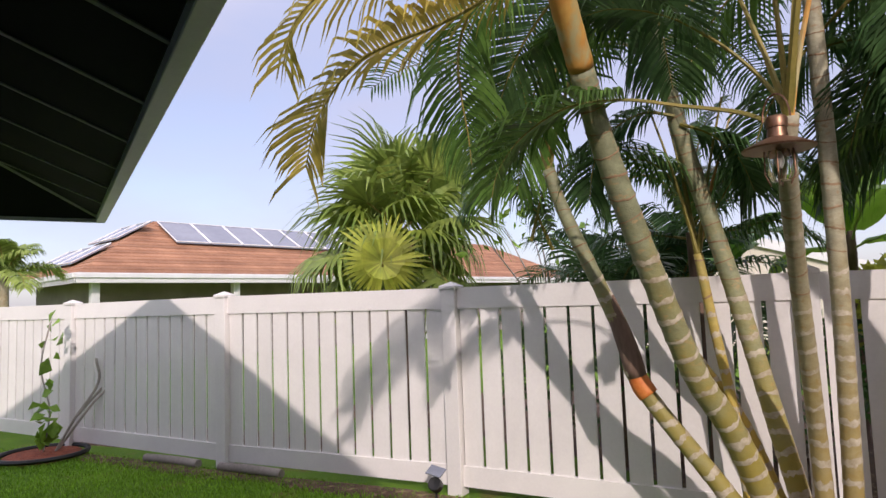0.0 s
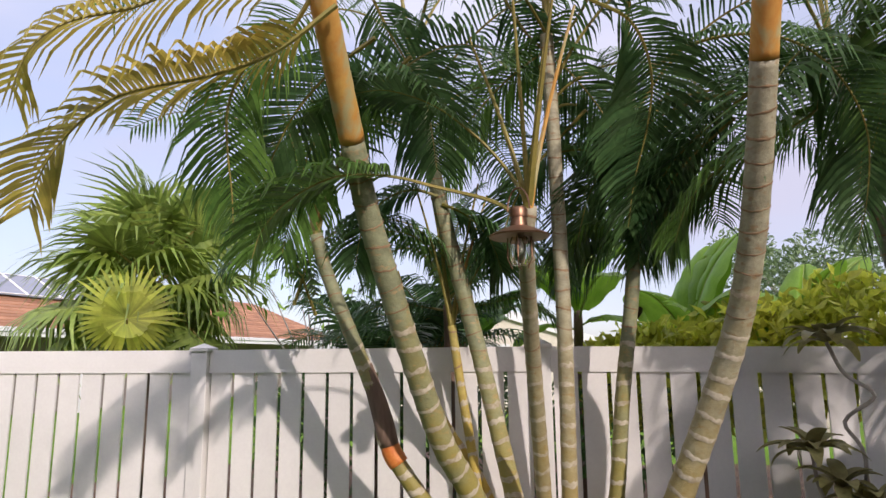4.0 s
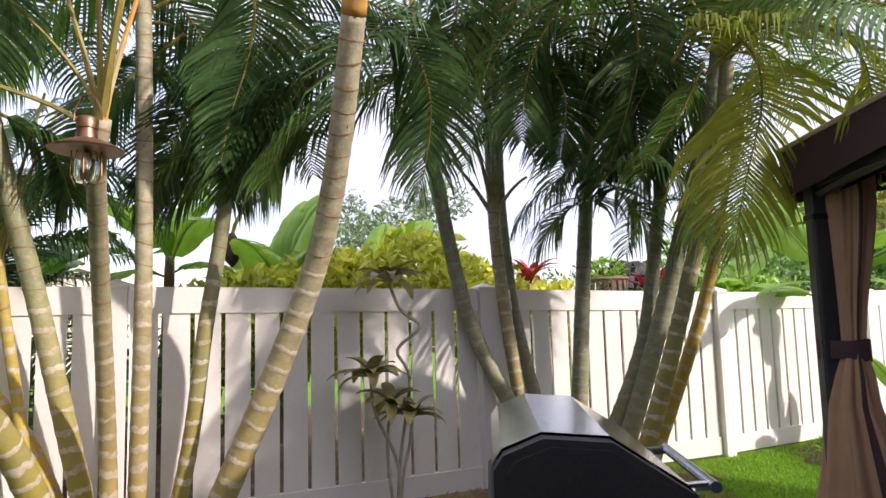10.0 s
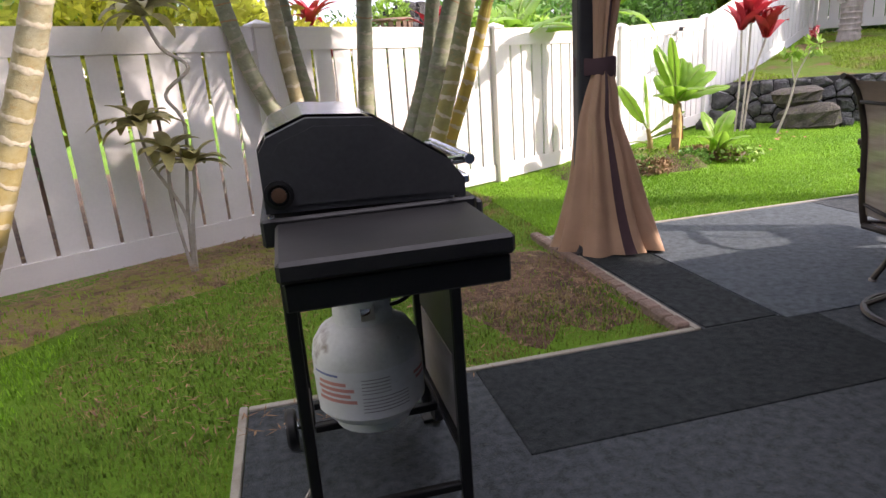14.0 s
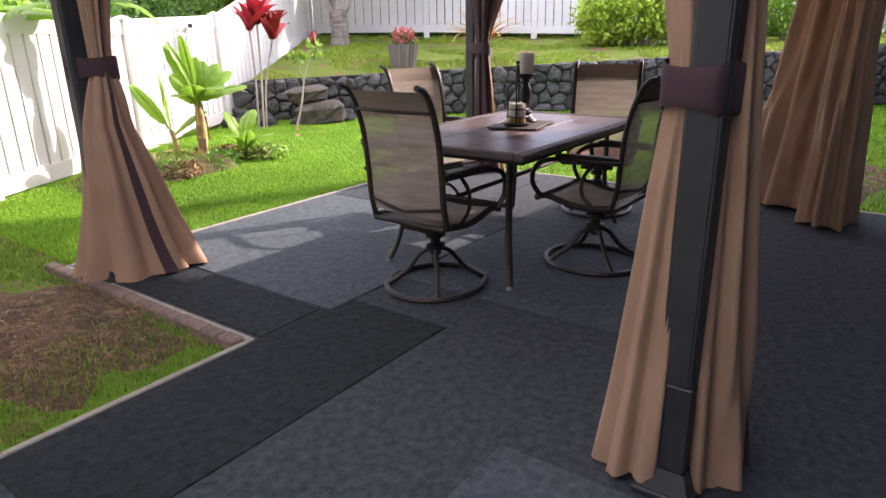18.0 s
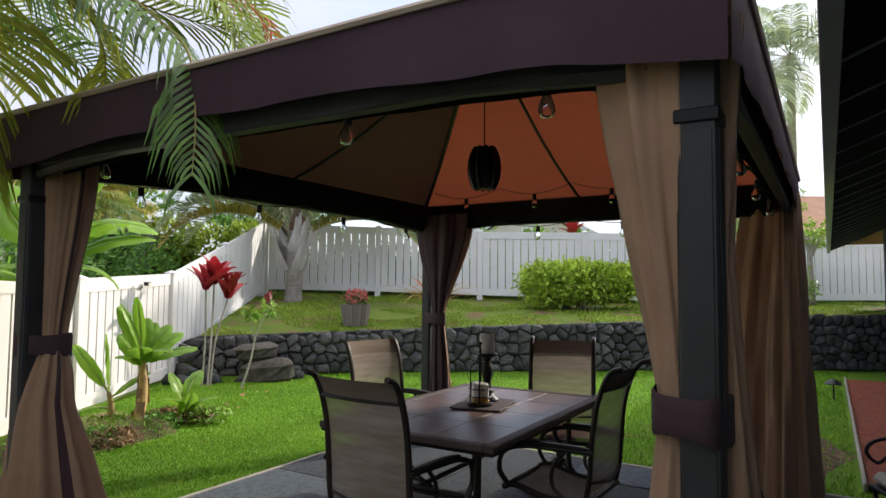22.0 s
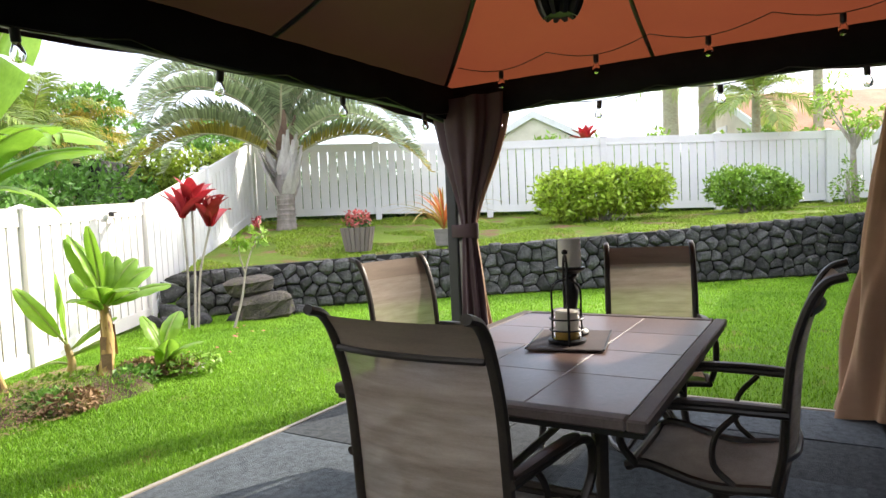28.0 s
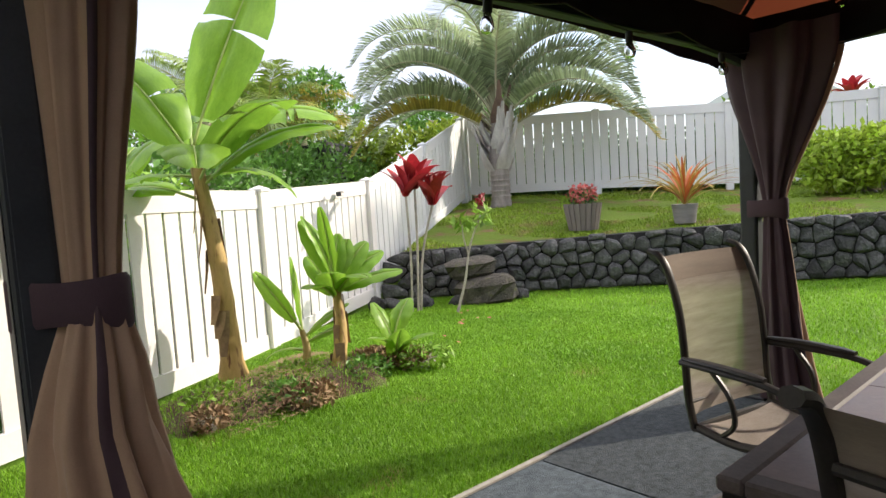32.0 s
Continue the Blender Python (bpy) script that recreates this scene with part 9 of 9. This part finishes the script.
part("hood", Shape().lathe([(0.10, 0.20), (0.11, 0.21), (0.04, 0.26), (0.0, 0.27)], 14), BLACKPLASTIC, pt2, smooth=True)
# young climber in a ringed bed by the fence
cl2 = thing("climbing_plant", "young climber with heart leaves in an edged ring of soil", "climber", pose(-8.2, 0.02, 0.0, 0, 0, 62) @ Matrix.Scale(1.2, 4))
part("ring_edge", Shape().tube([(0.36 * math.cos(2 * math.pi * i / 28), 0.36 * math.sin(2 * math.pi * i / 28), 0.03) for i in range(29)], 0.022, 6), BLACKPLASTIC, cl2, "black plastic edging ring", smooth=True)
part("soil", Shape().lathe([(0.34, 0.0), (0.30, 0.03), (0.0, 0.05)], 20), MULCH, cl2)
part("vine", Shape().tube(spline([(0.0, 0.0, 0.03), (0.04, 0.02, 0.4), (-0.03, 0.0, 0.8), (0.03, 0.03, 1.2)], 6), 0.008, 6), TWIG, cl2, smooth=True)
leaf_cloud("leaves", [(0.02, 0.01, 0.35, 0.1, 0.1, 0.25), (0.0, 0.0, 0.75, 0.1, 0.1, 0.2), (0.04, 0.03, 1.05, 0.08, 0.08, 0.18)], 34, 0.15, SHRUB, cl2, 77, 1.25)
for a, path in enumerate(([(0.1, 0.02, 0.04), (0.25, 0.05, 0.32), (0.42, 0.12, 0.62), (0.40, 0.12, 0.85)], [(0.25, 0.05, 0.32), (0.55, 0.18, 0.70), (0.66, 0.22, 0.80)], [(0.12, 0.03, 0.06), (0.45, 0.12, 0.52), (0.60, 0.16, 0.50), (0.95, 0.30, 0.30)], [(0.52, 0.15, 0.5), (0.66, 0.18, 0.1)])):
    part("branch", Shape().tube(spline(path, 5), 0.012, 6), TWIG, cl2, "bare grey branch", smooth=True)
# grey logs under the fence
for i, (x, y) in enumerate(((-6.9, 1.12), (-6.0, 1.66))):
    tagged(part("log", Shape().tube(spline([(-0.38, 0, 0.03), (0, 0.01, 0.035), (0.38, 0, 0.03)], 4), 0.042, 10), STONEPIPE, None, smooth=True, m=pose(x, y, 0.0, 0, 0, 31)), "weathered grey log lying under the fence", "log", "logs under the fence")
# hibiscus petals fallen on the lawn
for i in range(14):
    r = random.Random(500 + i)
    tagged(part("petal", Shape().grid([[(-0.02, -0.015, 0), (0, -0.02, 0.006), (0.02, -0.012, 0)], [(-0.025, 0.01, 0.004), (0, 0.012, 0.012), (0.022, 0.012, 0.003)]]), FLOWER_PINK, None, m=pose(6.2 + r.uniform(-0.8, 0.9), 6.9 + r.uniform(-0.7, 0.6), 0.022, 0, 0, r.uniform(0, 360))), "fallen pink flower petal on the lawn", "petal", "fallen petals")
# iron scroll armchair by the house, at the patio's edge
bc = thing("iron_armchair", "black iron scroll armchair with a pale cushion by the house", "chair", pose(4.30, -0.02, 0.006, 0, 0, 20))
for sx in (-0.25, 0.25):
    part("leg", Shape().tube(bend((sx, 0.22, 0.0), (sx * 0.9, 0.18, 0.2), (sx, 0.22, 0.42), 5), 0.011, 6), BLACKMETAL, bc, smooth=True)
    part("leg", Shape().tube(bend((sx, -0.26, 0.0), (sx, -0.2, 0.2), (sx, -0.22, 0.42), 5), 0.011, 6), BLACKMETAL, bc, smooth=True)
    part("arm_scroll", Shape().tube(spline([(sx, -0.22, 0.42), (sx, -0.26, 0.66), (sx, -0.05, 0.68), (sx, 0.18, 0.66), (sx, 0.25, 0.60), (sx, 0.20, 0.54), (sx, 0.14, 0.58)], 5), 0.010, 6), BLACKMETAL, bc, smooth=True)
part("seat", Shape().box(-0.26, 0.26, -0.24, 0.24, 0.415, 0.435, 0.006), BLACKMETAL, bc)
part("cushion", Shape().box(-0.25, 0.25, -0.22, 0.23, 0.437, 0.50, 0.025), WAX, bc, "pale seat cushion", smooth=True)
part("back", Shape().tube(spline([(-0.25, -0.22, 0.42), (-0.24, -0.30, 0.85), (0, -0.33, 0.98), (0.24, -0.30, 0.85), (0.25, -0.22, 0.42)], 6), 0.012, 6), BLACKMETAL, bc, smooth=True)
# cord and twigs round the grill
tagged(part("twig", Shape().tube(spline([(0.05, 1.62, 0.012), (0.16, 1.8, 0.02), (0.22, 1.95, 0.013)], 4), 0.005, 5), TWIG, None, smooth=True), "dry fallen twig on the carpet", "twig")

# old cut stubs between the canes
for i in range(9):
    r = random.Random(810 + i)
    x, y = -1.95 + r.uniform(-0.35, 0.5), 3.78 + r.uniform(-0.22, 0.2)
    h = r.uniform(0.10, 0.28)
    tagged(part("palm_stub", Shape().tube([(0, 0, -0.02), (r.uniform(-0.03, 0.03), r.uniform(-0.03, 0.03), h * 0.6), (r.uniform(-0.06, 0.06), r.uniform(-0.06, 0.06), h)], [0.05, 0.038, 0.03], 9), SHEATH_DRY, None, smooth=True, m=pose(x, y, 0)), "old cut brown palm stub between the canes", "palm stub", "palm stubs")

# ---------------------------------------------------------------- dry litter on the earth
g = np.random.default_rng(9)


def litter(name, label, x, y, rx, ry, turn, n, mat, size, seed, lift=0.0):
    g = np.random.default_rng(seed)
    a, q = g.uniform(0, 6.28, n), np.sqrt(g.uniform(0, 1, n))
    c, s = math.cos(radians(turn)), math.sin(radians(turn))
    u, v = rx * q * np.cos(a), ry * q * np.sin(a)
    px, py = x + u * c - v * s, y + u * s + v * c
    yaw, L, W = g.uniform(0, 6.28, n), size * g.uniform(0.5, 1.6, n), size * g.uniform(0.04, 0.2, n)
    d = np.stack([np.cos(yaw), np.sin(yaw), g.uniform(-0.15, 0.25, n)], 1)
    w = np.stack([-np.sin(yaw), np.cos(yaw), g.uniform(-0.2, 0.2, n)], 1)
    o = np.stack([px, py, g.uniform(0.010, 0.034, n) + 2 * lift * (1 - q ** 3)], 1)
    V = np.stack([o - d * L[:, None] / 2, o + w * W[:, None] / 2, o + d * L[:, None] / 2, o - w * W[:, None] / 2], 1).reshape(-1, 3)
    i = np.arange(n)[:, None] * 4
    ob = np_mesh(name, V, np.concatenate([i, i + 1, i + 2, i, i + 2, i + 3], 1).reshape(-1, 3), mat)
    return tagged(ob, label, "litter", kind="stuff")


litter("dry_litter", "dry leaves and straw on the earth round the palms", -0.9, 4.2, 2.2, 0.5, 30, 4200, DRYLEAF, 0.055, 1, 0.03)
litter("dry_litter", "brown fallen leaves along the fence's foot", -0.15, 4.98, 1.5, 0.22, 30, 700, DRYLEAF, 0.11, 6, 0.014)
litter("dry_litter", "matted brown roots and fibres round the canes' feet", -1.85, 3.78, 0.62, 0.42, 20, 4200, SHEATH_DRY, 0.08, 7, 0.02)
litter("dry_litter", "scattered dry grass stems on the thin lawn", 0.4, 3.3, 1.3, 1.0, 20, 1500, STRAW, 0.05, 8)
litter("dry_litter", "dry straw on the worn patch beside the mats", 1.46, 3.45, 0.42, 0.86, 4, 1300, STRAW, 0.045, 2, 0.012)
litter("dry_litter", "dry leaves and straw in the banana bed", 3.9, 6.42, 0.95, 0.45, 40, 3000, DRYLEAF, 0.05, 3, 0.06)
litter("dry_litter", "dry leaves on the mulch and ground beside the house", 7.5, 0.7, 1.8, 0.5, 0, 500, DRYLEAF, 0.05, 4)


# ---------------------------------------------------------------- grass
def blades(name, label, pts, height, width, mat, seed):
    """One blade a point: two narrow triangles that bend over."""
    g = np.random.default_rng(seed)
    n = len(pts)
    yaw = g.uniform(0, 6.28, n)
    h = height * g.uniform(0.5, 1.25, n)
    w = width * g.uniform(0.7, 1.3, n)
    lean = g.uniform(0.15, 0.95, n) * h
    d = np.stack([np.cos(yaw), np.sin(yaw), 0 * yaw], 1)
    s = np.stack([-np.sin(yaw), np.cos(yaw), 0 * yaw], 1)
    up = np.array([0, 0, 1.0])
    a, b = pts - s * w[:, None] / 2, pts + s * w[:, None] / 2
    m = pts + d * lean[:, None] * 0.35 + up * (h * 0.62)[:, None]
    m0, m1 = m - s * w[:, None] * 0.42, m + s * w[:, None] * 0.42
    t = pts + d * lean[:, None] + up * (h * 0.92)[:, None]
    V = np.stack([a, b, m1, m0, t], 1).reshape(-1, 3)
    i = np.arange(n)[:, None] * 5
    T = np.concatenate([i, i + 1, i + 2, i, i + 2, i + 3, i + 3, i + 2, i + 4], 1).reshape(-1, 3)
    return tagged(np_mesh(name, V, T, mat), label, "grass", kind="stuff")


def lawn_points(n, x0, x1, y0, y1, seed):
    """Places on the lawn, clear of mats, soil beds, fence and wall."""
    g = np.random.default_rng(seed)
    x, y = g.uniform(x0, x1, n), g.uniform(y0, y1, n)
    fx, fy = np.array([p[0] for p in FENCE]), np.array([p[1] for p in FENCE])
    ok = y < np.interp(x, fx, fy) - 0.12
    wx, wy = np.array([p[1] for p in WALL_LINE][::-1]), np.array([p[0] for p in WALL_LINE][::-1])
    ok &= x < np.interp(y, wx, wy) - 0.05
    ok &= ~((x > -0.05) & (x < 5.78) & (y < 2.54)) & ~((x > 1.84) & (x < 5.78) & (y < 4.25)) & ~((x > 5.98) & (x < 12.8) & (y < 0.3))
    ok &= y > -0.5
    beds = ((-1.3, 4.0, 1.9, 0.5, 30, 0.03), (-0.28, 4.86, 1.6, 0.42, 30, 0.012), (1.15, 5.35, 0.95, 0.45, 30, 0.03), (1.46, 3.45, 0.46, 0.98, 4, 0.012), (4.25, 6.35, 0.62, 0.42, 40, 0.07), (3.55, 6.55, 0.75, 0.42, 40, 0.05), (6.9, 0.72, 1.0, 0.42, 0, 0.012))
    z = np.full(n, -0.012)
    for bx, by, rx, ry, turn, lift in beds:
        c, s = math.cos(radians(turn)), math.sin(radians(turn))
        u, v = ((x - bx) * c + (y - by) * s) / rx, (-(x - bx) * s + (y - by) * c) / ry
        q = u * u + v * v
        z = np.maximum(z, np.where(q < 1.0, 2 * lift * (1 - q ** 1.5) + 0.006, -0.012))
        ok &= (q > 1.0) | (g.uniform(0, 1, n) < np.where(bx == 1.46, np.where(y < 3.15, 0.95, 0.12), 0.22) + 0.5 * np.clip(q - 0.45, 0, 1))
    return np.stack([x, y, z], 1)[ok]


blades("lawn_grass", "short bright green lawn grass", lawn_points(250000, 2.0, 7.5, 4.2, 9.0, 1), 0.026, 0.0040, BLADE, 11)
blades("lawn_grass", "thin dull grass with dry patches beside the mats", lawn_points(90000, -0.9, 2.0, 0.6, 7.0, 2), 0.026, 0.0046, BLADE_DULL, 14)
blades("lawn_grass", "short bright green lawn grass", np.concatenate([lawn_points(130000, -9.0, -0.9, -0.5, 5.0, 3), lawn_points(150000, 5.7, 14.0, 0.2, 9.0, 4)]), 0.034, 0.0065, BLADE, 12)
g = np.random.default_rng(5)
n = 110000
rowi, coli = g.uniform(0, 7.999, n), g.uniform(0, 23.999, n)
grid = np.array([[tuple(p) for p in row] for row in TERRACE])
r0, c0 = rowi.astype(int), coli.astype(int)
fr, fc = (rowi - r0)[:, None], (coli - c0)[:, None]
pts = grid[r0, c0] * (1 - fr) * (1 - fc) + grid[r0 + 1, c0] * fr * (1 - fc) + grid[r0, c0 + 1] * (1 - fr) * fc + grid[r0 + 1, c0 + 1] * fr * fc
patchy = np.array([noise.noise((p[0] * 0.9, p[1] * 0.9, 7)) for p in pts])
pts = pts[patchy > -0.12]
blades("terrace_grass", "patchy grass on the upper lawn", pts - np.array([0, 0, 0.01]), 0.05, 0.010, BLADE_UP, 13)

# ---------------------------------------------------------------- stones of the lava wall
r = random.Random(77)
lengths = [0.0]
for a, b in zip(WALL_LINE, WALL_LINE[1:]):
    lengths.append(lengths[-1] + math.hypot(b[0] - a[0], b[1] - a[1]))
whole = lengths[-1]


def wall_point(s):
    i = max(k for k in range(len(lengths)) if lengths[k] <= s + 1e-6)
    i = min(i, len(WALL_LINE) - 2)
    t = (s - lengths[i]) / (lengths[i + 1] - lengths[i])
    a, b = WALL_LINE[i], WALL_LINE[i + 1]
    turn = math.atan2(b[1] - a[1], b[0] - a[0])
    return a[0] + (b[0] - a[0]) * t, a[1] + (b[1] - a[1]) * t, a[3] + (b[3] - a[3]) * t, turn


def clipped(poly, p, q):
    """What of a polygon lies nearer to p than to q."""
    mx, mz, dx, dz = (p[0] + q[0]) / 2, (p[1] + q[1]) / 2, q[0] - p[0], q[1] - p[1]
    out = []
    for a, b in zip(poly, poly[1:] + poly[:1]):
        da, db = (a[0] - mx) * dx + (a[1] - mz) * dz, (b[0] - mx) * dx + (b[1] - mz) * dz
        if da <= 0:
            out.append(a)
        if da * db < 0:
            t = da / (da - db)
            out.append((a[0] + (b[0] - a[0]) * t, a[1] + (b[1] - a[1]) * t))
    return out


far_stones = Shape()
# fitted many-sided stones: every one fills the space nearest to its own centre
seeds, row, z = [], 0, 0.07
while z < 1.05:
    s = 0.12 * (row % 2)
    while s < whole:
        pitch = r.uniform(0.12, 0.31)
        seeds.append((s + r.uniform(-0.05, 0.05), z + r.uniform(-0.06, 0.06)))
        s += pitch
    z += 0.165
    row += 1
for p in seeds:
    x, y, top, turn = wall_point(max(0.0, min(p[0], whole)))
    if p[1] > top + 0.02:
        continue
    poly = [(p[0] - 0.24, 0.0), (p[0] + 0.24, 0.0), (p[0] + 0.24, top + r.uniform(-0.03, 0.03)), (p[0] - 0.24, top + r.uniform(-0.03, 0.03))]
    for q in seeds:
        if q is not p and abs(q[0] - p[0]) < 0.7 and abs(q[1] - p[1]) < 0.6:
            poly = clipped(poly, p, q)
    if len(poly) < 3:
        continue
    cxs, czs = sum(a[0] for a in poly) / len(poly), sum(a[1] for a in poly) / len(poly)
    # round off the corners, then build the stone's rings towards its face
    ringed = []
    for k in range(len(poly)):
        a, b, c = poly[k - 1], poly[k], poly[(k + 1) % len(poly)]
        for u in (0.22, 0.0, 0.22):
            o = a if len(ringed) % 3 == 0 else c
            f = 0.93 if u == 0.0 else 1.0
            ringed.append(((b[0] + (o[0] - b[0]) * u - cxs) * f, (b[1] + (o[1] - b[1]) * u - czs) * f))
    proud, tx, tz = r.uniform(0.03, 0.075), r.uniform(-0.12, 0.12), r.uniform(-0.12, 0.12)
    sh = Shape()
    n = len(ringed)
    for f, d in ((0.95, -0.10), (0.95, 0.01), (0.84, 0.55), (0.52, 0.95)):
        for a in ringed:
            wob = 1 + 0.07 * noise.noise((a[0] * 9 + p[0] * 3, a[1] * 9, d * 4))
            sh.v.append((a[0] * f * wob, -(proud * d) - (0.0 if d < 0.1 else tx * a[0] + tz * a[1]) - 0.012 * noise.noise((a[0] * 14 + p[0], a[1] * 14, d)) * (d > 0), a[1] * f * wob))
    sh.v.append((0, -proud * r.uniform(0.95, 1.15), 0))
    for e in range(3):
        for k in range(n):
            sh.f.append((e * n + k, e * n + (k + 1) % n, (e + 1) * n + (k + 1) % n, (e + 1) * n + k))
    for k in range(n):
        sh.f.append((3 * n + k, 3 * n + (k + 1) % n, 4 * n))
    nx, ny = -math.sin(turn), math.cos(turn)
    back = 0.03 + 0.05 * czs
    place = pose(x + nx * back + math.cos(turn) * (cxs - p[0]), y + ny * back + math.sin(turn) * (cxs - p[0]), czs, 0, 0, math.degrees(turn))
    if p[0] < 9.0:
        part("stone", sh, LAVA, lw, m=place)
    else:
        n0 = len(far_stones.v)
        far_stones.v += [tuple(place @ Vector(v)) for v in sh.v]
        far_stones.f += [tuple(n0 + i for i in f) for f in sh.f]
part("far_stones", far_stones, LAVA_FAR, lw, "further dark lava stones", kind="stuff")
